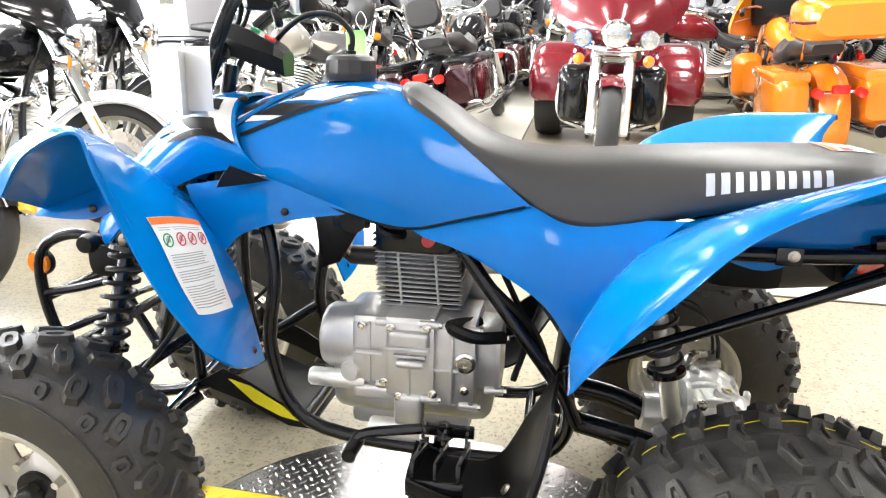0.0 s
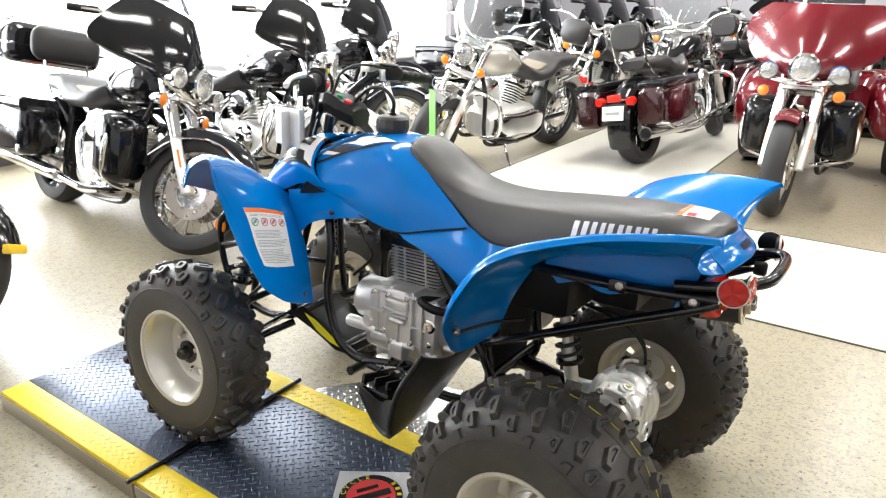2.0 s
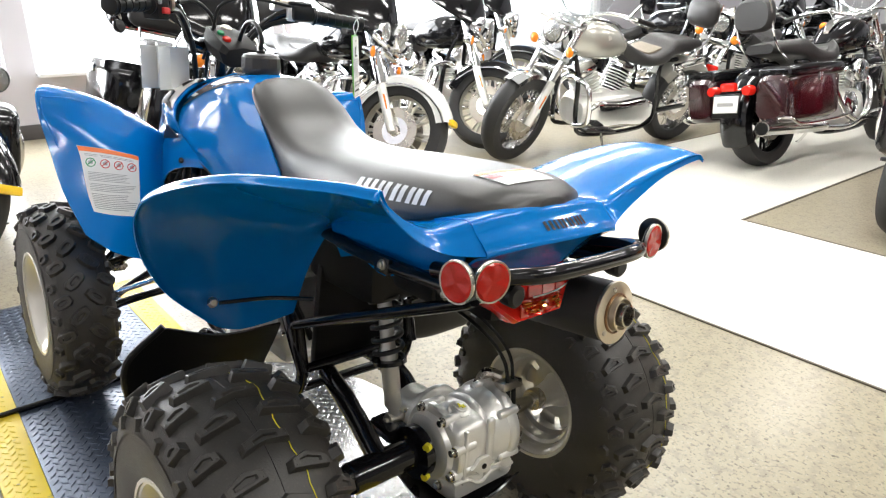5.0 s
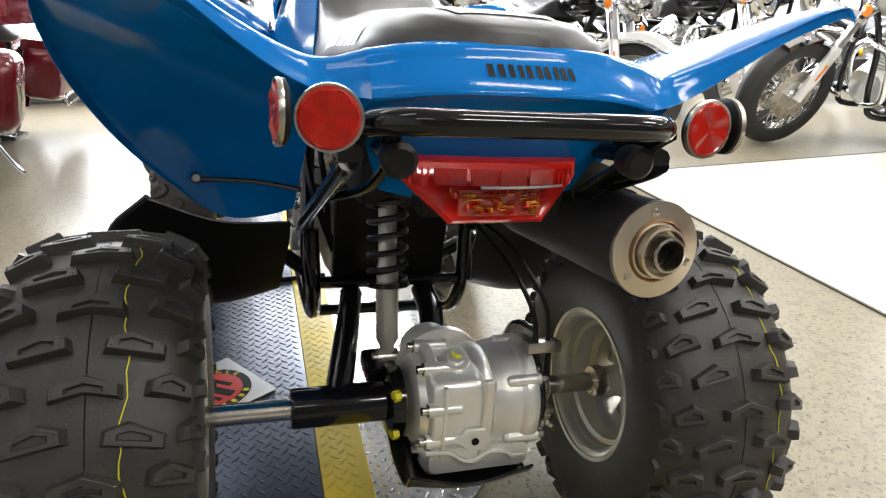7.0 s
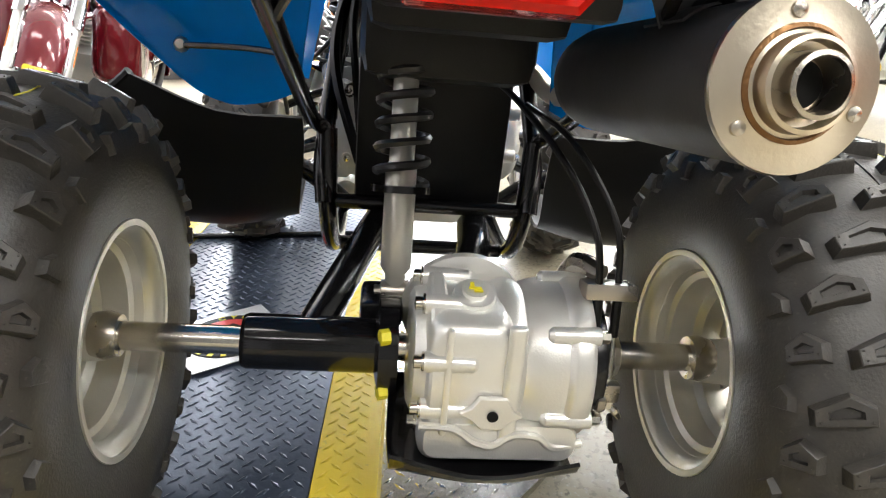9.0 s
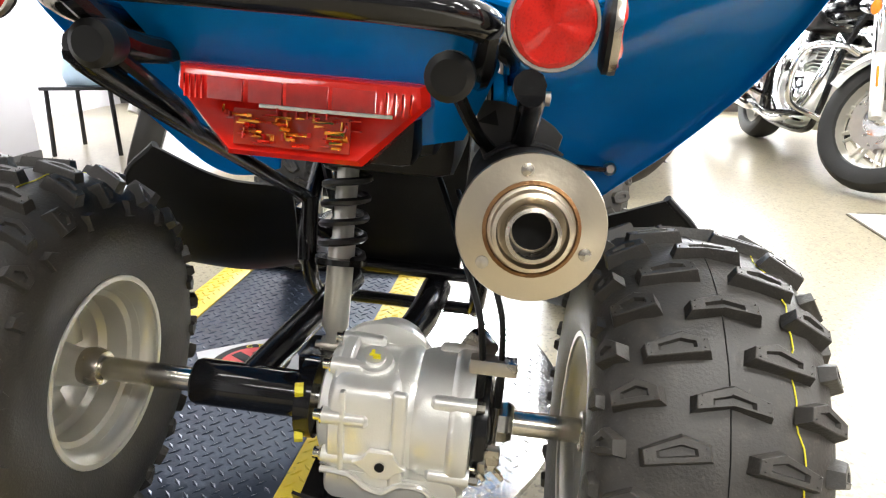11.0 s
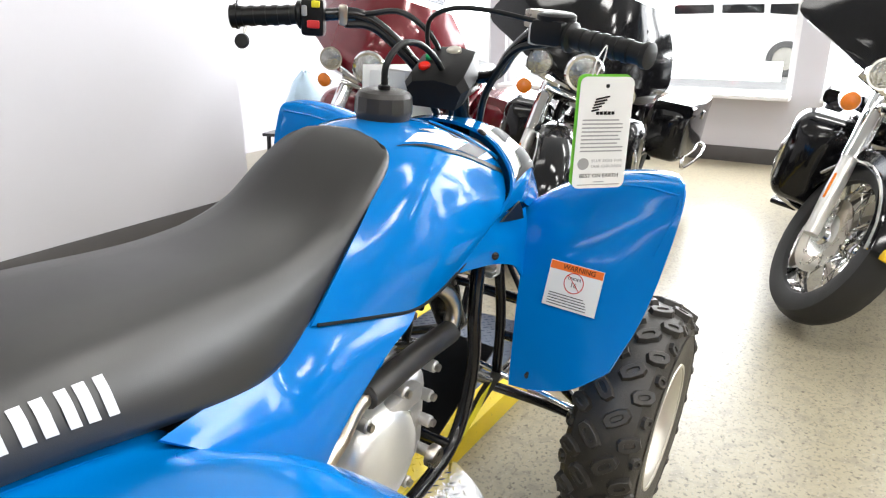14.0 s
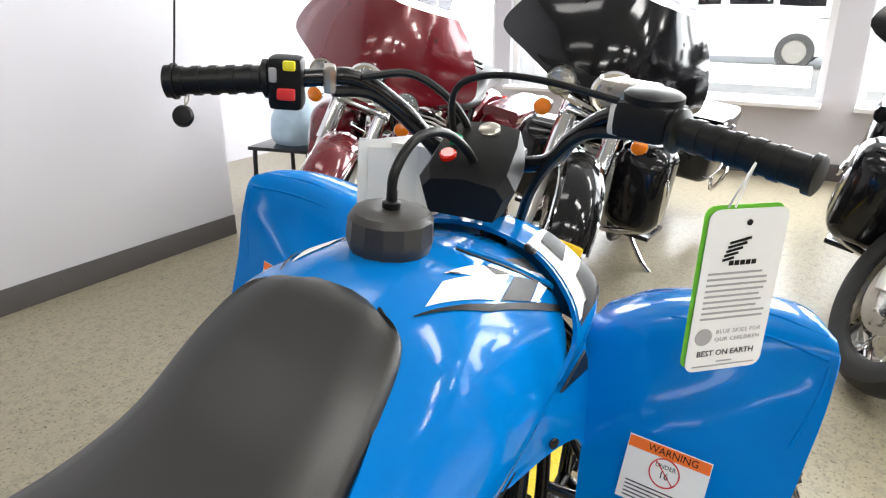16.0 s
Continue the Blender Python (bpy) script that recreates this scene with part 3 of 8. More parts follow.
for s in (-1, 1):
    def pr(net, pts, lift):
        pts = [(u if s < 0 else 1 - u, v) for u, v in pts]
        return decal(net, pts if s < 0 else [pts[1], pts[0], pts[3], pts[2]], lift)
    N = tank_net
    for pts, lift, ink in (([(0.619, 0.34), (0.651, 0.68), (0.689, 0.51), (0.641, 0.21)], 0.0014, WHITE),
                           ([(0.605, 0.375), (0.613, 0.56), (0.651, 0.74), (0.645, 0.53)], 0.0014, WHITE),
                           ([(0.606, 0.39), (0.612, 0.395), (0.622, 0.44), (0.617, 0.43)], 0.0020, INK),
                           ([(0.618, 0.58), (0.622, 0.60), (0.648, 0.70), (0.644, 0.60)], 0.0020, INK),
                           ([(0.653, 0.72), (0.675, 0.885), (0.711, 0.73), (0.694, 0.54)], 0.0014, INK),
                           ([(0.676, 0.89), (0.690, 0.965), (0.716, 0.80), (0.712, 0.735)], 0.0014, WHITE),
                           ([(0.641, 0.151), (0.696, 0.50), (0.704, 0.46), (0.644, 0.152)], 0.0020, INK),
                           ([(0.694, 0.48), (0.735, 0.985), (0.752, 0.985), (0.703, 0.46)], 0.0020, INK)):
        part("pattern_print", pr(N, pts, lift), ink, tank, "black and white racing graphic")
    # joint between the tank cover and the cowl
    part("hem_seam", tube([at_net(N, 0.0 if s > 0 else 1.0, v, 0.001) for v in np.linspace(0.02, 0.80, 12)], 0.0024, 3, 6), INK, tank, "dark gap under the tank cover")
    seam = [(0.560, 0.57), (0.585, 0.60), (0.630, 0.73), (0.684, 0.926), (0.700, 0.985)]
    part("seam", tube([at_net(N, u if s < 0 else 1 - u, v, -0.0005) for u, v in seam], 0.0028, 5, 6), INK, tank, "dark joint between body panels")
    part("seam_lip", tube([at_net(N, u - 0.008 if s < 0 else 1.008 - u, v + 0.025, 0.0) for u, v in seam], 0.0050, 5, 8), BLUE, tank)
    part("pattern_print", pr(N, [(0.606, 0.72), (0.611, 0.96), (0.655, 0.95), (0.640, 0.86)], 0.0020), INK, tank)
    part("pattern_print", pr(N, [(0.645, 0.86), (0.660, 0.98), (0.674, 0.985), (0.666, 0.93)], 0.0020), WHITE, tank)
    C = cowl_net
    part("pattern_print", pr(C, [(0.82, 0.02), (0.81, 0.40), (0.60, 0.46), (0.60, 0.02)], 0.0014), WHITE, cowl, "black and white racing graphic")
    part("pattern_print", pr(C, [(0.84, 0.02), (0.83, 0.36), (0.78, 0.46), (0.79, 0.08)], 0.0021), INK, cowl)
    part("pattern_print", pr(C, [(0.80, 0.10), (0.78, 0.26), (0.70, 0.34), (0.72, 0.12)], 0.0028), INK, cowl)
    part("pattern_print", pr(C, [(0.76, 0.36), (0.72, 0.50), (0.66, 0.56), (0.70, 0.40)], 0.0028), INK, cowl)
    part("pattern_print", pr(C, [(0.68, 0.10), (0.66, 0.28), (0.61, 0.30), (0.62, 0.10)], 0.0028), INK, cowl)
# dark vent behind the cowl's lower corner
both("side_vent", lambda s: plate([(-0.350, 0.746), (-0.338, 0.768), (-0.322, 0.786), (-0.290, 0.776), (-0.250, 0.764), (-0.300, 0.754)], 0.003, plane_at((0, s * 0.1800, 0), (1, 0, 0), (0, 0, 1)), 0.0005), BLACKP, "black opening behind the cowl")
for s in (-1, 1):
    q("cowl_screw", lathe([(0, 0), (0.009, 0), (0.009, 0.003), (0.006, 0.005), (0, 0.005)], 12, (-0.338, s * 0.084, 0.890), (0, s * 0.45, 0.88)), BLACKP)


# front fenders: rows run from the lip over the wheel down to the flap, columns outwards
def front_fender(s):
    rows = [
        [(-0.720, 0.135, 0.680), (-0.712, 0.205, 0.708), (-0.682, 0.285, 0.734), (-0.632, 0.358, 0.756), (-0.578, 0.394, 0.758)],
        [(-0.590, 0.135, 0.730), (-0.595, 0.200, 0.772), (-0.578, 0.290, 0.806), (-0.545, 0.384, 0.830), (-0.500, 0.420, 0.820)],
        [(-0.455, 0.140, 0.735), (-0.475, 0.200, 0.782), (-0.465, 0.300, 0.830), (-0.428, 0.408, 0.854), (-0.402, 0.440, 0.850)],
        [(-0.400, 0.165, 0.705), (-0.402, 0.220, 0.738), (-0.396, 0.310, 0.775), (-0.380, 0.412, 0.800), (-0.374, 0.446, 0.802)],
        [(-0.348, 0.187, 0.656), (-0.346, 0.240, 0.688), (-0.344, 0.320, 0.712), (-0.348, 0.405, 0.727), (-0.348, 0.442, 0.732)],
        [(-0.303, 0.204, 0.590), (-0.304, 0.255, 0.602), (-0.304, 0.340, 0.615), (-0.306, 0.405, 0.632), (-0.308, 0.430, 0.636)],
        [(-0.256, 0.226, 0.455), (-0.250, 0.275, 0.466), (-0.245, 0.340, 0.493), (-0.256, 0.385, 0.528), (-0.262, 0.402, 0.545)]]
    net = sided(s, rows)
    if s < 0:
        for i, up in ((1, 0.008), (2, 0.014), (3, 0.010)):
            for k, f in ((2, 0.4), (3, 0.9), (4, 1.0)):
                net[i][k] = Vector(net[i][k]) + V(0, -0.006 * f, up * f)
    return [list(r) for r in grid(net, 6, 5)]


ffn = {s: front_fender(s) for s in (-1, 1)}
fender = {s: q("front_fender", sheet(ffn[s], 0.0045 * s), BLUE) for s in (-1, 1)}
for s in (-1, 1):
    so = 1 if (at_net(ffn[s], 0.5, 0.5, 0.01) - at_net(ffn[s], 0.5, 0.5, 0)).x > 0 else -1
    for line in ([(0.37, 0.38), (0.40, 0.62), (0.415, 0.90)], [(0.43, 0.93), (0.52, 0.90), (0.66, 0.84)], [(0.31, 0.30), (0.33, 0.60), (0.34, 0.88)]):
        part("crease", tube([at_net(ffn[s], u, v, -so * 0.0012) for u, v in line], 0.0026, 6, 8), BLUE, fender[s])
# inner wall of the fender, and its bridge back to the tank's hem
for s in (-1, 1):
    wall_net = grid(sided(s, [[(-0.720, 0.136, 0.682), (-0.655, 0.136, 0.706), (-0.590, 0.136, 0.730), (-0.480, 0.140, 0.738)],
                              [(-0.728, 0.146, 0.675), (-0.660, 0.148, 0.686), (-0.596, 0.148, 0.700), (-0.500, 0.146, 0.715)],
                              [(-0.736, 0.152, 0.668), (-0.664, 0.154, 0.666), (-0.604, 0.154, 0.672), (-0.560, 0.150, 0.696)]]), 4, 4)
    q("fender_wall", sheet(wall_net, 0.004 * s), BLUE)
    q("fender_bolt", lathe([(0, 0), (0.008, 0), (0.008, 0.003), (0.004, 0.005), (0, 0.005)], 12, (-0.610, s * 0.156, 0.690), (0, s, 0)), BLACKM)
    net = grid(sided(s, [[(-0.425, 0.150, 0.742), (-0.270, 0.166, 0.768), (-0.160, 0.170, 0.744), (-0.095, 0.169, 0.722)],
                         [(-0.405, 0.166, 0.714), (-0.285, 0.177, 0.734), (-0.185, 0.177, 0.724), (-0.108, 0.172, 0.717)],
                         [(-0.372, 0.180, 0.682), (-0.300, 0.186, 0.700), (-0.212, 0.181, 0.708), (-0.120, 0.174, 0.714)],
                         [(-0.335, 0.197, 0.638), (-0.302, 0.191, 0.670), (-0.225, 0.184, 0.695), (-0.130, 0.176, 0.711)]]), 5, 5)
    q("fender_bridge", sheet(net, -0.004 * s), BLUE)
    for bx, by, bz in ((-0.225, 0.1870, 0.712), (-0.262, 0.258, 0.485)):
        q("fender_bolt", lathe([(0, 0), (0.007, 0), (0.007, 0.002), (0.004, 0.004), (0, 0.004)], 12, (bx, s * by, bz), (0.5, s * 0.86, 0.1)), BLACKM)


# warning labels on the fender flaps
def label_plane(o, r, u):
    return plane_at(o, r, u)


LN = ffn[-1]


def lab_uv(a, b):
    """A place on the left label (across, down, 0 to 1) on the fender's net."""
    return 0.64 + 0.245 * b, (0.68 - 0.40 * a) * (1 - b) + (0.63 - 0.35 * a) * b


def lab_print(name, a0, a1, b0, b1, lift, ink, parent, label="", n=(6, 6)):
    return part(name, decal(LN, [lab_uv(a0, b0), lab_uv(a0, b1), lab_uv(a1, b1), lab_uv(a1, b0)], lift, *n), ink, parent, label)


OUT = 1 if (at_net(LN, 0.76, 0.5, 0.01) - at_net(LN, 0.76, 0.5, 0)).x > 0 else -1
lab = lab_print("warning_label", 0, 1, 0, 1, OUT * 0.0014, WHITE, fender[-1], "white warning label with an orange heading", (14, 10))
lab_print("label_heading", 0.005, 0.995, 0.005, 0.09, OUT * 0.0022, ORANGE, lab)
for k in range(4):
    o = at_net(LN, *lab_uv(0.15 + 0.235 * k, 0.27), OUT * 0.0020)
    fr = plane_at(o, at_net(LN, *lab_uv(0.25 + 0.235 * k, 0.27), OUT * 0.0020) - o, at_net(LN, *lab_uv(0.15 + 0.235 * k, 0.20), OUT * 0.0020) - o)
    part("label_symbol", lathe([(0.0092, 0), (0.0112, 0), (0.0112, 0.0006), (0.0092, 0.0006)], 18, (0, 0, 0), "z", closed=True), REDINK if k else GREENB, lab).matrix_local = fr
    part("label_symbol", bars([(0, 0, 0.010, 0.007), (0.001, 0.005, 0.004, 0.004)], 0.0004, fr), GREYINK, lab, flat=True)
    part("label_symbol", bars([(0, 0, 0.020, 0.0022)], 0.0007, fr @ pose(0, 0, 0, 0, 0, 45)), REDINK if k else GREENB, lab, flat=True)
rng = random.Random(4)
for k in range(22):
    if k in (6, 12):
        continue
    b0 = 0.42 + 0.0245 * k
    lab_print("label_line", 0.08, rng.uniform(0.72, 0.94), b0, b0 + 0.009, OUT * 0.0020, GREYINK, lab, "", (6, 2))
for b0 in (0.125, 0.15):
    lab_print("label_line", 0.08, 0.9, b0, b0 + 0.009, OUT * 0.0020, GREYINK, lab, "", (6, 2))
rm = label_plane((-0.3175, 0.3025, 0.652), (0.005, 0.105, 0.002), (-0.025, 0.004, 0.078))
lab = q("warning_label", bars([(0, 0, 0.100, 0.082)], 0.001, rm @ pose(0, 0, 0.004)), WHITE, "white age warning label with an orange heading", parent=fender[1], flat=True)
rm2 = rm @ pose(0, 0, 0.0052)
part("label_heading", bars([(0, 0.033, 0.098, 0.014)], 0.0006, rm2), ORANGE, lab, flat=True)
words("WARNING", 0.0125, rm2 @ pose(0.005, 0.033, 0.0008), INK, "label_word", lab, 0.0002)
words("UNDER", 0.0075, rm2 @ pose(0, 0.0155, 0.0002), INK, "label_word", lab, 0.0002)
words("16", 0.0125, rm2 @ pose(0, 0.0045, 0.0002), INK, "label_word", lab, 0.0002)
part("label_ring", lathe([(0.0170, 0), (0.0186, 0), (0.0186, 0.0006), (0.0170, 0.0006)], 28, axis="z", closed=True), REDINK, lab).matrix_local = rm2 @ pose(0, 0.008, 0)
part("label_ring", bars([(0, 0, 0.034, 0.0013)], 0.0004, rm2 @ pose(0, 0.008, 0.0003, 0, 0, -45)), REDINK, lab, flat=True)
part("label_line", bars([(-0.042 + w / 2, -0.0165 - 0.0048 * k, w, 0.0013) for k in range(5) for w in (rng.uniform(0.06, 0.076),)], 0.0004, rm2), INK, lab, flat=True)

# seat
SEAT = [  # x, half width at the top, half width at the hem, top, hem
    (-0.054, 0.050, 0.056, 0.926, 0.905), (-0.032, 0.085, 0.095, 0.924, 0.888), (0.020, 0.100, 0.110, 0.894, 0.850), (0.085, 0.107, 0.118, 0.849, 0.797),
    (0.150, 0.112, 0.127, 0.825, 0.753), (0.225, 0.117, 0.142, 0.816, 0.714), (0.300, 0.117, 0.153, 0.818, 0.706), (0.400, 0.122, 0.160, 0.826, 0.728),
    (0.520, 0.126, 0.160, 0.834, 0.755), (0.630, 0.124, 0.150, 0.838, 0.768),
    (0.695, 0.112, 0.135, 0.838, 0.785), (0.735, 0.096, 0.112, 0.834, 0.786), (0.760, 0.066, 0.078, 0.828, 0.780), (0.772, 0.030, 0.036, 0.820, 0.780)]


def seat_loop(x, wt, wb, zt, zb):
    half = [(0, zt), (wt * 0.45, zt - 0.001), (wt * 0.8, zt - 0.006), (wt, zt - 0.018), (wt * 0.5 + wb * 0.5, zt * 0.55 + zb * 0.45), (wb, zb + 0.012), (wb * 0.985, zb), (wb * 0.9, zb - 0.006)]
    pts = [(y, z) for y, z in half] + [(-y, z) for y, z in half[::-1][:-1]]
    return [V(x, y, z) for y, z in pts]


seat_ctrl = [seat_loop(*r) for r in SEAT]
seat_lines = [spline([r[k] for r in seat_ctrl], 5) for k in range(len(seat_ctrl[0]))]
seat_mesh = q("seat", rings([list(l) for l in zip(*seat_lines)]), VINYL, "black vinyl saddle, stepped and smooth", sharp=85)
seat = seat_mesh


def seat_v(x):
    """Where along the seat's lines that x lies, 0 to 1."""
    return float(np.interp(x, [p.x for p in seat_lines[0]], np.linspace(0, 1, len(seat_lines[0]))))


# word marks as plain upright bars, two to a letter
LETTERS = [(0.0, 0.07), (0.12, 0.19), (0.235, 0.295), (0.345, 0.40), (0.435, 0.50), (0.555, 0.615), (0.65, 0.71), (0.76, 0.815), (0.845, 0.905), (0.945, 1.0)]
for s, ks in ((1, (3, 4, 5)), (-1, (12, 11, 10))):
    net = [seat_lines[k] for k in ks]
    for a, b in LETTERS:
        xa, xb = (0.640 - 0.184 * a, 0.640 - 0.184 * b) if s > 0 else (0.456 + 0.184 * a, 0.456 + 0.184 * b)
        part("word_mark", decal(net, [(0.26, seat_v(xa)), (0.80, seat_v(xa)), (0.80, seat_v(xb)), (0.26, seat_v(xb))], 0.0012 * s, 6, 4), SILVERP, seat, "silver bar of a word mark")
net = [seat_lines[k] for k in (13, 14, 0, 1, 2)]
SL = 0.0014


def seat_print(name, y0, y1, x0, x1, lift, ink, parent, label=""):
    f = lambda y: 0.5 + y / 0.155
    return part(name, decal(net, [(f(y0), seat_v(x0)), (f(y1), seat_v(x0)), (f(y1), seat_v(x1)), (f(y0), seat_v(x1))], lift, 6, 6), ink, parent, label)


lab = seat_print("seat_label", -0.048, 0.048, 0.657, 0.725, SL, WHITE, seat, "white label with an orange heading")
seat_print("label_heading", -0.0475, 0.0475, 0.6575, 0.669, SL * 1.6, ORANGE, lab)
seat_print("label_symbol", -0.045, -0.022, 0.676, 0.694, SL * 1.6, REDINK, lab)
for k in range(5):
    seat_print("label_line", -0.014, 0.043, 0.674 + 0.010 * k, 0.6762 + 0.010 * k, SL * 1.6, GREYINK, lab)


# rear fenders, side covers and tail
def rear_fender(s):
    rows = [
        [(0.302, 0.165, 0.502), (0.280, 0.205, 0.484), (0.264, 0.250, 0.474), (0.262, 0.278, 0.478), (0.262, 0.305, 0.490), (0.268, 0.325, 0.505)],
        [(0.335, 0.150, 0.605), (0.302, 0.198, 0.580), (0.275, 0.270, 0.585), (0.268, 0.320, 0.588), (0.288, 0.390, 0.594), (0.300, 0.412, 0.594)],
        [(0.380, 0.140, 0.685), (0.352, 0.188, 0.665), (0.335, 0.280, 0.690), (0.335, 0.365, 0.702), (0.356, 0.456, 0.710), (0.370, 0.476, 0.700)],
        [(0.432, 0.140, 0.724), (0.430, 0.182, 0.720), (0.430, 0.280, 0.757), (0.432, 0.380, 0.784), (0.442, 0.476, 0.802), (0.450, 0.497, 0.790)],
        [(0.548, 0.130, 0.750), (0.550, 0.178, 0.750), (0.560, 0.270, 0.787), (0.575, 0.360, 0.826), (0.590, 0.444, 0.855), (0.598, 0.466, 0.847)],
        [(0.655, 0.130, 0.774), (0.660, 0.182, 0.771), (0.675, 0.250, 0.797), (0.700, 0.320, 0.836), (0.725, 0.384, 0.870), (0.734, 0.401, 0.861)],
        [(0.738, 0.150, 0.795), (0.724, 0.197, 0.784), (0.730, 0.250, 0.803), (0.759, 0.310, 0.839), (0.796, 0.352, 0.871), (0.806, 0.365, 0.861)],
        [(0.764, 0.150, 0.7785), (0.744, 0.198, 0.772), (0.744, 0.251, 0.795), (0.766, 0.311, 0.835), (0.801, 0.353, 0.8665), (0.809, 0.3655, 0.8595)],
        [(0.788, 0.150, 0.753), (0.760, 0.200, 0.757), (0.755, 0.252, 0.783), (0.772, 0.312, 0.829), (0.8045, 0.3535, 0.8605), (0.811, 0.366, 0.858)]]
    net = sided(s, rows)
    for row, off in zip(net, (0.014, 0.014, 0.010, 0.006)):
        for k, p in enumerate(row):
            row[k] = Vector(p) - V(0, off, 0)
    return grid(net, 6, 6)


rfn = {s: rear_fender(s) for s in (-1, 1)}
rear = {s: q("rear_fender", sheet(rfn[s], 0.0018 * s), BLUE) for s in (-1, 1)}
for s in (-1, 1):
    net = grid(sided(s, [[(-0.015, 0.166, 0.694), (0.085, 0.152, 0.716), (0.185, 0.130, 0.738), (0.245, 0.138, 0.716), (0.330, 0.150, 0.722), (0.430, 0.168, 0.730)],
                         [(0.015, 0.176, 0.680), (0.090, 0.174, 0.686), (0.185, 0.172, 0.690), (0.262, 0.172, 0.672), (0.330, 0.178, 0.682), (0.392, 0.182, 0.700)],
                         [(0.060, 0.180, 0.668), (0.130, 0.184, 0.650), (0.205, 0.190, 0.628), (0.265, 0.190, 0.612), (0.305, 0.190, 0.622), (0.330, 0.190, 0.640)],
                         [(0.100, 0.182, 0.652), (0.165, 0.188, 0.618), (0.220, 0.194, 0.580), (0.258, 0.200, 0.530), (0.275, 0.206, 0.500), (0.285, 0.205, 0.500)]]), 5, 5)
    q("side_cover", sheet(net, -0.004 * s), BLUE)
    q("fender_stay", tube([(0.37, s * 0.165 - 0.01, 0.552), (0.325, s * 0.23 - 0.01, 0.553), (0.288, s * 0.315 - 0.01, 0.548)], 0.004, 4, 6), BLACKM)
    q("fender_bolt", lathe([(0, 0), (0.010, 0), (0.010, 0.004), (0.006, 0.010), (0, 0.010)], 12, (0.276, s * 0.322 - 0.01, 0.547), (1, 0, 0.2)), STEEL)
for s in (-1, 1):
    net = grid(sided(s, [[(0.400, 0.158, 0.705), (0.470, 0.152, 0.732), (0.560, 0.150, 0.752), (0.660, 0.150, 0.772), (0.735, 0.152, 0.788)],
                         [(0.415, 0.160, 0.680), (0.480, 0.154, 0.700), (0.560, 0.152, 0.715), (0.660, 0.150, 0.735), (0.745, 0.150, 0.755)],
                         [(0.440, 0.162, 0.655), (0.490, 0.156, 0.668), (0.560, 0.154, 0.655), (0.640, 0.152, 0.690), (0.735, 0.150, 0.715)]]), 5, 4)
    q("inner_panel", sheet(net, -0.003 * s), BLUE)
TAIL = [[(0.640, -0.140, 0.772), (0.640, -0.08, 0.786), (0.640, 0.0, 0.790), (0.640, 0.08, 0.786), (0.640, 0.140, 0.772)],
        [(0.738, -0.152, 0.7955), (0.751, -0.09, 0.807), (0.757, 0.0, 0.811), (0.751, 0.09, 0.807), (0.738, 0.152, 0.796)],
        [(0.764, -0.152, 0.779), (0.779, -0.09, 0.791), (0.786, 0.0, 0.794), (0.779, 0.09, 0.791), (0.764, 0.152, 0.779)],
        [(0.789, -0.152, 0.754), (0.807, -0.09, 0.764), (0.816, 0.0, 0.767), (0.807, 0.09, 0.764), (0.789, 0.152, 0.754)],
        [(0.765, -0.155, 0.738), (0.790, -0.085, 0.756), (0.797, 0.0, 0.758), (0.790, 0.085, 0.756), (0.765, 0.155, 0.738)],
        [(0.715, -0.140, 0.690), (0.735, -0.08, 0.690), (0.740, 0.0, 0.690), (0.735, 0.08, 0.690), (0.715, 0.140, 0.690)],
        [(0.690, -0.120, 0.640), (0.705, -0.07, 0.632), (0.708, 0.0, 0.630), (0.705, 0.07, 0.632), (0.690, 0.120, 0.640)]]
tail_net = grid(TAIL, 5, 6)
tail = q("tail_cover", sheet(tail_net, 0.004), BLUE)
for a, b in LETTERS:
    va, vb = 0.385 + 0.245 * a, 0.385 + 0.245 * b
    part("word_mark", decal(tail_net, [(0.355, va), (0.415, va), (0.415, vb), (0.355, vb)], -0.0014, 4, 4), INK, tail, "black bar of a word mark")


# wheels
STEELB = mat("polished_steel", (0.72, 0.69, 0.62), 0.18, 1.0, vary=0.1, scale=30, bump=0.0)


def carcass(prof, seg=56):
    return lathe(prof, seg, axis="y", closed=True)


REAR_PROF = [(0.118, 0.096), (0.124, 0.103), (0.150, 0.110), (0.185, 0.1130), (0.213, 0.1105), (0.235, 0.099), (0.248, 0.080), (0.2545, 0.044), (0.257, 0.0)]
FRONT_PROF = [(0.134, 0.066), (0.140, 0.072), (0.168, 0.077), (0.203, 0.078), (0.230, 0.072), (0.249, 0.057), (0.259, 0.030), (0.263, 0.0)]


def tyre_form(prof, bead):
    """The smooth body of a tyre from half a section of (radius, place across)."""
    full = [(r, -y) for r, y in prof] + [(r, y) for r, y in prof[-2::-1]] + [(bead, prof[0][1] - 0.008), (bead, 0.008 - prof[0][1])]
    return carcass(full)


def on_tyre(prof, y):
    """Radius of a tyre's body at a place across, and how far its skin leans there in degrees."""
    ys, rs = [p[1] for p in prof[3:]][::-1], [p[0] for p in prof[3:]][::-1]
    f = lambda v: float(np.interp(abs(v), ys, rs))
    lean = math.degrees(math.atan2(f(max(abs(y) - 0.004, 0)) - f(abs(y) + 0.004), 0.008))
    return f(y), -math.copysign(min(lean, 78), y)


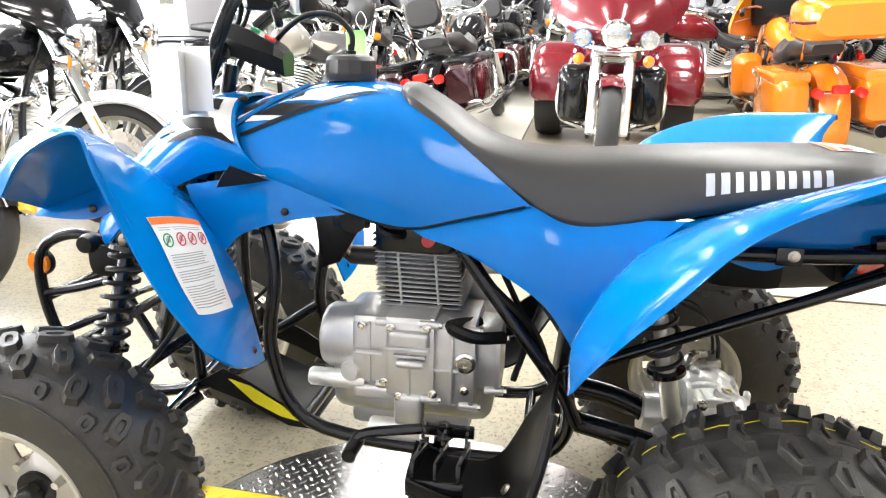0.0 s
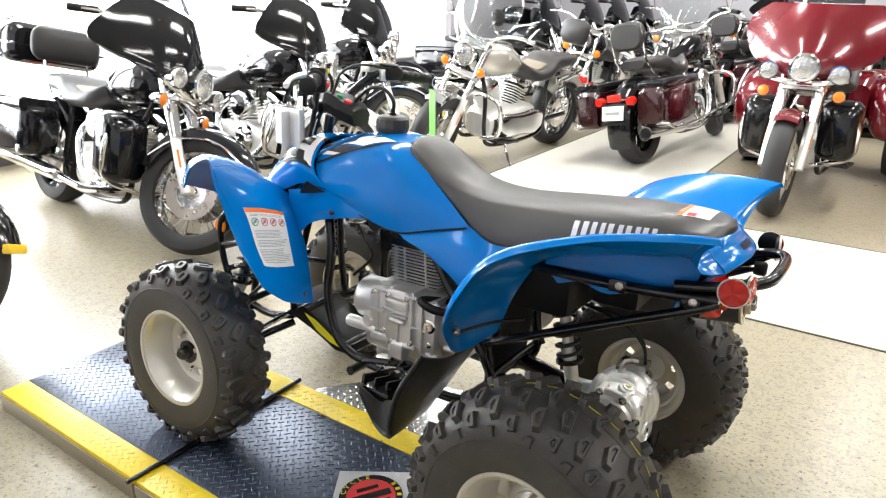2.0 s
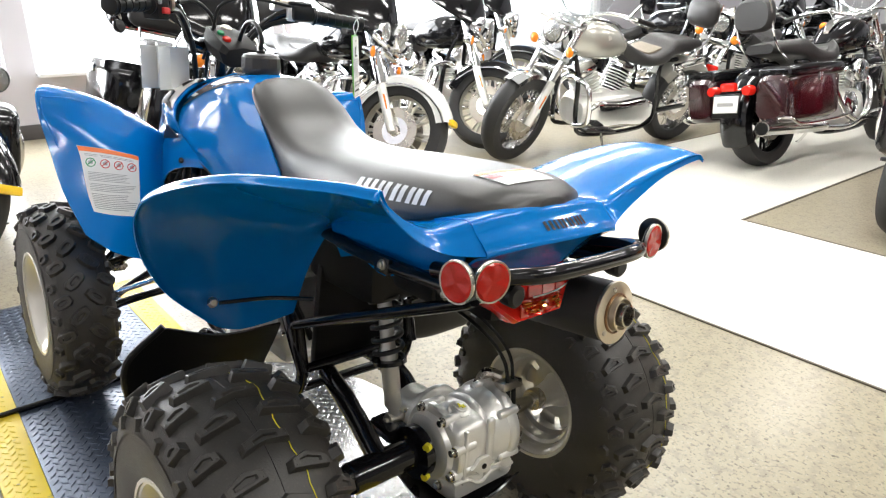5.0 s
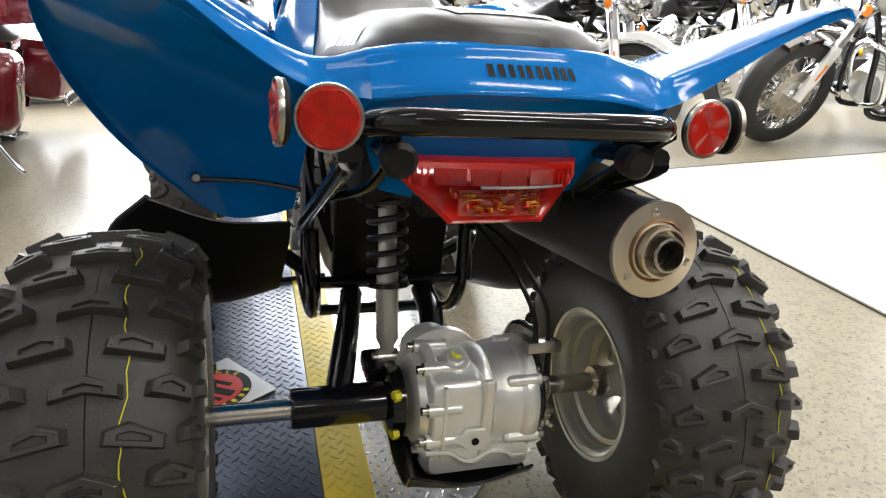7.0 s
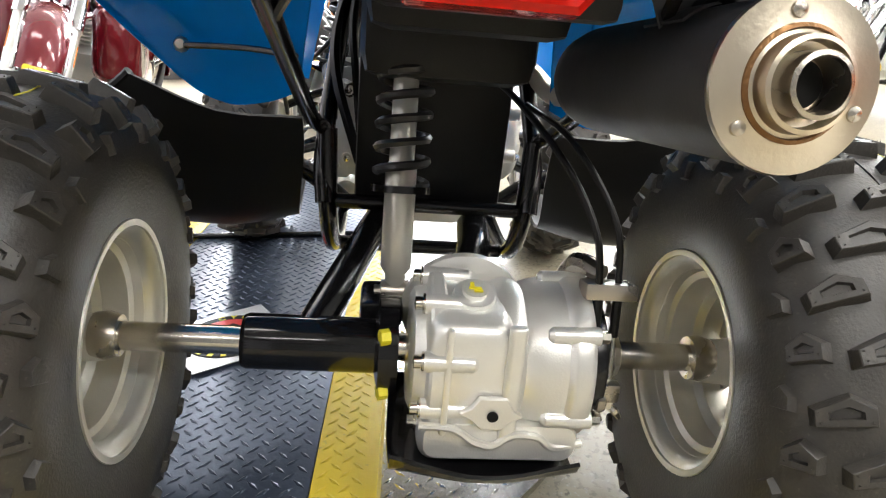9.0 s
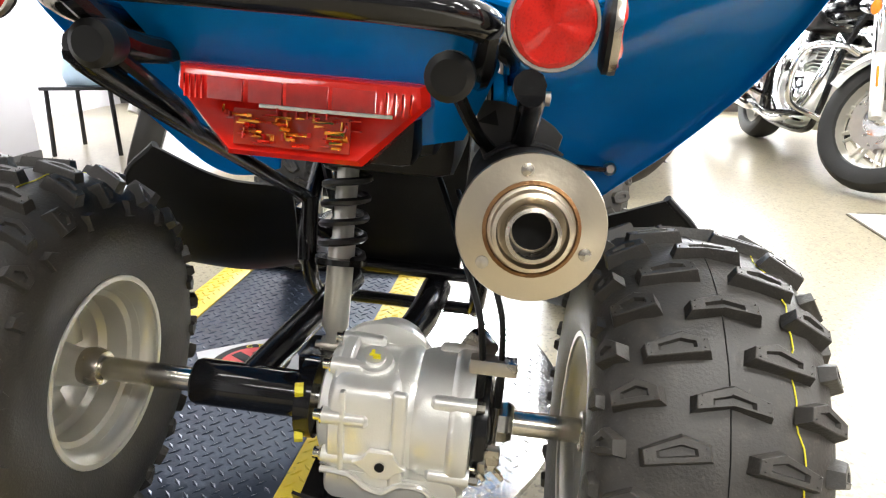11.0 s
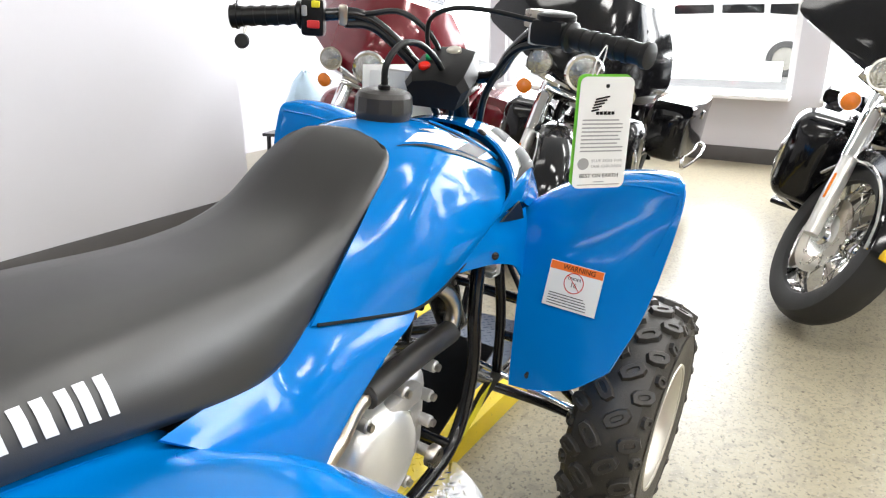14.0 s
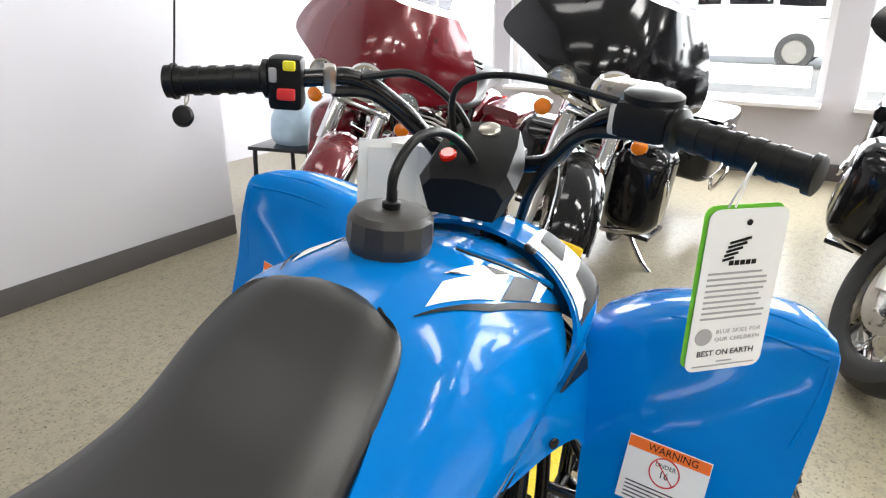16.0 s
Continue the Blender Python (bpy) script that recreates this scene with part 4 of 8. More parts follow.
def block(lo, high, slot=0.0, pins=()):
    """A moulded tread block: outline, height, a sunk slot in its face and small casting pins."""
    bm = bmesh.new()
    n = len(lo)
    cx, cy = sum(p[0] for p in lo) / n, sum(p[1] for p in lo) / n
    at = lambda f, g, z: [bm.verts.new((cx + (x - cx) * f, cy + (y - cy) * g, z)) for x, y in lo]
    loops = [at(1.12, 1.06, -0.005), at(0.92, 0.95, high - 0.001), at(0.84, 0.92, high)]
    if slot:
        loops += [at(slot * 0.75, slot, high), at(slot * 0.55, slot * 0.85, high - 0.004)]
    for p, r in zip(loops, loops[1:]):
        for i in range(n):
            bm.faces.new((p[i], p[(i + 1) % n], r[(i + 1) % n], r[i]))
    bm.faces.new(loops[-1])
    for x, y in pins:
        c = [bm.verts.new((x + 0.0011 * math.cos(k * 2.094), y + 0.0011 * math.sin(k * 2.094), high - 0.0005)) for k in range(3)]
        t = bm.verts.new((x, y, high + 0.0022))
        for i in range(3):
            bm.faces.new((c[i], c[(i + 1) % 3], t))
    return bm


def house(hw, hl, peak):
    return [(-hl, -hw), (hl * 0.15, -hw), (hl, peak * hw), (hl * 0.15, hw), (-hl, hw)]


def tread_rows(rows, prof, count, seed):
    """Places of blocks: (row, matrix) round the tyre, for rows of (block, across, skew, phase)."""
    r = random.Random(seed)
    for i, (y, skew, phase) in enumerate(rows):
        rad, lean = on_tyre(prof, y)
        for k in range(count):
            deg = 360 * (k + phase) / count + r.uniform(-0.5, 0.5)
            yield i, pose(0, 0, 0, 0, deg, 0) @ Matrix.Translation((0, y, rad)) @ pose(0, 0, 0, lean, 0, 0) @ pose(0, 0, 0, 0, 0, skew + r.uniform(-1.5, 1.5))


def block_data(name, bm):
    o = part(name, bm, RUBBER, sharp=25)
    me = o.data
    bpy.data.objects.remove(o)
    return me


hw, hl = 0.034, 0.0135
CHEVRON = [(-hl, -hw), (hl * 0.05, -hw), (hl, 0), (hl * 0.05, hw), (-hl, hw), (-hl * 0.45, 0)]
REAR_BLOCKS = [block_data("tread_block", block(*b)) for b in (
    (CHEVRON, 0.0115, 0.55, ((-0.008, -0.029), (-0.008, 0.029), (0.0, -0.028), (0.0, 0.028), (0.004, 0.002))),
    (house(0.030, 0.0125, -0.25), 0.0115, 0.58, ((-0.008, -0.024), (-0.008, 0.024), (0.0, -0.025), (0.0, 0.025))),
    (house(0.030, 0.0125, 0.25), 0.0115, 0.58, ((-0.008, -0.024), (-0.008, 0.024), (0.0, -0.025), (0.0, 0.025))),
    (house(0.023, 0.0125, -0.2), 0.0115, 0.55, ((-0.008, -0.018), (-0.008, 0.018), (0.0, 0.019))),
    (house(0.023, 0.0125, 0.2), 0.0115, 0.55, ((-0.008, -0.018), (-0.008, 0.018), (0.0, -0.019))),
    (house(0.015, 0.0125, 0.0), 0.0100, 0.50, ((-0.007, -0.011), (-0.007, 0.011))),
    (house(0.010, 0.0105, 0.0), 0.0060, 0.0))]
REAR_ROWS = [(0.0, 0, 0.0, 0), (0.047, 10, 0.5, 1), (-0.047, -10, 0.5, 2), (0.081, 9, 0.0, 3), (-0.081, -9, 0.0, 4), (0.100, 4, 0.5, 5), (-0.100, -4, 0.5, 5), (0.1095, 0, 0.0, 6), (-0.1095, 0, 0.0, 6)]


def front_tread():
    """The front tyre's slotted blocks as one moulded tread."""
    ov = lambda a, b: [(-b, -a * 0.6), (-b * 0.5, -a), (b * 0.6, -a), (b, -a * 0.4), (b, a * 0.6), (b * 0.5, a), (-b * 0.6, a), (-b, a * 0.4)]
    forms = [(0.026, 0.0145, 0.0105), (0.022, 0.0145, 0.0105), (0.013, 0.012, 0.0065)]
    rows = [(-0.020, 42, 0.0, 0), (0.020, -42, 0.5, 0), (-0.052, 25, 0.55, 1), (0.052, -25, 0.05, 1), (-0.069, 8, 0.1, 2), (0.069, -8, 0.6, 2)]
    bm = bmesh.new()
    for i, m in tread_rows([r[:3] for r in rows], FRONT_PROF, 18, 5):
        a, b, c = forms[rows[i][3]]
        k = block(ov(a, b), c, 0.52)
        bmesh.ops.transform(k, matrix=m, verts=k.verts)
        join(bm, k)
    return bm


def rim(r, w, disc, slots):
    """A steel wheel; the outer side looks to -y, the disc stands at that place across."""
    t = 0.003
    prof = [(r, -w), (r + 0.010, -w - 0.004), (r + 0.011, -w + 0.004), (r - 0.010, -w + 0.016), (r - 0.016, -w + 0.04), (r - 0.022, 0), (r - 0.016, w - 0.04), (r - 0.010, w - 0.016), (r + 0.011, w - 0.004), (r + 0.010, w + 0.004),
            (r, w), (r - 0.008, w - 0.010), (r - 0.012, w - 0.026), (r - 0.020, w - 0.030), (r - 0.021, w - 0.060), (r - 0.030, w - 0.068), (r - 0.031, w * 0.1), (r - 0.024, -w + 0.05), (r - 0.014, -w + 0.014)]
    bm = lathe(prof, 48, axis="y", closed=True)
    # dished disc with round holes, as spokes between an inner and an outer ring
    seg, rin, rout = 48, 0.045, r - 0.020
    def ring(rr, y):
        return [V(rr * math.cos(2 * math.pi * k / seg), y, rr * math.sin(2 * math.pi * k / seg)) for k in range(seg)]
    for y, f in ((disc, 1), (disc + 0.005, -1)):
        r1, r2 = ((rin + rout) / 2 + 0.004, rout - 0.010) if slots == "hub" else (0.0635, 0.0875)
        L = [ring(rin - 0.02, y - 0.012), ring(rin, y - 0.010), ring(rin + 0.012, y), ring(r1, y + 0.004), ring(r2, y + 0.004), ring(rout + 0.003, y - 0.004)]
        vs = [[bm.verts.new(p) for p in l] for l in L]
        for n, (a, b) in enumerate(zip(vs, vs[1:])):
            for i in range(seg):
                if (slots == "hub" and n == 2 and i % 12 in (4, 5, 6, 7)) or (slots == "rim" and n == 3 and i % 6 in (2, 3)):
                    continue
                bm.faces.new((a[i], a[(i + 1) % seg], b[(i + 1) % seg], b[i]))
    return bm


rt_mesh = ft_mesh = tread_mesh = None
for s in (-1, 1):
    # rear wheel
    m = pose(0.545, -0.428 if s < 0 else 0.382, 0.265) @ pose(0, 0, 0, 0, 0, 0 if s < 0 else 180) @ pose(0, 0, 0, 0, 37 * s, 0)
    w = q("rear_wheel", rim(0.116, 0.100, 0.0, "rim"), CASTW, "silver painted steel wheel")
    w.matrix_local = m
    if rt_mesh is None:
        t = part("tyre", tyre_form(REAR_PROF, 0.112), RUBBER, w, "knobbly black all-terrain tyre", sharp=30)
        rt_mesh = t.data
    else:
        t = new("tyre", rt_mesh)
        t.parent = w
        t["label"] = "knobbly black all-terrain tyre"
    for i, bmx in tread_rows([r[:3] for r in REAR_ROWS], REAR_PROF, 17, 3):
        t = new("tread_block", REAR_BLOCKS[REAR_ROWS[i][3]])
        t.parent = w
        t.matrix_local = bmx if s > 0 else pose(0, 0, 0, 0, 0, 180) @ bmx
    ly = 0.036 if s < 0 else -0.062
    lr = on_tyre(REAR_PROF, ly)[0] + 0.0006
    part("paint_line", tube([(lr * math.cos(a), ly + 0.004 * math.sin(9 * a) + 0.002 * math.sin(31 * a), lr * math.sin(a)) for a in np.linspace(0, 2 * math.pi, 120)], 0.0008, seg=5, smooth=False), YELP, w, "yellow chalk line round the tread")
    part("mould_seam", lathe([(0.2570, -0.0007), (0.2578, 0.0), (0.2570, 0.0007), (0.2560, 0.0)], 72, closed=True), HOSE, w)
    part("mould_ring", lathe([(0.1960, -0.1135), (0.1985, -0.1140), (0.2010, -0.1130), (0.1985, -0.1115)], 72, closed=True), RUBBER, w)
    for y in (-0.101, 0.101):
        part("rim_lip", lathe([(0.1200, y - 0.004), (0.1268, y - 0.0045), (0.1282, y), (0.1268, y + 0.0045), (0.1200, y + 0.004)], 56, closed=True), CASTW, w)
    part("hub", lathe([(0, -0.045), (0.016, -0.045), (0.020, -0.030), (0.040, -0.015), (0.042, -0.002), (0.034, 0.012), (0.026, 0.05), (0.024, 0.08), (0, 0.08)], 24), CAST, w)
    for k in range(4):
        a = radians(45 + 90 * k)
        part("wheel_nut", lathe([(0, -0.028), (0.007, -0.028), (0.009, -0.016), (0.009, -0.008), (0, -0.008)], 6, (0.033 * math.cos(a), 0, 0.033 * math.sin(a))), CHROME, w)
    # front wheel
    m = pose(-0.582, s * 0.393, 0.271) @ pose(0, 0, 0, 0, 0, (0 if s < 0 else 180) - 0.7) @ pose(0, 0, 0, 0, 20, 0)
    w = q("front_wheel", rim(0.131, 0.070, 0.0, "hub"), CASTW, "silver painted steel wheel")
    w.matrix_local = m
    if ft_mesh is None:
        t = part("tyre", tyre_form(FRONT_PROF, 0.128), RUBBER, w, "knobbly black all-terrain tyre", sharp=30)
        ft_mesh = t.data
        tr = part("tread", front_tread(), RUBBER, w, sharp=25)
        tread_mesh = tr.data
    else:
        t = new("tyre", ft_mesh)
        t.parent = w
        t["label"] = "knobbly black all-terrain tyre"
        tr = new("tread", tread_mesh)
        tr.parent = w
    tr["kind"] = "stuff"
    part("mould_ring", lathe([(0.2060, -0.0785), (0.2080, -0.0792), (0.2105, -0.0780), (0.2080, -0.0765)], 72, closed=True), RUBBER, w)
    for y in (-0.071, 0.071):
        part("rim_lip", lathe([(0.1350, y - 0.0035), (0.1420, y - 0.004), (0.1435, y), (0.1420, y + 0.004), (0.1350, y + 0.0035)], 56, closed=True), CASTW, w)
    part("hub", lathe([(0, -0.045), (0.012, -0.045), (0.018, -0.038), (0.020, -0.020), (0.034, -0.018), (0.034, 0.0), (0.055, 0.012), (0.055, 0.06), (0, 0.06)], 24), BLACKM, w)
    for k in range(4):
        a = radians(45 + 90 * k)
        part("wheel_nut", lathe([(0, -0.026), (0.007, -0.026), (0.009, -0.014), (0.009, -0.004), (0, -0.004)], 6, (0.050 * math.cos(a), 0, 0.050 * math.sin(a))), CHROME, w)

# frame
both("frame_rail", lambda s: tube([(-0.40, s * 0.06, 0.82), (-0.30, s * 0.12, 0.70), (-0.272, s * 0.135, 0.58), (-0.285, s * 0.135, 0.43), (-0.215, s * 0.135, 0.292), (0.02, s * 0.135, 0.258), (0.20, s * 0.135, 0.262), (0.27, s * 0.14, 0.33), (0.26, s * 0.145, 0.45)], 0.0135, 6), BLACKM)
both("frame_strut", lambda s: tube([(0.03, s * 0.10, 0.73), (0.08, s * 0.13, 0.643), (0.242, s * 0.15, 0.433), (0.285, s * 0.145, 0.35)], 0.013, 5), BLACKM)
both("frame_strut", lambda s: tube([(0.262, s * 0.15, 0.450), (0.324, s * 0.165, 0.483), (0.725, s * 0.172, 0.662), (0.79, s * 0.172, 0.695)], 0.0105, 5), BLACKM)
both("frame_rail", lambda s: tube([(-0.35, s * 0.05, 0.80), (-0.1, s * 0.07, 0.74), (0.12, s * 0.11, 0.69), (0.40, s * 0.155, 0.682), (0.60, s * 0.168, 0.686), (0.79, s * 0.170, 0.700)], 0.0125, 5), BLACKM)
both("frame_rail", lambda s: tube([(-0.285, s * 0.135, 0.43), (-0.42, s * 0.12, 0.345), (-0.56, s * 0.10, 0.30), (-0.68, s * 0.09, 0.31)], 0.0125, 5), BLACKM)
both("frame_strut", lambda s: tube([(-0.66, s * 0.09, 0.31), (-0.62, s * 0.10, 0.45), (-0.56, s * 0.10, 0.64), (-0.45, s * 0.07, 0.76)], 0.0115, 5), BLACKM)
both("frame_strut", lambda s: tube([(-0.44, s * 0.12, 0.34), (-0.45, s * 0.11, 0.50), (-0.43, s * 0.08, 0.74)], 0.011, 5), BLACKM)
for x, z in ((0.2, 0.262), (-0.22, 0.30), (-0.62, 0.45), (0.55, 0.685), (-0.56, 0.62), (0.27, 0.35)):
    q("cross_tube", tube([(x, -0.135, z), (x, 0.135, z)], 0.011, 1), BLACKM)
q("skid_plate", box((0.30, 0.17, 0.008), (-0.36, 0, 0.315), 0.003, (0, 22, 0)), BLACKP)
for s in (-1, 1):
    for x in (0.588, 0.742):
        q("frame_bracket", box((0.040, 0.010, 0.030), (x - 0.005, s * 0.176, 0.686), 0.006), BLACKM)
        q("frame_bolt", lathe([(0, 0), (0.0090, 0), (0.0090, 0.002), (0.0058, 0.003), (0.0058, 0.007), (0, 0.008)], 12, (x, s * 0.181, 0.688), (0, s, 0)), STEEL)

# engine
eng = q("engine", box((0.315, 0.20, 0.19), (-0.025, 0.0, 0.395), 0.035, seg=3), ENGM, "bare cast aluminium single-cylinder engine")


def e(name, bm, material=ENGM, label="", **k):
    return part(name, bm, material, eng, label, **k)


e("crank_cover", lathe([(0, 0.165), (0.050, 0.165), (0.078, 0.158), (0.090, 0.145), (0.096, 0.125), (0.098, 0.09), (0, 0.09)], 36, (0.03, 0, 0.430), (0, 1, 0)), CAST, "cast clutch cover")
# left covers: drums along the crank, with flanges and bosses
CY = -0.072
e("gear_cover", lathe([(0, 0), (0.046, 0), (0.056, 0.004), (0.062, 0.014), (0.063, 0.075), (0, 0.075)], 40, (-0.196, CY, 0.450), (1, 0, 0)), label="round front cover")
for x0, x1, yo, z0, z1, rr in ((-0.124, -0.058, -0.140, 0.378, 0.516, 0.022), (-0.058, 0.026, -0.150, 0.362, 0.522, 0.020), (0.026, 0.098, -0.144, 0.352, 0.515, 0.020), (0.098, 0.142, -0.124, 0.378, 0.498, 0.022)):
    e("gear_cover", loft_box([(x0, yo + 0.006, 0.0, z0 + 0.006, z1 - 0.006, rr), (x0 + 0.006, yo, 0.0, z0, z1, rr), (x1 - 0.006, yo, 0.0, z0, z1, rr), (x1, yo + 0.004, 0.0, z0 + 0.004, z1 - 0.004, rr)], 3), sharp=25)
    e("cover_flange", loft_box([(x1 - 0.004, yo - 0.005, 0.0, z0 - 0.005, z1 + 0.005, rr), (x1 + 0.004, yo - 0.005, 0.0, z0 - 0.005, z1 + 0.005, rr)], 3), sharp=25)
    for zz in (z0 + 0.008, z1 - 0.008):
        e("case_lug", lathe([(0, -0.022), (0.0062, -0.022), (0.0075, -0.016), (0.0075, 0.012), (0, 0.012)], 12, (x1, yo + 0.001, zz), (1, 0, 0)))
        e("case_bolt", lathe([(0, 0), (0.0052, 0), (0.0052, 0.006), (0, 0.007)], 6, (x1 + 0.012, yo + 0.001, zz), (1, 0, 0)), STEELB)
e("gear_block", box((0.078, 0.024, 0.030), (-0.016, -0.152, 0.486), 0.009, seg=3))
e("gear_block", box((0.078, 0.016, 0.008), (-0.016, -0.162, 0.470), 0.003))
for x, z, w in ((-0.014, 0.452, 0.060), (0.050, 0.428, 0.050), (-0.090, 0.452, 0.050)):
    e("case_rib", box((w, 0.012, 0.007), (x, -0.152 if x < 0.03 else -0.146, z), 0.003))
for x, z0, z1 in ((-0.016, 0.372, 0.460), (0.062, 0.362, 0.500), (-0.092, 0.388, 0.508)):
    e("case_rib", box((0.006, 0.010, z1 - z0), (x, -0.150 if x > -0.05 else -0.141, (z0 + z1) / 2), 0.002))
e("case_boss", lathe([(0, -0.024), (0.0065, -0.024), (0.008, -0.018), (0.008, 0.018), (0.0065, 0.024), (0, 0.024)], 14, (-0.012, -0.160, 0.440), "x"))
e("gear_block", box((0.052, 0.036, 0.060), (-0.016, -0.142, 0.346), 0.009, seg=3))
e("gear_block", box((0.10, 0.040, 0.030), (-0.075, -0.122, 0.366), 0.009, seg=3))
e("cover_plug", lathe([(0, 0), (0.019, 0), (0.019, 0.008), (0.014, 0.010), (0.013, 0.016), (0.006, 0.016), (0.005, 0.011), (0, 0.011)], 24, (0.086, -0.142, 0.446), (0, -1, 0)), STEELB)
e("filler_plug", lathe([(0, 0), (0.019, 0), (0.020, 0.010), (0.017, 0.016), (0, 0.016)], 18, (-0.128, -0.128, 0.404), (-0.2, -1, 0.1)), CAST)
for x, y, z in ((-0.062, -0.152, 0.398), (0.030, -0.154, 0.384), (0.086, -0.146, 0.392), (-0.048, -0.152, 0.505), (0.018, -0.156, 0.510), (0.070, -0.146, 0.505), (-0.105, -0.142, 0.500), (-0.034, -0.152, 0.372)):
    e("case_bolt", lathe([(0, 0), (0.0085, 0), (0.0085, 0.003), (0.0055, 0.004), (0.0055, 0.009), (0, 0.010)], 8, (x, y, z), (0, -1, 0)), STEELB)
for x in (-0.02, 0.02, 0.06):
    e("case_boss", lathe([(0, 0), (0.009, 0), (0.010, 0.006), (0.008, 0.024), (0, 0.024)], 12, (x, -0.120, 0.522), (0, 0, -1)))
e("starter", lathe([(0, -0.055), (0.015, -0.055), (0.018, -0.05), (0.018, 0.05), (0.016, 0.055), (0, 0.055)], 20, (-0.158, -0.124, 0.382), "x"), CAST)
e("starter", lathe([(0, -0.05), (0.018, -0.05), (0.021, -0.045), (0.021, 0.05), (0, 0.05)], 20, (-0.045, -0.128, 0.290), "x"), CAST)
for s in (1,):
    e("case_web", box((0.20, 0.05, 0.13), (-0.02, s * 0.102, 0.405), 0.022, seg=3))
    e("case_boss", box((0.10, 0.03, 0.035), (-0.03, s * 0.135, 0.505), 0.012))
    e("cover_plug", lathe([(0, 0.172), (0.018, 0.172), (0.021, 0.168), (0.021, 0.155), (0, 0.155)], 20, (-0.105, 0, 0.362), (0, s, 0)), STEEL)
    e("cover_plug", lathe([(0, 0.168), (0.012, 0.168), (0.014, 0.164), (0.014, 0.145), (0, 0.145)], 16, (0.098, 0, 0.432), (0, s, 0)), STEEL)
    for k, (x, z) in enumerate(((-0.112, 0.475), (-0.116, 0.42), (-0.14, 0.335), (-0.05, 0.335), (0.03, 0.355), (0.125, 0.40), (0.135, 0.47), (0.07, 0.52), (-0.03, 0.525), (-0.12, 0.53), (-0.02, 0.46))):
        e("case_boss", lathe([(0, 0), (0.011, 0), (0.011, 0.045), (0.009, 0.047), (0, 0.047)], 12, (x, s * 0.10, z), (0, s, 0)))
        e("case_bolt", lathe([(0, 0), (0.007, 0), (0.007, 0.007), (0, 0.008)], 6, (x, s * 0.147, z), (0, s, 0)), STEEL)
    for k in range(3):
        e("case_rib", box((0.006, 0.02, 0.10), (-0.055 + 0.03 * k, s * 0.137, 0.43), 0.002, (0, 8, 0)))
e("sump", box((0.24, 0.16, 0.05), (-0.03, 0, 0.288), 0.02))
e("cylinder", box((0.150, 0.150, 0.12), (-0.010, 0, 0.575), 0.02), BLACKM)
for k in range(12):
    e("fin", box((0.165 - 0.002 * abs(k - 5), 0.165, 0.0022), (-0.010 - 0.0009 * k, 0, 0.522 + 0.0092 * k), 0.0008, seg=1), ENGM)
for x in (-0.05, 0.02):
    e("fin_web", box((0.004, 0.163, 0.098), (x, 0, 0.572), 0.001, (0, -5, 0), seg=1), ENGM)
e("cylinder_head", box((0.15, 0.165, 0.080), (-0.025, 0, 0.660), 0.018), BLACKM, "black cylinder head")
for k in range(3):
    e("head_fin", box((0.16, 0.16, 0.0034), (-0.022, 0, 0.632 + 0.012 * k), 0.0015, seg=1), BLACKM)
e("rocker_cover", box((0.11, 0.10, 0.03), (-0.025, 0, 0.70), 0.012), BLACKM)
e("spark_cap", tube([(-0.045, -0.06, 0.655), (-0.05, -0.09, 0.66), (-0.075, -0.11, 0.672), (-0.10, -0.06, 0.70)], [0.011, 0.011, 0.006, 0.004], 4, 8), HOSE)
e("spark_mark", lathe([(0, 0), (0.012, 0), (0.012, 0.014), (0, 0.014)], 12, (0.005, -0.082, 0.652), (0, -1, 0)), REDINK, "red plug boot")
q("engine_mount", box((0.07, 0.016, 0.06), (-0.135, -0.10, 0.70), 0.012), BLACKM)
q("engine_mount", lathe([(0, 0), (0.02, 0), (0.024, 0.006), (0.024, 0.02), (0, 0.02)], 20, (-0.125, -0.105, 0.690), (0, -1, 0)), HOSE)
q("cable", tube([(0.10, -0.10, 0.69), (0.15, -0.12, 0.60), (0.19, -0.11, 0.50), (0.17, -0.10, 0.40)], 0.006, 5, 6), HOSE)
q("cable", tube([(0.06, -0.11, 0.68), (0.12, -0.14, 0.60), (0.20, -0.14, 0.52), (0.24, -0.10, 0.40)], 0.008, 5, 6), HOSE)
reg = q("voltage_regulator", box((0.020, 0.062, 0.062), (-0.372, 0.100, 0.640), 0.004), CAST, "finned alloy voltage regulator")
for k in range(6):
    part("fin", box((0.022, 0.064, 0.004), (-0.352, 0.100, 0.614 + 0.0105 * k), 0.001, seg=1), CAST, reg)
q("carburettor", box((0.09, 0.09, 0.10), (0.12, 0, 0.63), 0.02), CAST)
q("splash_guard", box((0.02, 0.21, 0.24), (0.262, 0, 0.46), 0.008, (0, 6, 0)), BLACKP)
q("airbox", box((0.24, 0.20, 0.16), (0.33, 0, 0.62), 0.03), BLACKP, "black air box under the seat")
q("battery_box", box((0.12, 0.18, 0.12), (0.55, 0.0, 0.66), 0.02), BLACKP)
q("breather_hose", tube([(0.10, -0.08, 0.50), (0.06, -0.15, 0.515), (0.10, -0.155, 0.50), (0.15, -0.12, 0.49)], 0.012, 5, 8), HOSE)
q("shift_lever", tube([(0.06, -0.17, 0.33), (0.03, -0.19, 0.335), (-0.08, -0.20, 0.318), (-0.10, -0.205, 0.300)], 0.010, 5, 8), BLACKM)
q("shift_pad", tube([(-0.10, -0.19, 0.298), (-0.10, -0.25, 0.298)], 0.013, 1, 10), HOSE)
WELD = mat("weld_tint", (0.20, 0.105, 0.045), 0.35, 0.9, vary=0.4, scale=70, fine=300, bump=0.3)
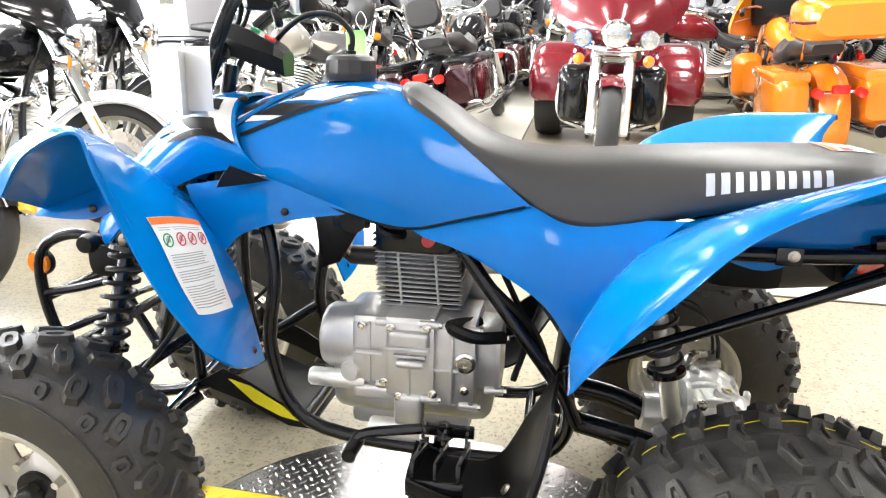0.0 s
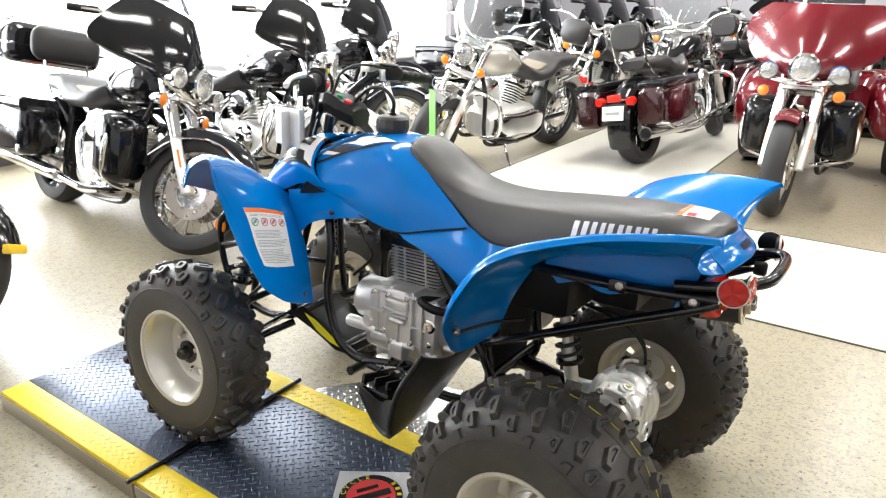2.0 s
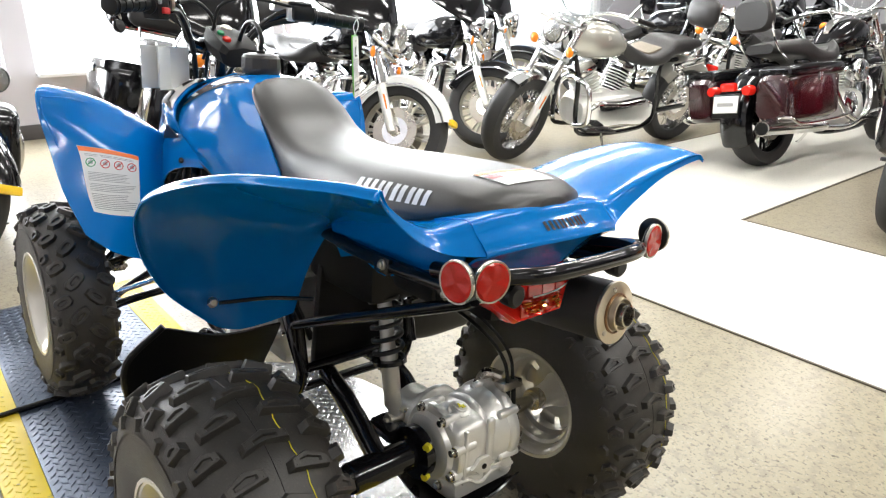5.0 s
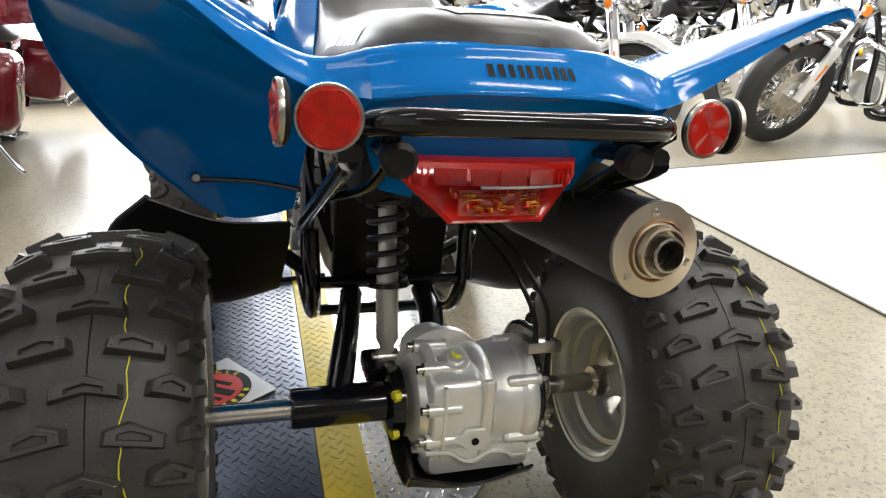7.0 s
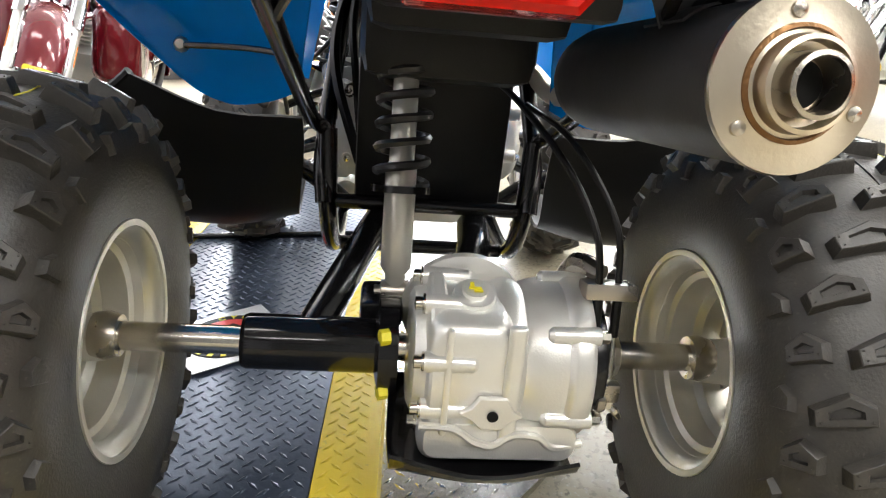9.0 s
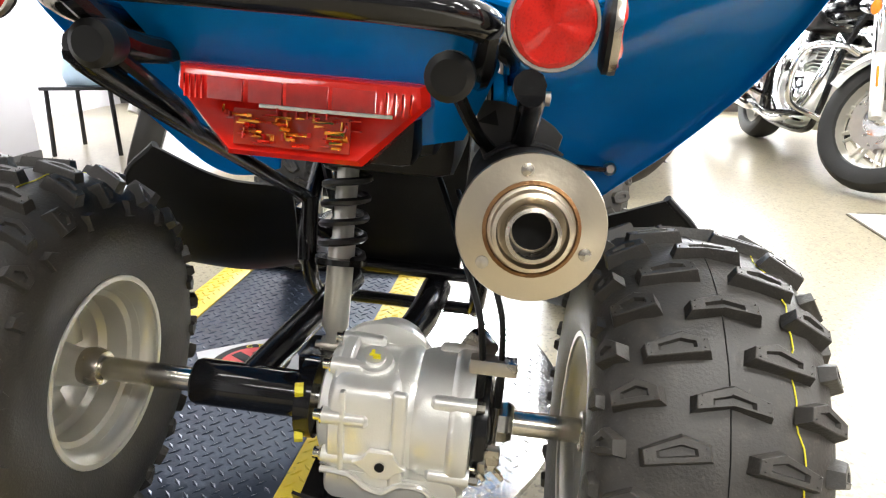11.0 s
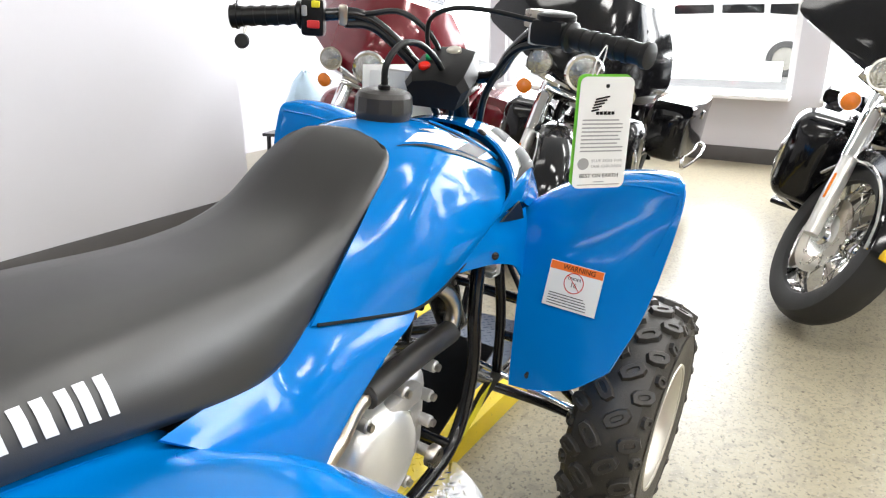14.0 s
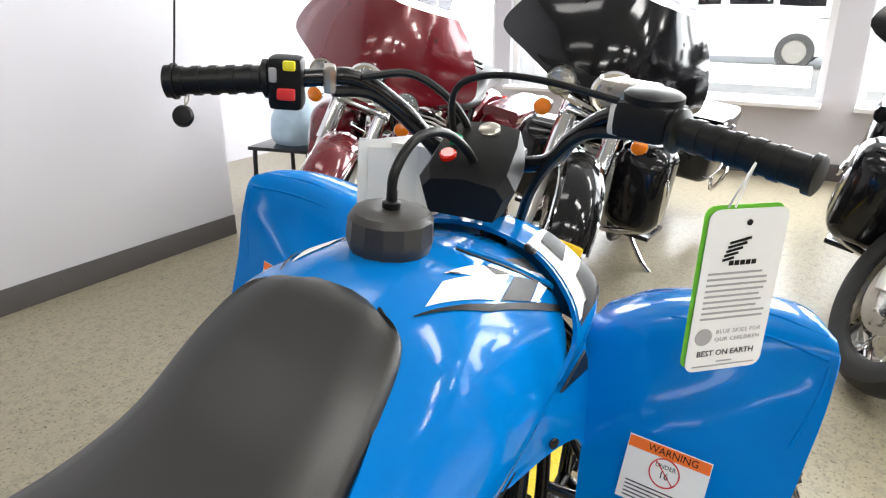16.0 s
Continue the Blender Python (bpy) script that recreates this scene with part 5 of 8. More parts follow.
# exhaust: header from the head round to the silencer
q("exhaust_header", tube([(-0.09, 0.03, 0.672), (-0.150, 0.085, 0.662), (-0.202, 0.110, 0.630), (-0.222, 0.118, 0.590), (-0.200, 0.120, 0.558), (-0.10, 0.120, 0.555), (0.06, 0.125, 0.553), (0.15, 0.150, 0.540), (0.25, 0.162, 0.520), (0.36, 0.160, 0.530)], 0.0145, 6, 14), HEAT, "heat-stained steel exhaust header")
q("header_shield", tube([(-0.205, 0.122, 0.556), (-0.196, 0.122, 0.554), (-0.10, 0.122, 0.556), (0.04, 0.127, 0.556), (0.052, 0.127, 0.556)], [0.0195, 0.0215, 0.0215, 0.0215, 0.0195], 4, 18), SHIELDM, "dark grey heat shield on the exhaust header")
hg = q("engine_hanger", plate([(-0.275, 0.655), (-0.185, 0.672), (-0.165, 0.640), (-0.222, 0.545), (-0.262, 0.530)], 0.006, plane_at((0, 0.092, 0), (1, 0, 0), (0, 0, 1)), 0.001), BLACKM, "black engine hanger plate")
for x, z in ((-0.248, 0.630), (-0.196, 0.650), (-0.240, 0.560)):
    part("hanger_bolt", lathe([(0, 0), (0.0095, 0), (0.0095, 0.004), (0.006, 0.005), (0.006, 0.011), (0, 0.012)], 10, (x, 0.092, z), (0, 1, 0)), STEEL, hg)
ax = V(0.793 - 0.40, 0.180 - 0.165, 0.596 - 0.555).normalized()
muff = q("silencer", lathe([(0, -0.43), (0.024, -0.43), (0.03, -0.40), (0.052, -0.36), (0.0555, -0.33), (0.0555, -0.01), (0.0545, -0.004), (0, -0.004)], 36, (0.793, 0.184, 0.596), ax), SILM, "satin black silencer with a bare steel end")
part("end_cap", lathe([(0.030, -0.006), (0.057, -0.006), (0.058, -0.003), (0.057, 0.0), (0.036, 0.002), (0.031, 0.004), (0.030, 0.016), (0.027, 0.017), (0.026, 0.006), (0.020, 0.004), (0.020, -0.006)], 40, (0.793, 0.184, 0.596), ax, closed=True), HEAT, muff, "heat-stained steel end cap")
part("weld_ring", lathe([(0.0335, -0.001), (0.0375, 0.0005), (0.0372, 0.0035), (0.0345, 0.0052), (0.0335, 0.003)], 40, (0.793, 0.184, 0.596), ax, closed=True), WELD, muff, "brown heat-tinted weld bead")
part("outlet", lathe([(0.0205, -0.02), (0.0205, 0.026), (0.0175, 0.027), (0.0168, 0.02), (0.0165, -0.02)], 28, (0.793, 0.184, 0.596), ax, closed=True), STEEL, muff)
part("outlet_core", lathe([(0, -0.018), (0.029, -0.018), (0.029, 0.002), (0, 0.002)], 24, (0.793, 0.184, 0.596), ax), HEAT, muff)
part("outlet_hole", lathe([(0, 0.003), (0.0150, 0.003), (0.0150, 0.005), (0, 0.005)], 24, (0.793, 0.184, 0.596), ax), INK, muff)
sx = ax.cross(V(0, 0, 1)).normalized()
su = sx.cross(ax)
for a in (80, 200, 320):
    p = V(0.793, 0.184, 0.596) + 0.045 * (math.cos(radians(a)) * sx + math.sin(radians(a)) * su)
    part("rivet", lathe([(0, 0), (0.0055, 0), (0.005, 0.003), (0, 0.0045)], 12, p, ax), STEEL, muff)
c0 = V(0.793, 0.184, 0.596)
fin = [(118, 0.054), (114, 0.071), (105, 0.076), (95, 0.081), (85, 0.086), (73, 0.095), (61, 0.1045), (50, 0.078), (42, 0.054)]
fin = [(r * math.cos(radians(a)), r * math.sin(radians(a))) for a, r in fin]
fm = plane_at(c0 - ax * 0.121, sx, su)
br = q("silencer_bracket", plate(fin, 0.003, fm, 0.0008), SILM, "black bracket fin standing on the silencer")
part("bracket_hole", plate([(0.050, 0.071), (0.034, 0.083), (0.030, 0.069)], 0.0042, fm @ Matrix.Translation((0, 0, -0.0006)), 0.0003), INK, br, "triangular hole")
part("bracket_flange", sheet([[c0 - ax * d + 0.0562 * (math.cos(radians(t)) * sx + math.sin(radians(t)) * su) for t in range(46, 121, 6)] for d in (0.085, 0.155)], 0.0022), SILM, br)

# rear axle, final drive, swing arm
FX, FY, FZ = 0.548, 0.012, 0.270
fd = q("final_drive", lathe([(0, -0.042), (0.058, -0.042), (0.066, -0.038), (0.070, -0.026), (0.083, -0.024), (0.085, -0.021), (0.085, -0.010), (0.083, -0.008), (0.0765, -0.006), (0.0755, 0.020), (0.0765, 0.046), (0.0800, 0.052), (0.0815, 0.060), (0.0800, 0.068), (0.0765, 0.074),
                             (0.0800, 0.082), (0.0835, 0.096), (0.0840, 0.116), (0.0880, 0.120), (0.0895, 0.124), (0.0895, 0.138), (0.0880, 0.142), (0.075, 0.143), (0, 0.143)], 48, (FX, FY, FZ)), CAST, "cast aluminium final drive case", sharp=28)
part("case_back", loft_box([(FX + 0.02, -0.030, 0.064, FZ - 0.074, FZ + 0.074, 0.02), (FX + 0.068, -0.026, 0.060, FZ - 0.066, FZ + 0.066, 0.02), (FX + 0.079, -0.018, 0.054, FZ - 0.052, FZ + 0.052, 0.02)]), CAST, fd)
part("case_rib", box((0.010, 0.007, 0.118), (FX + 0.080, -0.006, FZ + 0.004), 0.003), CAST, fd)
part("case_rib", box((0.012, 0.018, 0.130), (FX + 0.079, 0.060, FZ + 0.004), 0.006, seg=3), CAST, fd)
part("lower_case", loft_box([(FX - 0.05, -0.030, 0.140, FZ - 0.094, FZ - 0.05, 0.015), (FX + 0.055, -0.030, 0.140, FZ - 0.096, FZ - 0.045, 0.018), (FX + 0.080, -0.024, 0.134, FZ - 0.084, FZ - 0.044, 0.014)]), CAST, fd)
part("case_seam", tube([(FX + 0.080, -0.030, FZ - 0.046), (FX + 0.084, 0.004, FZ - 0.046), (FX + 0.085, 0.026, FZ - 0.060), (FX + 0.085, 0.046, FZ - 0.064), (FX + 0.084, 0.066, FZ - 0.052), (FX + 0.083, 0.092, FZ - 0.054), (FX + 0.080, 0.110, FZ - 0.068), (FX + 0.074, 0.142, FZ - 0.066)], 0.0042, 6, 8), CAST, fd, "raised joint round the lower case")
part("case_ear", plate([(-0.034, 0.004), (-0.022, 0.010), (-0.014, 0.022), (0.014, 0.022), (0.022, 0.008), (0.032, 0.002), (0.020, -0.004), (0.010, -0.014), (-0.010, -0.014), (-0.020, -0.004)], 0.008, plane_at((FX + 0.080, 0.042, FZ - 0.030), (0, 1, 0), (0, 0, 1)), 0.001), CAST, fd)
part("ear_hole", lathe([(0, 0), (0.0058, 0), (0.0058, 0.002), (0, 0.002)], 14, (FX + 0.0885, 0.042, FZ - 0.027), "x"), INK, fd)
# neck of the drive shaft, with its ring
part("case_neck", lathe([(0.056, 0), (0.058, 0.05), (0.050, 0.09), (0.044, 0.13), (0, 0.13)], 28, (FX, 0.02, FZ + 0.006), (-1, 0, 0.12)), CAST, fd)
part("neck_ring", lathe([(0.040, 0), (0.066, 0), (0.070, 0.004), (0.070, 0.014), (0.060, 0.018), (0.040, 0.018)], 32, (FX - 0.060, FY + 0.020, FZ + 0.026), (1, 0, -0.1), closed=True), CAST, fd)
for k, a in enumerate((18, 62, 108, 152, 215, 258, 300, 338)):
    cx, cz = FX + 0.079 * math.cos(radians(a)), FZ + 0.079 * math.sin(radians(a))
    part("case_lug", lathe([(0, 0), (0.0100, 0), (0.0105, 0.004), (0.0095, 0.050), (0.006, 0.054), (0, 0.054)], 14, (cx, FY - 0.030, cz), (0, 1, 0)), CAST, fd)
    part("case_bolt", lathe([(0, 0), (0.0105, 0), (0.0105, 0.002), (0.0070, 0.003), (0.0070, 0.010), (0, 0.011)], 12, (cx, FY - 0.030, cz), (0, -1, 0)), STEELB, fd, "zinc-plated case bolt")
for a in (40, 100, 160, 220, 280, 335):
    cx, cz = FX + 0.084 * math.cos(radians(a)), FZ + 0.084 * math.sin(radians(a))
    part("case_lug", lathe([(0, 0), (0.0095, 0), (0.0100, 0.004), (0.0085, 0.048), (0.005, 0.052), (0, 0.052)], 14, (cx, FY + 0.146, cz), (0, -1, 0)), CAST, fd)
    part("case_bolt", lathe([(0, 0), (0.0065, 0), (0.0065, 0.010), (0, 0.011)], 6, (cx, FY + 0.146, cz), (0, 1, 0)), STEELB, fd)
part("filler_cap", lathe([(0, 0), (0.021, 0), (0.023, 0.006), (0.021, 0.014), (0.013, 0.015), (0.013, 0.020), (0, 0.020)], 24, (FX + 0.026, 0.020, FZ + 0.068), (0.34, 0, 0.94)), CAST, fd)
part("paint_mark", bars([(0, 0, 0.013, 0.003), (-0.003, 0.004, 0.004, 0.008), (0.003, -0.004, 0.009, 0.003)], 0.0012, plane_at((FX + 0.0335, 0.020, FZ + 0.0872), (0, 1, 0), (-0.94, 0, 0.34))), YELP, fd, "yellow paint check mark")
for y, z in ((-0.052, 0.302), (-0.052, 0.238)):
    q("tube_bolt", lathe([(0, 0), (0.0085, 0), (0.0085, 0.010), (0, 0.011)], 6, (FX + 0.040, y, z), (0.3, -1, 0)), YELP, "bolt head marked with yellow paint")
for o in fd.children:
    if o.name.split(".")[0] in ("case_back", "case_rib", "lower_case", "case_seam", "case_ear", "ear_hole", "case_neck", "filler_cap", "paint_mark"):
        o.data.transform(Matrix.Translation((0, FY, 0)))
q("case_guard", sheet(grid([[(0.46, -0.045, 0.185), (0.56, -0.048, 0.166), (0.625, -0.046, 0.170), (0.650, -0.046, 0.200)], [(0.46, 0.05, 0.178), (0.56, 0.05, 0.160), (0.635, 0.05, 0.164), (0.660, 0.05, 0.184)], [(0.46, 0.150, 0.185), (0.56, 0.152, 0.166), (0.625, 0.150, 0.170), (0.650, 0.148, 0.196)]], 5, 5), 0.004), BLACKG, "black guard plate under the case")
q("axle_tube", lathe([(0, -0.205), (0.028, -0.205), (0.030, -0.200), (0.030, -0.066), (0.052, -0.062), (0.052, -0.042), (0, -0.042)], 28, (FX, 0, FZ)), BLACKG, "black painted axle tube")
q("axle_shaft", lathe([(0, -0.37), (0.0155, -0.37), (0.0155, 0.37), (0, 0.37)], 20, (FX, 0, FZ)), STEELB)
for s in (-1, 1):
    q("axle_nut", lathe([(0, -0.012), (0.024, -0.012), (0.026, 0.0), (0.022, 0.014), (0, 0.014)], 20, (FX, -0.345 if s < 0 else 0.300, FZ)), STEEL)
q("brake_drum", lathe([(0, 0.0), (0.070, 0.0), (0.072, 0.004), (0.070, 0.016), (0.050, 0.022), (0.036, 0.026), (0, 0.026)], 36, (FX, 0.156, FZ)), BLACKM, "dark brake drum cover")
q("axle_nut", lathe([(0, 0), (0.026, 0), (0.027, 0.012), (0.022, 0.020), (0, 0.020)], 8, (FX, 0.184, FZ)), STEELB)
q("cable_bracket", tube([(0.52, 0.135, 0.345), (0.53, 0.150, 0.372), (0.56, 0.168, 0.372)], [0.010, 0.012, 0.010], 4, 8), STEEL)
q("cable_bracket", box((0.030, 0.056, 0.018), (0.575, 0.172, 0.360), 0.004, (0, -10, 0)), STEEL, "zinc cable bracket")
for y, x in ((0.160, 0.585), (0.182, 0.580)):
    q("cable_end", tube([(x + 0.006, y, 0.312), (x, y, 0.356)], 0.0052, 1, 8), HOSE)
    q("cable_end", tube([(x + 0.022, y, 0.248), (x + 0.006, y, 0.314)], 0.0028, 1, 8), STEELB)
    q("cable_adjuster", lathe([(0, -0.010), (0.006, -0.010), (0.0075, -0.004), (0.0075, 0.004), (0.006, 0.010), (0, 0.010)], 6, (x + 0.022, y, 0.247), (-0.25, 0, 1)), STEELB)
    for k in (-1, 1):
        q("wing_nut", tube([(x + 0.022, y, 0.240), (x + 0.026, y + 0.009 * k, 0.234), (x + 0.026, y + 0.015 * k, 0.226)], [0.004, 0.0045, 0.003], 3, 6), STEELB)
q("brake_arm", box((0.060, 0.010, 0.016), (0.590, 0.171, 0.252), 0.004, (0, 10, 0)), STEEL)
q("brake_arm", box((0.014, 0.040, 0.022), (0.606, 0.171, 0.258), 0.004), STEEL)
q("brake_cable", tube([(0.585, 0.160, 0.356), (0.575, 0.150, 0.42), (0.53, 0.12, 0.48), (0.42, 0.08, 0.53), (0.33, 0.05, 0.55)], 0.0040, 6, 8), HOSE)
q("brake_cable", tube([(0.580, 0.182, 0.356), (0.565, 0.172, 0.43), (0.51, 0.13, 0.50), (0.40, 0.10, 0.52)], 0.0036, 6, 8), HOSE)
q("swing_arm", tube([(0.26, -0.07, 0.32), (0.40, -0.10, 0.305), (0.545, -0.135, 0.280)], 0.021, 5, 12), BLACKM)
q("swing_arm", tube([(0.26, 0.07, 0.32), (0.36, 0.06, 0.31), (0.44, 0.035, 0.29)], 0.024, 5, 12), BLACKM)
q("shock_mount", box((0.07, 0.05, 0.03), (0.475, -0.06, 0.288), 0.008), BLACKM)


def shock(a, b, r, turns, wire, body, label):
    a, b = Vector(a), Vector(b)
    d = (b - a).normalized()
    L = (b - a).length
    sh = q("shock_absorber", lathe([(0, 0), (0.012, 0), (0.012, 0.02), (r * 0.62, 0.03), (r * 0.62, L * 0.42), (r * 0.5, L * 0.44), (r * 0.5, L * 0.92), (0.012, L * 0.95), (0.012, L), (0, L)], 20, a, d), body, label)
    if body is BLACKM:
        part("shock_sleeve", lathe([(0, 0.022), (r * 0.70, 0.024), (r * 0.70, L * 0.33), (0, L * 0.335)], 20, a, d), CAST, sh, "bare alloy lower sleeve")
    part("spring", helix(a + d * L * 0.36, a + d * L * 0.93, r, wire, turns), SPRING, sh, "black coil spring")
    for f in (0.35, 0.94):
        part("spring_seat", lathe([(0, -0.004), (r + 0.006, -0.004), (r + 0.006, 0.004), (0, 0.004)], 24, a + d * L * f, d), BLACKM, sh)
    for p in (a, b):
        part("shock_bolt", lathe([(0, -0.024), (0.007, -0.024), (0.007, -0.017), (0.014, -0.016), (0.014, 0.016), (0.007, 0.017), (0.007, 0.024), (0, 0.024)], 14, p), STEEL, sh)
    return sh


shock((0.472, -0.046, 0.302), (0.40, -0.046, 0.640), 0.029, 7.5, 0.0052, CASTW, "rear shock absorber with a black spring")
for s in (-1, 1):
    shock((-0.576, s * 0.250, 0.345), (-0.535, s * 0.165, 0.640), 0.028, 7, 0.0050, BLACKM, "front shock absorber with a black spring")
    # front arms, tie rod, knuckle
    q("front_arm", tube([(-0.46, s * 0.10, 0.300), (-0.52, s * 0.22, 0.262), (-0.578, s * 0.330, 0.215)], 0.0115, 5, 10), BLACKM)
    q("front_arm", tube([(-0.66, s * 0.10, 0.300), (-0.60, s * 0.24, 0.258), (-0.578, s * 0.330, 0.215)], 0.0115, 5, 10), BLACKM)
    q("front_arm", tube([(-0.47, s * 0.10, 0.430), (-0.52, s * 0.22, 0.395), (-0.576, s * 0.320, 0.345)], 0.010, 5, 10), BLACKM)
    q("front_arm", tube([(-0.63, s * 0.10, 0.430), (-0.59, s * 0.22, 0.395), (-0.576, s * 0.320, 0.345)], 0.010, 5, 10), BLACKM)
    q("tie_rod", tube([(-0.44, s * 0.06, 0.360), (-0.475, s * 0.325, 0.300)], 0.0075, 1, 10), CHROME)
    q("knuckle", tube([(-0.578, s * 0.330, 0.205), (-0.578, s * 0.340, 0.28), (-0.576, s * 0.322, 0.355)], [0.018, 0.026, 0.016], 4, 12), CAST)
    q("brake_hose", tube([(-0.56, s * 0.31, 0.33), (-0.47, s * 0.30, 0.42), (-0.42, s * 0.20, 0.52), (-0.42, s * 0.08, 0.70)], 0.0055, 6, 8), HOSE)
    # front bumper
    q("bumper_tube", tube([(-0.68, s * 0.10, 0.31), (-0.745, s * 0.115, 0.40), (-0.775, s * 0.115, 0.50), (-0.765, s * 0.115, 0.590), (-0.70, s * 0.11, 0.625), (-0.62, s * 0.10, 0.61)], 0.011, 5, 10), BLACKM)
    q("bumper_tube", tube([(-0.772, s * 0.115, 0.50), (-0.70, s * 0.112, 0.515), (-0.63, s * 0.105, 0.535)], 0.009, 4, 8), BLACKM)
    q("bumper_tube", tube([(-0.745, s * 0.115, 0.42), (-0.70, s * 0.112, 0.44), (-0.625, s * 0.105, 0.47)], 0.009, 4, 8), BLACKM)
    q("skid_side", plate([(-0.44, 0.350), (-0.385, 0.385), (-0.330, 0.362), (-0.245, 0.312), (-0.200, 0.276), (-0.255, 0.278), (-0.340, 0.318)], 0.004, plane_at((0, s * 0.136, 0), (1, 0, 0), (0, 0, 1))), BLACKP, "black skid plate side")
    q("tape_patch", plate([(-0.372, 0.366), (-0.330, 0.356), (-0.262, 0.318), (-0.232, 0.292), (-0.268, 0.298), (-0.322, 0.322)], 0.002, plane_at((0, s * (0.1415 if s > 0 else 0.138) - (0.0 if s > 0 else 0.004), 0), (1, 0, 0), (0, 0, 1))), YELP, "torn yellow tape on the skid plate")
    rf = q("front_reflector", lathe([(0, -0.008), (0.027, -0.008), (0.028, 0.0), (0.026, 0.004), (0, 0.004)], 24, (-0.778, s * 0.108, 0.562), (0, s, 0)), BLACKP)
    part("reflector_lens", lathe([(0, 0.004), (0.0245, 0.004), (0.022, 0.010), (0, 0.012)], 24, (-0.778, s * 0.108, 0.562), (0, s, 0)), AMBER, rf, "amber lens")
    q("bumper_knob", lathe([(0, -0.012), (0.018, -0.012), (0.020, 0.0), (0.016, 0.012), (0, 0.014)], 18, (-0.655, s * 0.125, 0.612), (0, s, 0)), HOSE)
for x, z in ((-0.772, 0.49), (-0.735, 0.385)):
    q("bumper_tube", tube([(x, -0.115, z), (x, 0.115, z)], 0.010, 1, 10), BLACKM)
q("lamp_shell", box((0.10, 0.17, 0.09), (-0.65, 0, 0.57), 0.03), BLACKP)

# foot pegs and heel guards
for s in (-1, 1):
    peg = q("foot_peg", box((0.090, 0.012, 0.020), (0.072, s * 0.236, 0.362), 0.003), BLACKM, "black serrated foot peg")
    for px in (0.036, 0.072, 0.108):
        part("peg_bar", box((0.008 if px != 0.072 else 0.005, 0.130, 0.024), (px, s * 0.298, 0.348), 0.002, (s * 14, 0, 0)), BLACKM, peg)
        for i in range(9):
            y = 0.244 + 0.0135 * i
            part("peg_tooth", box((0.005, 0.008, 0.008), (px, s * y, 0.348 + 0.0125 - (y - 0.298) * 0.25), 0.001, (45, 0, 0)), BLACKM, peg)
    part("peg_end", box((0.090, 0.008, 0.026), (0.072, s * 0.362, 0.332), 0.003, (s * 14, 0, 0)), BLACKM, peg)
    q("peg_bracket", tube([(0.04, s * 0.12, 0.275), (0.055, s * 0.19, 0.335), (0.070, s * 0.240, 0.360)], 0.016, 3, 10), BLACKM)
    net = grid(sided(s, [[(0.010, 0.200, 0.315), (0.012, 0.290, 0.300), (0.036, 0.363, 0.318)],
                         [(0.090, 0.200, 0.285), (0.095, 0.290, 0.265), (0.100, 0.385, 0.268)],
                         [(0.155, 0.195, 0.300), (0.165, 0.300, 0.280), (0.172, 0.430, 0.285)],
                         [(0.200, 0.185, 0.375), (0.205, 0.310, 0.360), (0.200, 0.465, 0.350)],
                         [(0.228, 0.180, 0.425), (0.225, 0.320, 0.425), (0.226, 0.471, 0.438)],
                         [(0.250, 0.180, 0.462), (0.240, 0.300, 0.462), (0.244, 0.408, 0.502)]]), 6, 5)
    q("heel_guard", sheet(net, 0.005 * s), BLACKP, "black plastic heel guard")
    q("heel_rib", tube([(0.036, s * 0.364, 0.322), (0.100, s * 0.387, 0.274), (0.172, s * 0.432, 0.291), (0.200, s * 0.467, 0.355), (0.226, s * 0.473, 0.440), (0.243, s * 0.411, 0.504)], 0.007, 6, 8), BLACKP)
    q("heel_web", sheet(grid(sided(s, [[(0.036, 0.364, 0.320), (0.028, 0.372, 0.350)], [(0.100, 0.387, 0.272), (0.108, 0.390, 0.338)], [(0.172, 0.432, 0.289), (0.150, 0.418, 0.368)], [(0.200, 0.467, 0.354), (0.188, 0.442, 0.390)]]), 4, 3), 0.004), BLACKP)
    q("guard_bolt", lathe([(0, 0), (0.010, 0), (0.008, 0.005), (0, 0.006)], 12, (0.178, s * 0.30, 0.305), (-0.8, 0, 0.6)), STEEL)

# tail: grab bar, lamp, reflectors
q("grab_bar", tube([(0.70, -0.168, 0.712), (0.79, -0.168, 0.728), (0.843, -0.150, 0.742), (0.870, -0.110, 0.747), (0.876, 0.0, 0.748), (0.870, 0.090, 0.747), (0.843, 0.130, 0.742), (0.79, 0.148, 0.728), (0.70, 0.150, 0.712)], 0.0125, 6, 12), BLACKG, "black tubular grab bar")


def prism_lens(at, d):
    """A round reflector whose face is cut into sectors that lean by turns."""
    m = Matrix.Translation(at) @ Vector(d).to_track_quat("Z", "Y").to_matrix().to_4x4()
    bm = bmesh.new()
    n = 24
    ring = lambda r, z: [bm.verts.new(m @ V(r * math.cos(2 * math.pi * k / n), r * math.sin(2 * math.pi * k / n), z(k))) for k in range(n)]
    loops = [ring(0.0268, lambda k: 0.002), ring(0.0268, lambda k: 0.0055), ring(0.0250, lambda k: 0.0068), ring(0.0235, lambda k: 0.0058 + 0.0026 * (k // 2 % 2)), ring(0.009, lambda k: 0.0058 + 0.0018 * ((k // 4) % 2))]
    for a, b in zip(loops, loops[1:]):
        for i in range(n):
            bm.faces.new((a[i], a[(i + 1) % n], b[(i + 1) % n], b[i]))
    c = bm.verts.new(m @ V(0, 0, 0.0066))
    for i in range(n):
        bm.faces.new((loops[-1][i], loops[-1][(i + 1) % n], c))
    bm.faces.new(loops[0])
    return bm


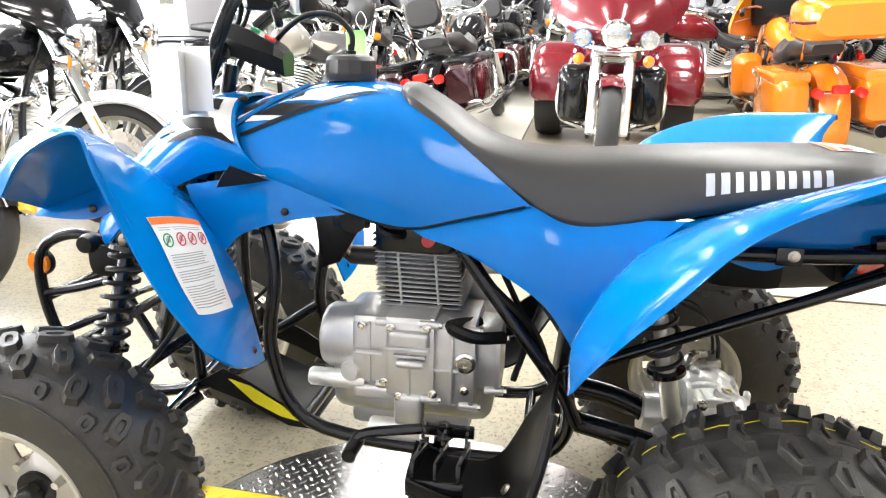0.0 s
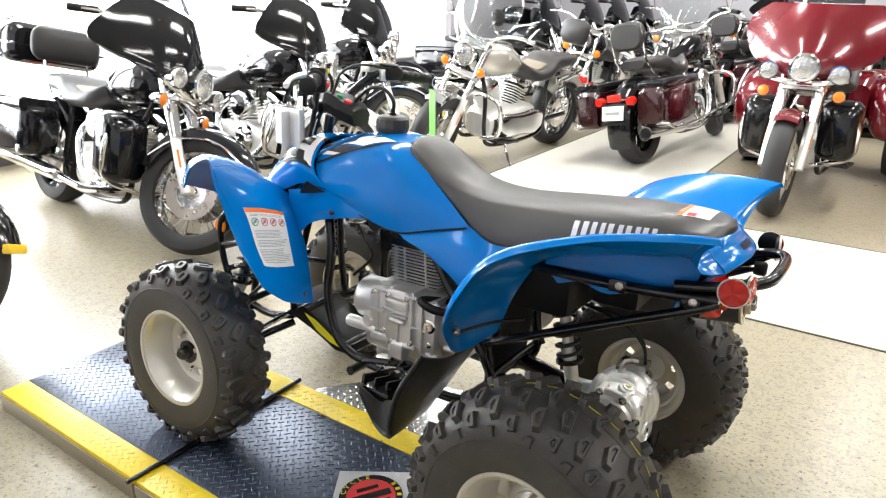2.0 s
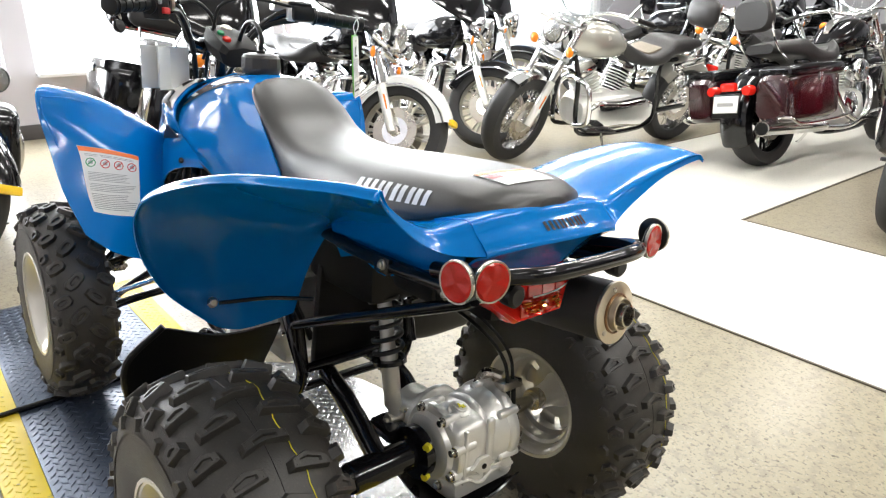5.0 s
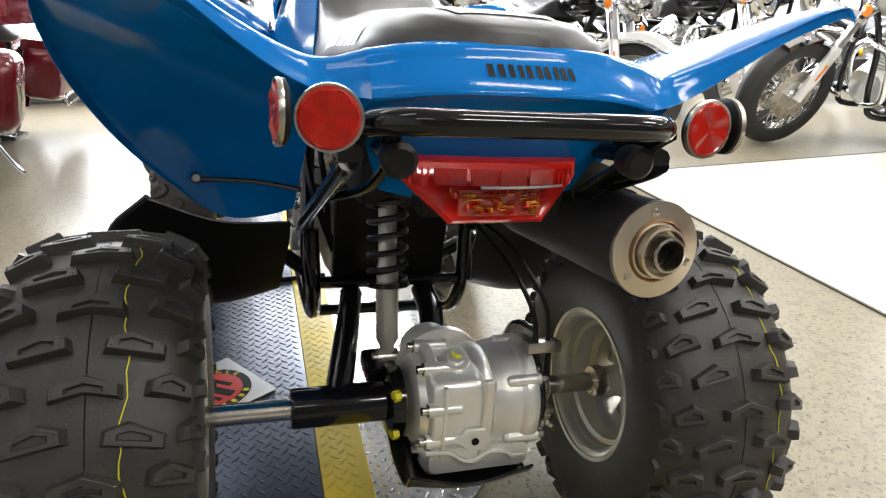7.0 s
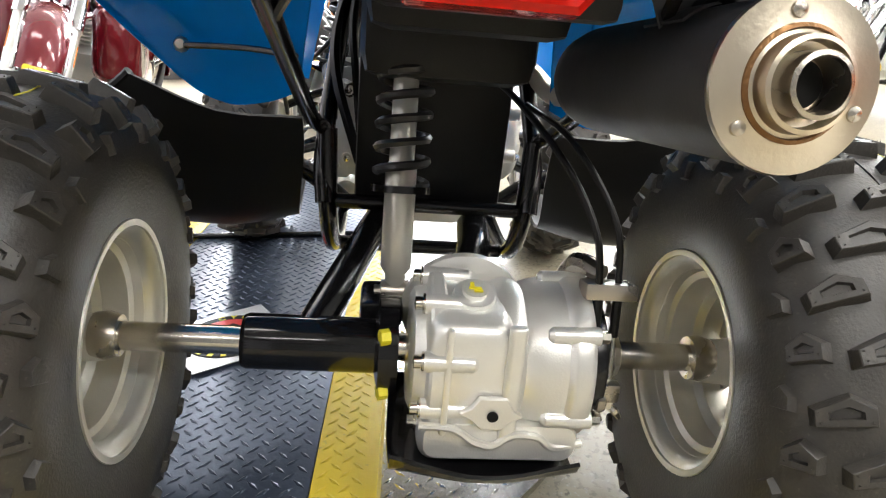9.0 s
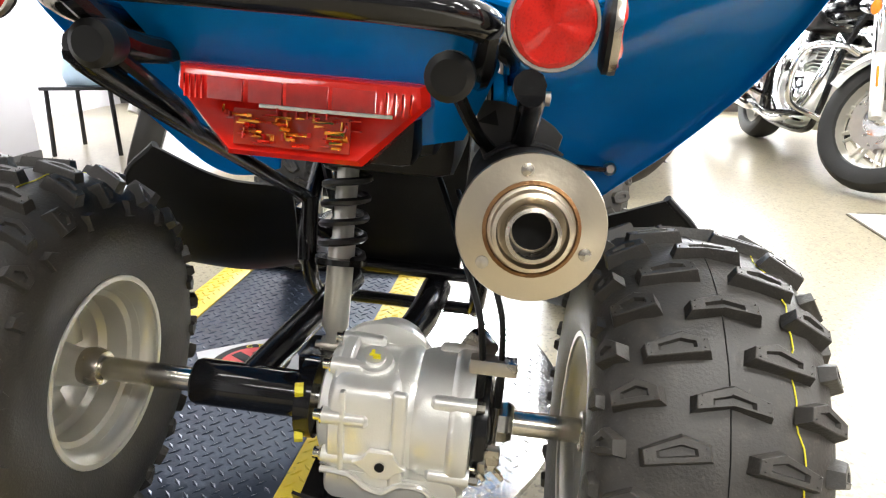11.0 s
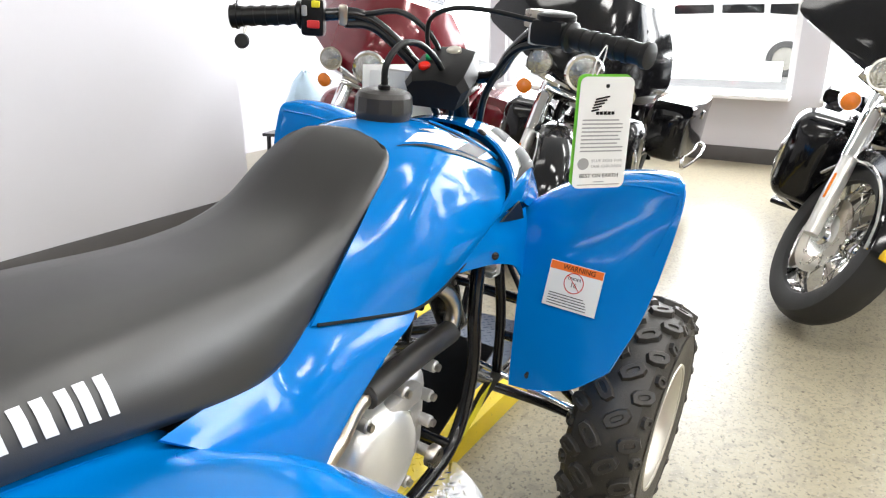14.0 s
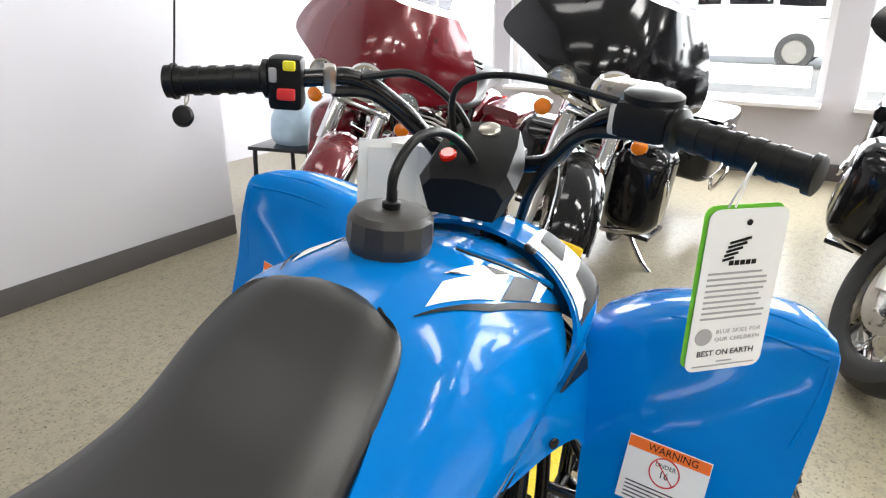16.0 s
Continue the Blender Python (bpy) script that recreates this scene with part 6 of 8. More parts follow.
for s in (-1, 1):
    q("bar_stay", tube([(0.72, s * 0.13, 0.695), (0.79, s * 0.135, 0.708), (0.84, s * 0.14, 0.738)], 0.009, 4, 8), BLACKM)
    q("bar_end", lathe([(0, -0.014), (0.015, -0.014), (0.017, -0.006), (0.017, 0.010), (0.012, 0.014), (0, 0.014)], 20, (0.822, s * 0.124 - 0.02 + 0.012, 0.705), "x"), HOSE)
    q("lamp_stay", tube([(0.815, s * 0.124 - 0.01, 0.705), (0.70, s * 0.135, 0.645), (0.60, s * 0.165, 0.604)], 0.0058, 5, 8), BLACKM)
    for ang, px, py, pz in ((8, 0.842, s * 0.188 - 0.010, 0.744), (86, 0.822, s * 0.226 - 0.010, 0.744)):
        d = V(math.cos(radians(ang)), s * math.sin(radians(ang)), 0.02)
        rf = q("rear_reflector", lathe([(0, -0.005), (0.024, -0.005), (0.0290, -0.002), (0.0290, 0.003), (0, 0.003)], 28, (px, py, pz), d), BLACKP)
        part("reflector_rim", lathe([(0.0268, 0.001), (0.0292, 0.001), (0.0296, 0.003), (0.0290, 0.0060), (0.0270, 0.0058)], 32, (px, py, pz), d, closed=True), STEEL, rf, "thin bright rim")
        part("reflector_lens", prism_lens((px, py, pz), d), REDR, rf, "round red reflector lens with prism sectors")
LAMP = [(-0.112, 0.036), (0.096, 0.036), (0.098, 0.018), (0.050, -0.034), (-0.060, -0.034), (-0.114, 0.016)]
lp = plane_at((0.742, -0.002, 0.655), (0, 1, 0), (-0.10, 0, 1))


def lamp_loop(f, g, x, off=0.0):
    return [lp @ V(-0.009 + (a + 0.009) * f, 0.006 + (b - 0.006) * g + off, x - 0.028 * (abs(a + 0.009) * f / 0.1) ** 2) for a, b in LAMP]


tl = q("tail_lamp", rings([lamp_loop(0.98, 0.98, -0.006), lamp_loop(1.0, 1.0, 0.020), lamp_loop(0.985, 0.97, 0.034), lamp_loop(0.93, 0.86, 0.040), lamp_loop(0.90, 0.80, 0.038)]), REDL, "red plastic tail lamp", sharp=20)
rg = random.Random(8)


def lamp_at(y, z, lift):
    return lp @ V(y, z, 0.0405 + lift - 0.028 * (abs(y + 0.009) / 0.1) ** 2)


def lamp_facet(name, y0, y1, z0, z1, tilt, ink, label=""):
    bm = bmesh.new()
    c = [(y0, z0, rg.uniform(0, tilt)), (y1, z0, rg.uniform(0, tilt)), (y1, z1, rg.uniform(0, tilt)), (y0, z1, rg.uniform(0, tilt))]
    t = [bm.verts.new(lamp_at(*p)) for p in c]
    d = [bm.verts.new(lamp_at(p[0], p[1], -0.003)) for p in c]
    bm.faces.new(t)
    for i in range(4):
        bm.faces.new((t[i], t[(i + 1) % 4], d[(i + 1) % 4], d[i]))
    return part(name, bm, ink, tl, label, flat=True)


# pale reflector band above; below, a bulb chamber coloured as if glowing
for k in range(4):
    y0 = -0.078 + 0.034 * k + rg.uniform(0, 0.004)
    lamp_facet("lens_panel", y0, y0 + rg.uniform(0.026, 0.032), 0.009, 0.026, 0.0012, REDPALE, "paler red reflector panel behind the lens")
lamp_facet("bulb_chamber", -0.052, 0.040, -0.0235, 0.004, 0.0006, REDCHAMBER, "bulb chamber panel on the lens, coloured to look lit")
# slivers strewn over the lens face stand for glints
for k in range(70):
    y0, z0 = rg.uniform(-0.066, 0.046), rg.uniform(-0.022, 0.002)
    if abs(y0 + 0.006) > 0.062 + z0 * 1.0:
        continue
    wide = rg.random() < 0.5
    lamp_facet("lens_cell", y0, y0 + (rg.uniform(0.004, 0.010) if wide else 0.0014), z0, z0 + (0.0012 if wide else rg.uniform(0.003, 0.007)), 0.0030, (REDGLINT, AMBERGLINT, REDPALE)[rg.randrange(3)], "sliver on the red lens imitating a glint")
# amber bulb cells set on the opaque lens, their colour imitating light from inside
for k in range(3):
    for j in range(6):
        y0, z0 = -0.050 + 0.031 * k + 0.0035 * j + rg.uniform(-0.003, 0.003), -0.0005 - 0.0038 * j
        lamp_facet("bulb_cell", y0, y0 + rg.uniform(0.007, 0.018), z0 - rg.uniform(0.0008, 0.0018), z0 + rg.uniform(0.0006, 0.0016), 0.0060, AMBERGLINT if rg.random() < 0.7 else REDGLINT, "amber cell on the red lens, coloured to look lit")
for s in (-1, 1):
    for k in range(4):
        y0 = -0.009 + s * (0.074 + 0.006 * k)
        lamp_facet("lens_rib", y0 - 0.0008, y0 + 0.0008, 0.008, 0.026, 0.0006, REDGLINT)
# white line across the lens imitates a bright reflection
part("lens_band", tube([lamp_at(y, 0.0075, 0.0005) for y in (-0.03, 0.0, 0.03, 0.05, 0.070)], 0.0015, 4, 6), WHITE, tl)
q("lamp_base", box((0.06, 0.17, 0.07), (0.715, 0.0, 0.655), 0.012), BLACKP)

# fuel cap and its vent hose
cap = q("fuel_cap", lathe([(0, 0), (0.044, 0), (0.0475, 0.010), (0.0475, 0.016), (0.0460, 0.036), (0.041, 0.043), (0.028, 0.047), (0.012, 0.045), (0, 0.045)], 14, (-0.160, -0.008, 0.926), "z"), CAPM, "black ribbed plastic fuel cap", sharp=25)
part("vent_nipple", lathe([(0, 0), (0.010, 0), (0.010, 0.006), (0.006, 0.008), (0.006, 0.018), (0, 0.018)], 14, (-0.160, -0.008, 0.972), "z"), BLACKP, cap)
q("vent_hose", tube([(-0.160, -0.008, 0.972), (-0.160, -0.006, 1.010), (-0.195, -0.004, 1.040), (-0.245, 0.0, 1.040), (-0.290, 0.006, 1.015), (-0.318, 0.010, 0.985)], 0.0055, 6, 10), HOSE)

# handlebar, turned a little to the left
HB = Matrix.Translation((-0.40, -0.012, 0.012)) @ pose(0, 0, 0, 0, 0, 10.0) @ Matrix.Translation((0.40, 0, 0))


def h(name, bm, material, label="", **k):
    bmesh.ops.transform(bm, matrix=HB, verts=bm.verts)
    return q(name, bm, material, label, **k)


q("steering_stem", tube([(-0.46, 0, 0.62), (-0.43, 0, 0.80), (-0.40, 0, 0.95)], 0.016, 3, 10), BLACKM)
h("handlebar", tube([(-0.226, -0.355, 1.046), (-0.285, -0.225, 1.058), (-0.325, -0.165, 1.060), (-0.365, -0.115, 1.020), (-0.398, -0.075, 0.972), (-0.405, 0, 0.962), (-0.398, 0.075, 0.972), (-0.365, 0.115, 1.020), (-0.325, 0.165, 1.060), (-0.285, 0.225, 1.058), (-0.226, 0.355, 1.046)], 0.0112, 6, 12), BLACKM, "black tubular handlebar")
h("bar_clamp", box((0.05, 0.09, 0.035), (-0.405, 0, 0.965), 0.008), BLACKM)
for s in (-1, 1):
    a, b = V(-0.285, s * 0.228, 1.058), V(-0.224, s * 0.362, 1.0455)
    if s < 0:
        a, b = V(-0.2715, -0.2575, 1.0555), V(-0.219, -0.373, 1.0445)
    d = (b - a).normalized()
    L = (b - a).length
    g = h("grip", lathe([(0, 0), (0.024, 0), (0.024, 0.006), (0.0165, 0.010), (0.0165, L - 0.012), (0.020, L - 0.010), (0.020, L - 0.002), (0.016, L), (0, L)], 20, a, d), HOSE, "black rubber hand grip")
    for k in range(5):
        ring = lathe([(0.0165, -0.005), (0.0182, -0.005), (0.0182, 0.005), (0.0165, 0.005)], 14, a + d * (0.025 + 0.021 * k), d, closed=True)
        bmesh.ops.transform(ring, matrix=HB, verts=ring.verts)
        part("grip_ring", ring, HOSE, g)
sw = h("switch_box", box((0.042, 0.042, 0.064), (-0.277, -0.236, 1.053), 0.008, (0, 0, 24)), BLACKP, "black switch box")
for nm, off, sz, mt in (("switch_key", (0.020, 0.006, 0.021), (0.012, 0.015, 0.012), YELP), ("switch_key", (0.022, 0.002, -0.013), (0.012, 0.022, 0.014), REDINK), ("switch_key", (0.020, -0.014, 0.009), (0.008, 0.010, 0.018), GREYINK)):
    b = box(sz, off, 0.003)
    bmesh.ops.transform(b, matrix=HB @ pose(-0.277, -0.236, 1.055, 0, 0, 24), verts=b.verts)
    part(nm, b, mt, sw)
h("lever_clamp", box((0.026, 0.016, 0.036), (-0.302, -0.190, 1.060), 0.006, (0, 0, 30)), STEEL)
h("lever_clamp", box((0.030, 0.024, 0.036), (-0.308, 0.172, 1.058), 0.006, (0, 0, -30)), CAST)
h("clutch_lever", tube([(-0.325, -0.168, 1.062), (-0.355, -0.20, 1.060), (-0.345, -0.26, 1.052), (-0.300, -0.345, 1.040)], [0.009, 0.008, 0.006, 0.007], 5, 8), CAST, "bare metal hand lever")
h("brake_lever", tube([(-0.325, 0.185, 1.056), (-0.358, 0.215, 1.052), (-0.345, 0.27, 1.046), (-0.300, 0.35, 1.036)], [0.009, 0.008, 0.006, 0.007], 5, 8), BLACKM)
h("throttle_case", box((0.066, 0.062, 0.042), (-0.302, 0.200, 1.062), 0.012, (0, 0, -20)), BLACKP, "black throttle case")
h("throttle_lid", lathe([(0, 0), (0.032, 0), (0.032, 0.008), (0.027, 0.011), (0, 0.012)], 24, (-0.302, 0.200, 1.082), (0.1, 0, 1)), BLACKP)
h("fluid_reservoir", box((0.045, 0.060, 0.030), (-0.345, 0.172, 1.080), 0.006, (0, 0, -20)), STEEL, "grey fluid reservoir")
h("brake_hose", tube([(-0.30, 0.165, 1.078), (-0.31, 0.08, 1.088), (-0.32, 0.01, 1.085), (-0.335, -0.035, 1.060), (-0.36, -0.04, 1.00), (-0.42, -0.03, 0.93)], 0.0042, 6, 10), HOSE)
h("clutch_cable", tube([(-0.322, -0.155, 1.064), (-0.345, -0.09, 1.070), (-0.365, -0.03, 1.020), (-0.42, -0.02, 0.92), (-0.46, -0.01, 0.80)], 0.0052, 6, 8), HOSE)
h("wire_loom", tube([(-0.300, -0.185, 1.045), (-0.335, -0.145, 1.040), (-0.372, -0.10, 0.995), (-0.40, -0.07, 0.95), (-0.44, -0.04, 0.86)], 0.0072, 6, 8), HOSE)
h("wire_loom", tube([(-0.30, 0.19, 1.045), (-0.345, 0.13, 1.028), (-0.378, 0.09, 0.985), (-0.40, 0.06, 0.93), (-0.44, 0.04, 0.86)], 0.0072, 6, 8), HOSE)
pod = h("indicator_pod", rings([[V(x, y * w, z) for y, z in ((-1, z0), (-0.8, z1), (0, z1 + 0.006), (0.8, z1), (1, z0), (0.8, z0 - 0.03), (-0.8, z0 - 0.03))] for x, w, z0, z1 in ((-0.285, 0.052, 0.948, 0.960), (-0.300, 0.062, 0.956, 0.975), (-0.345, 0.060, 0.970, 1.000), (-0.385, 0.050, 0.985, 1.012), (-0.400, 0.035, 0.990, 1.005))]), BLACKP, "black pod with lamps and ignition lock", sharp=28)
up = V(0.42, 0, 0.9)
for nm, (x, y, z), r, mt in (("lamp", (-0.312, -0.030, 0.984), 0.011, REDL), ("lamp", (-0.338, -0.030, 0.998), 0.009, GREENB), ("ignition_lock", (-0.365, 0.005, 1.010), 0.014, STEEL)):
    b = lathe([(0, -0.006), (r, -0.006), (r, 0.004), (r * 0.8, 0.006), (0, 0.006)], 18, (x, y, z), up)
    bmesh.ops.transform(b, matrix=HB, verts=b.verts)
    part(nm, b, mt, pod)
b = bars([(0, 0, 0.024, 0.014)], 0.0008, plane_at((-0.318, 0.018, 0.984), (0, 1, 0), (-0.9, 0, 0.42)))
bmesh.ops.transform(b, matrix=HB, verts=b.verts)
part("print_mark", b, SILVERP, pod, flat=True)
# safety lanyard key hanging from the left grip
key = thing("tether_key", "black round tether cap hanging on a cord from the grip", "key", QUAD @ HB)
part("cord", tube([(-0.228, -0.348, 1.030), (-0.226, -0.350, 1.026), (-0.222, -0.347, 1.018), (-0.226, -0.345, 1.024), (-0.229, -0.346, 1.030)], 0.0012, 5, 6), STEEL, key)
part("cap", lathe([(0, -0.005), (0.012, -0.005), (0.014, 0.0), (0.012, 0.005), (0, 0.006)], 20, (-0.222, -0.352, 1.004), (1, 0.3, 0.3)), HOSE, key)
strap = thing("tie_strap", "thin black tie strap standing up from the grip", "strap", QUAD @ HB)
part("strap", tube([(-0.224, -0.362, 1.062), (-0.228, -0.361, 1.10), (-0.236, -0.358, 1.20)], 0.0014, 4, 6), HOSE, strap)
part("loop", lathe([(0.0202, -0.002), (0.0222, -0.002), (0.0222, 0.002), (0.0202, 0.002)], 20, (-0.224, -0.362, 1.0455), (0.41, -0.91, -0.08), closed=True), HOSE, strap)
# hang tag on the right grip
tg = plane_at((-0.252, 0.332, 0.942), (-0.065, 0.062, 0.002), (0.0, -0.013, 0.165)) @ Matrix.Diagonal((0.9, 0.86, 1, 1))
tag = thing("hang_tag", "white cardboard hang tag with green back hanging from the grip", "tag", QUAD)
part("back_card", plate(rounded(0.098, 0.195, 0.012), 0.001, tg @ pose(-0.004, 0.004, -0.003)), GREEN, tag, "bright green back card")
card = part("card", plate(rounded(0.098, 0.195, 0.012), 0.001, tg), WHITE, tag)
t2 = tg @ pose(0, 0, 0.0012)
part("string", tube([(-0.232, 0.31, 1.028), (-0.225, 0.316, 1.05), (-0.24, 0.322, 1.07), (-0.25, 0.318, 1.05), (-0.236, 0.315, 1.028)], 0.0011, 5, 6), WHITE, tag)
part("hole", lathe([(0, 0), (0.0035, 0), (0.0035, 0.0006), (0, 0.0006)], 14, (0, 0, 0), "z"), INK, card).matrix_local = t2 @ pose(0, 0.082, 0)
part("emblem", bars([(0.006 - 0.004 * k, 0.062 - 0.0045 * k, 0.026 - 0.003 * k, 0.003) for k in range(5)], 0.0005, t2 @ pose(0, 0, 0, 0, 0, 12)), INK, card, flat=True)
part("word_mark", bars([(-0.014 + 0.007 * k, 0.036, 0.0055, 0.0055) for k in range(5)], 0.0005, t2), INK, card, flat=True)
part("print_line", bars([(-0.040 + w / 2, 0.024 - 0.0068 * k, w, 0.0024) for k in range(9) for w in (rng.uniform(0.066, 0.080),)], 0.0005, t2), GREYINK, card, flat=True)
part("globe_mark", lathe([(0, 0), (0.0105, 0), (0.0105, 0.0006), (0, 0.0006)], 20, (0, 0, 0), "z"), GREYINK, card).matrix_local = t2 @ pose(-0.032, -0.053, 0)
words("BLUE SKIES FOR", 0.0072, t2 @ pose(0.012, -0.048, 0.0002), GREYINK, "tag_word", card, 0.0002, 1.15)
words("OUR CHILDREN", 0.0072, t2 @ pose(0.012, -0.058, 0.0002), GREYINK, "tag_word", card, 0.0002, 1.15)
words("BEST ON EARTH", 0.0100, t2 @ pose(0, -0.075, 0.0002), INK, "tag_word", card, 0.0002)
part("print_line", bars([(0, -0.086, 0.02, 0.0016), (0, -0.091, 0.08, 0.0016)], 0.0005, t2), GREYINK, card, flat=True)


# folded papers tucked in behind the bars
papers = thing("folded_papers", "folded white papers tucked beside the handlebar of the quad", "papers", QUAD)
for k, (o, r) in enumerate((((-0.405, -0.150, 0.918), (0.30, -0.95, 0.03)), ((-0.412, -0.136, 0.914), (0.75, -0.66, 0.05)), ((-0.410, -0.168, 0.926), (0.95, -0.30, 0.02)))):
    part("sheet", sheet(grid([[Vector(o) + Vector(r) * u + V(0.004 * math.sin(9 * u + k), 0, v) for v in (-0.052, 0.0, 0.052)] for u in (-0.076, -0.02, 0.02, 0.070)], 3, 3), 0.0012), WHITE, papers)


# ---- the parked motorcycles ----
REDP = mat("candy_red_paint", (0.14, 0.003, 0.009), 0.2, 0.2, vary=0.08, scale=3, bump=0, coat=0.9)
ORANGEP = mat("candy_orange_paint", (0.80, 0.22, 0.01), 0.2, 0.1, vary=0.08, scale=3, bump=0, coat=0.9)
WHITEP = mat("pearl_white_paint", (0.74, 0.74, 0.72), 0.2, vary=0.03, bump=0, coat=0.9)
SILVP = mat("silver_paint", (0.46, 0.45, 0.40), 0.25, 0.5, vary=0.06, bump=0, coat=0.8)
BURG = mat("burgundy_paint", (0.026, 0.0025, 0.005), 0.18, vary=0.1, bump=0, coat=0.9)
LEATHER = mat("seat_leather_black", (0.022, 0.021, 0.021), 0.45, vary=0.15, scale=9, fine=300, bump=0.2)
TAN = mat("seat_inset_tan", (0.17, 0.14, 0.10), 0.5, vary=0.12, scale=9, fine=300, bump=0.2)
TYREB = mat("road_tyre_rubber", (0.02, 0.02, 0.02), 0.6, vary=0.2, scale=14, fine=160, bump=0.2)


def bike_wheel(P, name, x, rad, wide, style, tf, white=False, disc=True):
    """A road wheel with its tyre; tf places it."""
    prof = [(rad - 0.095, -wide * 0.42), (rad - 0.06, -wide * 0.5), (rad - 0.025, -wide * 0.45), (rad - 0.006, -wide * 0.22), (rad, 0)]
    prof = prof + [(r, -y) for r, y in prof[-2::-1]] + [(rad - 0.10, wide * 0.36), (rad - 0.10, -wide * 0.36)]
    rr = rad - 0.092
    rimb = lathe([(rr, -wide * 0.42), (rr + 0.012, -wide * 0.44), (rr - 0.004, -wide * 0.36), (rr - 0.016, 0), (rr - 0.004, wide * 0.36), (rr + 0.012, wide * 0.44), (rr, wide * 0.42), (rr - 0.024, 0)], 36, (x, 0, rad), closed=True)
    w = P(name, rimb, CHROME if style == "spoke" else (CASTW if style == "cast" else BLACKM), tf=tf)
    P("tyre", lathe(prof, 40, (x, 0, rad), closed=True), TYREB, parent=w, tf=tf, label="black road tyre")
    if white:
        for s in (-1, 1):
            P("whitewall", lathe([(rad - 0.085, s * wide * 0.47), (rad - 0.05, s * wide * 0.512), (rad - 0.05, s * wide * 0.495), (rad - 0.085, s * wide * 0.45)], 40, (x, 0, rad), closed=True), WHITEP, parent=w, tf=tf)
    P("hub", lathe([(0, -0.075), (0.028, -0.075), (0.045, -0.05), (0.03, -0.03), (0.03, 0.03), (0.045, 0.05), (0.028, 0.075), (0, 0.075)], 20, (x, 0, rad)), CHROME, parent=w, tf=tf)
    bm = bmesh.new()
    if style == "spoke":
        for k in range(32):
            a = 2 * math.pi * k / 32
            b = a + (0.42 if k % 2 else -0.42)
            y = 0.045 if k % 4 < 2 else -0.045
            tube([(x + 0.042 * math.cos(a), y, rad + 0.042 * math.sin(a)), (x + rr * math.cos(b), 0, rad + rr * math.sin(b))], 0.0024, 1, 4, bm)
    else:
        n = 10 if style == "cast" else 8
        for k in range(n):
            for d in ((-0.10, 0.10) if n == 10 else (-0.12, 0.12)):
                a = 2 * math.pi * k / n
                tube([(x + 0.035 * math.cos(a), 0, rad + 0.035 * math.sin(a)), (x + rr * 0.98 * math.cos(a + d), 0, rad + rr * 0.98 * math.sin(a + d))], [0.013, 0.0085], 1, 6, bm)
    P("spokes", bm, CHROME if style == "spoke" else (CASTW if style == "cast" else BLACKM), parent=w, tf=tf)
    if disc:
        for s in (-1, 1):
            P("brake_disc", lathe([(0.085, s * 0.066), (0.145, s * 0.066), (0.145, s * 0.061), (0.085, s * 0.061)], 32, (x, 0, rad), closed=True), STEEL, parent=w, tf=tf)
            if style == "black":
                continue
            P("disc_carrier", lathe([(0.03, s * 0.063), (0.088, s * 0.063), (0.088, s * 0.058), (0.03, s * 0.058)], 10, (x, 0, rad), closed=True), CHROME, parent=w, tf=tf)
    return w


def fender_arc(x, z, rad, wide, a0, a1, deep):
    """A fender over a wheel, from angle a0 (ahead, degrees) to a1."""
    rows = []
    for k in range(15):
        a = radians(a0 + (a1 - a0) * k / 14)
        row = []
        for y, d in ((-1, deep), (-0.92, deep * 0.35), (-0.6, 0.01), (0, 0), (0.6, 0.01), (0.92, deep * 0.35), (1, deep)):
            row.append(V(x + (rad - d) * math.cos(a), y * wide, z + (rad - d) * math.sin(a)))
        rows.append(row)
    return sheet(rows, 0.004)


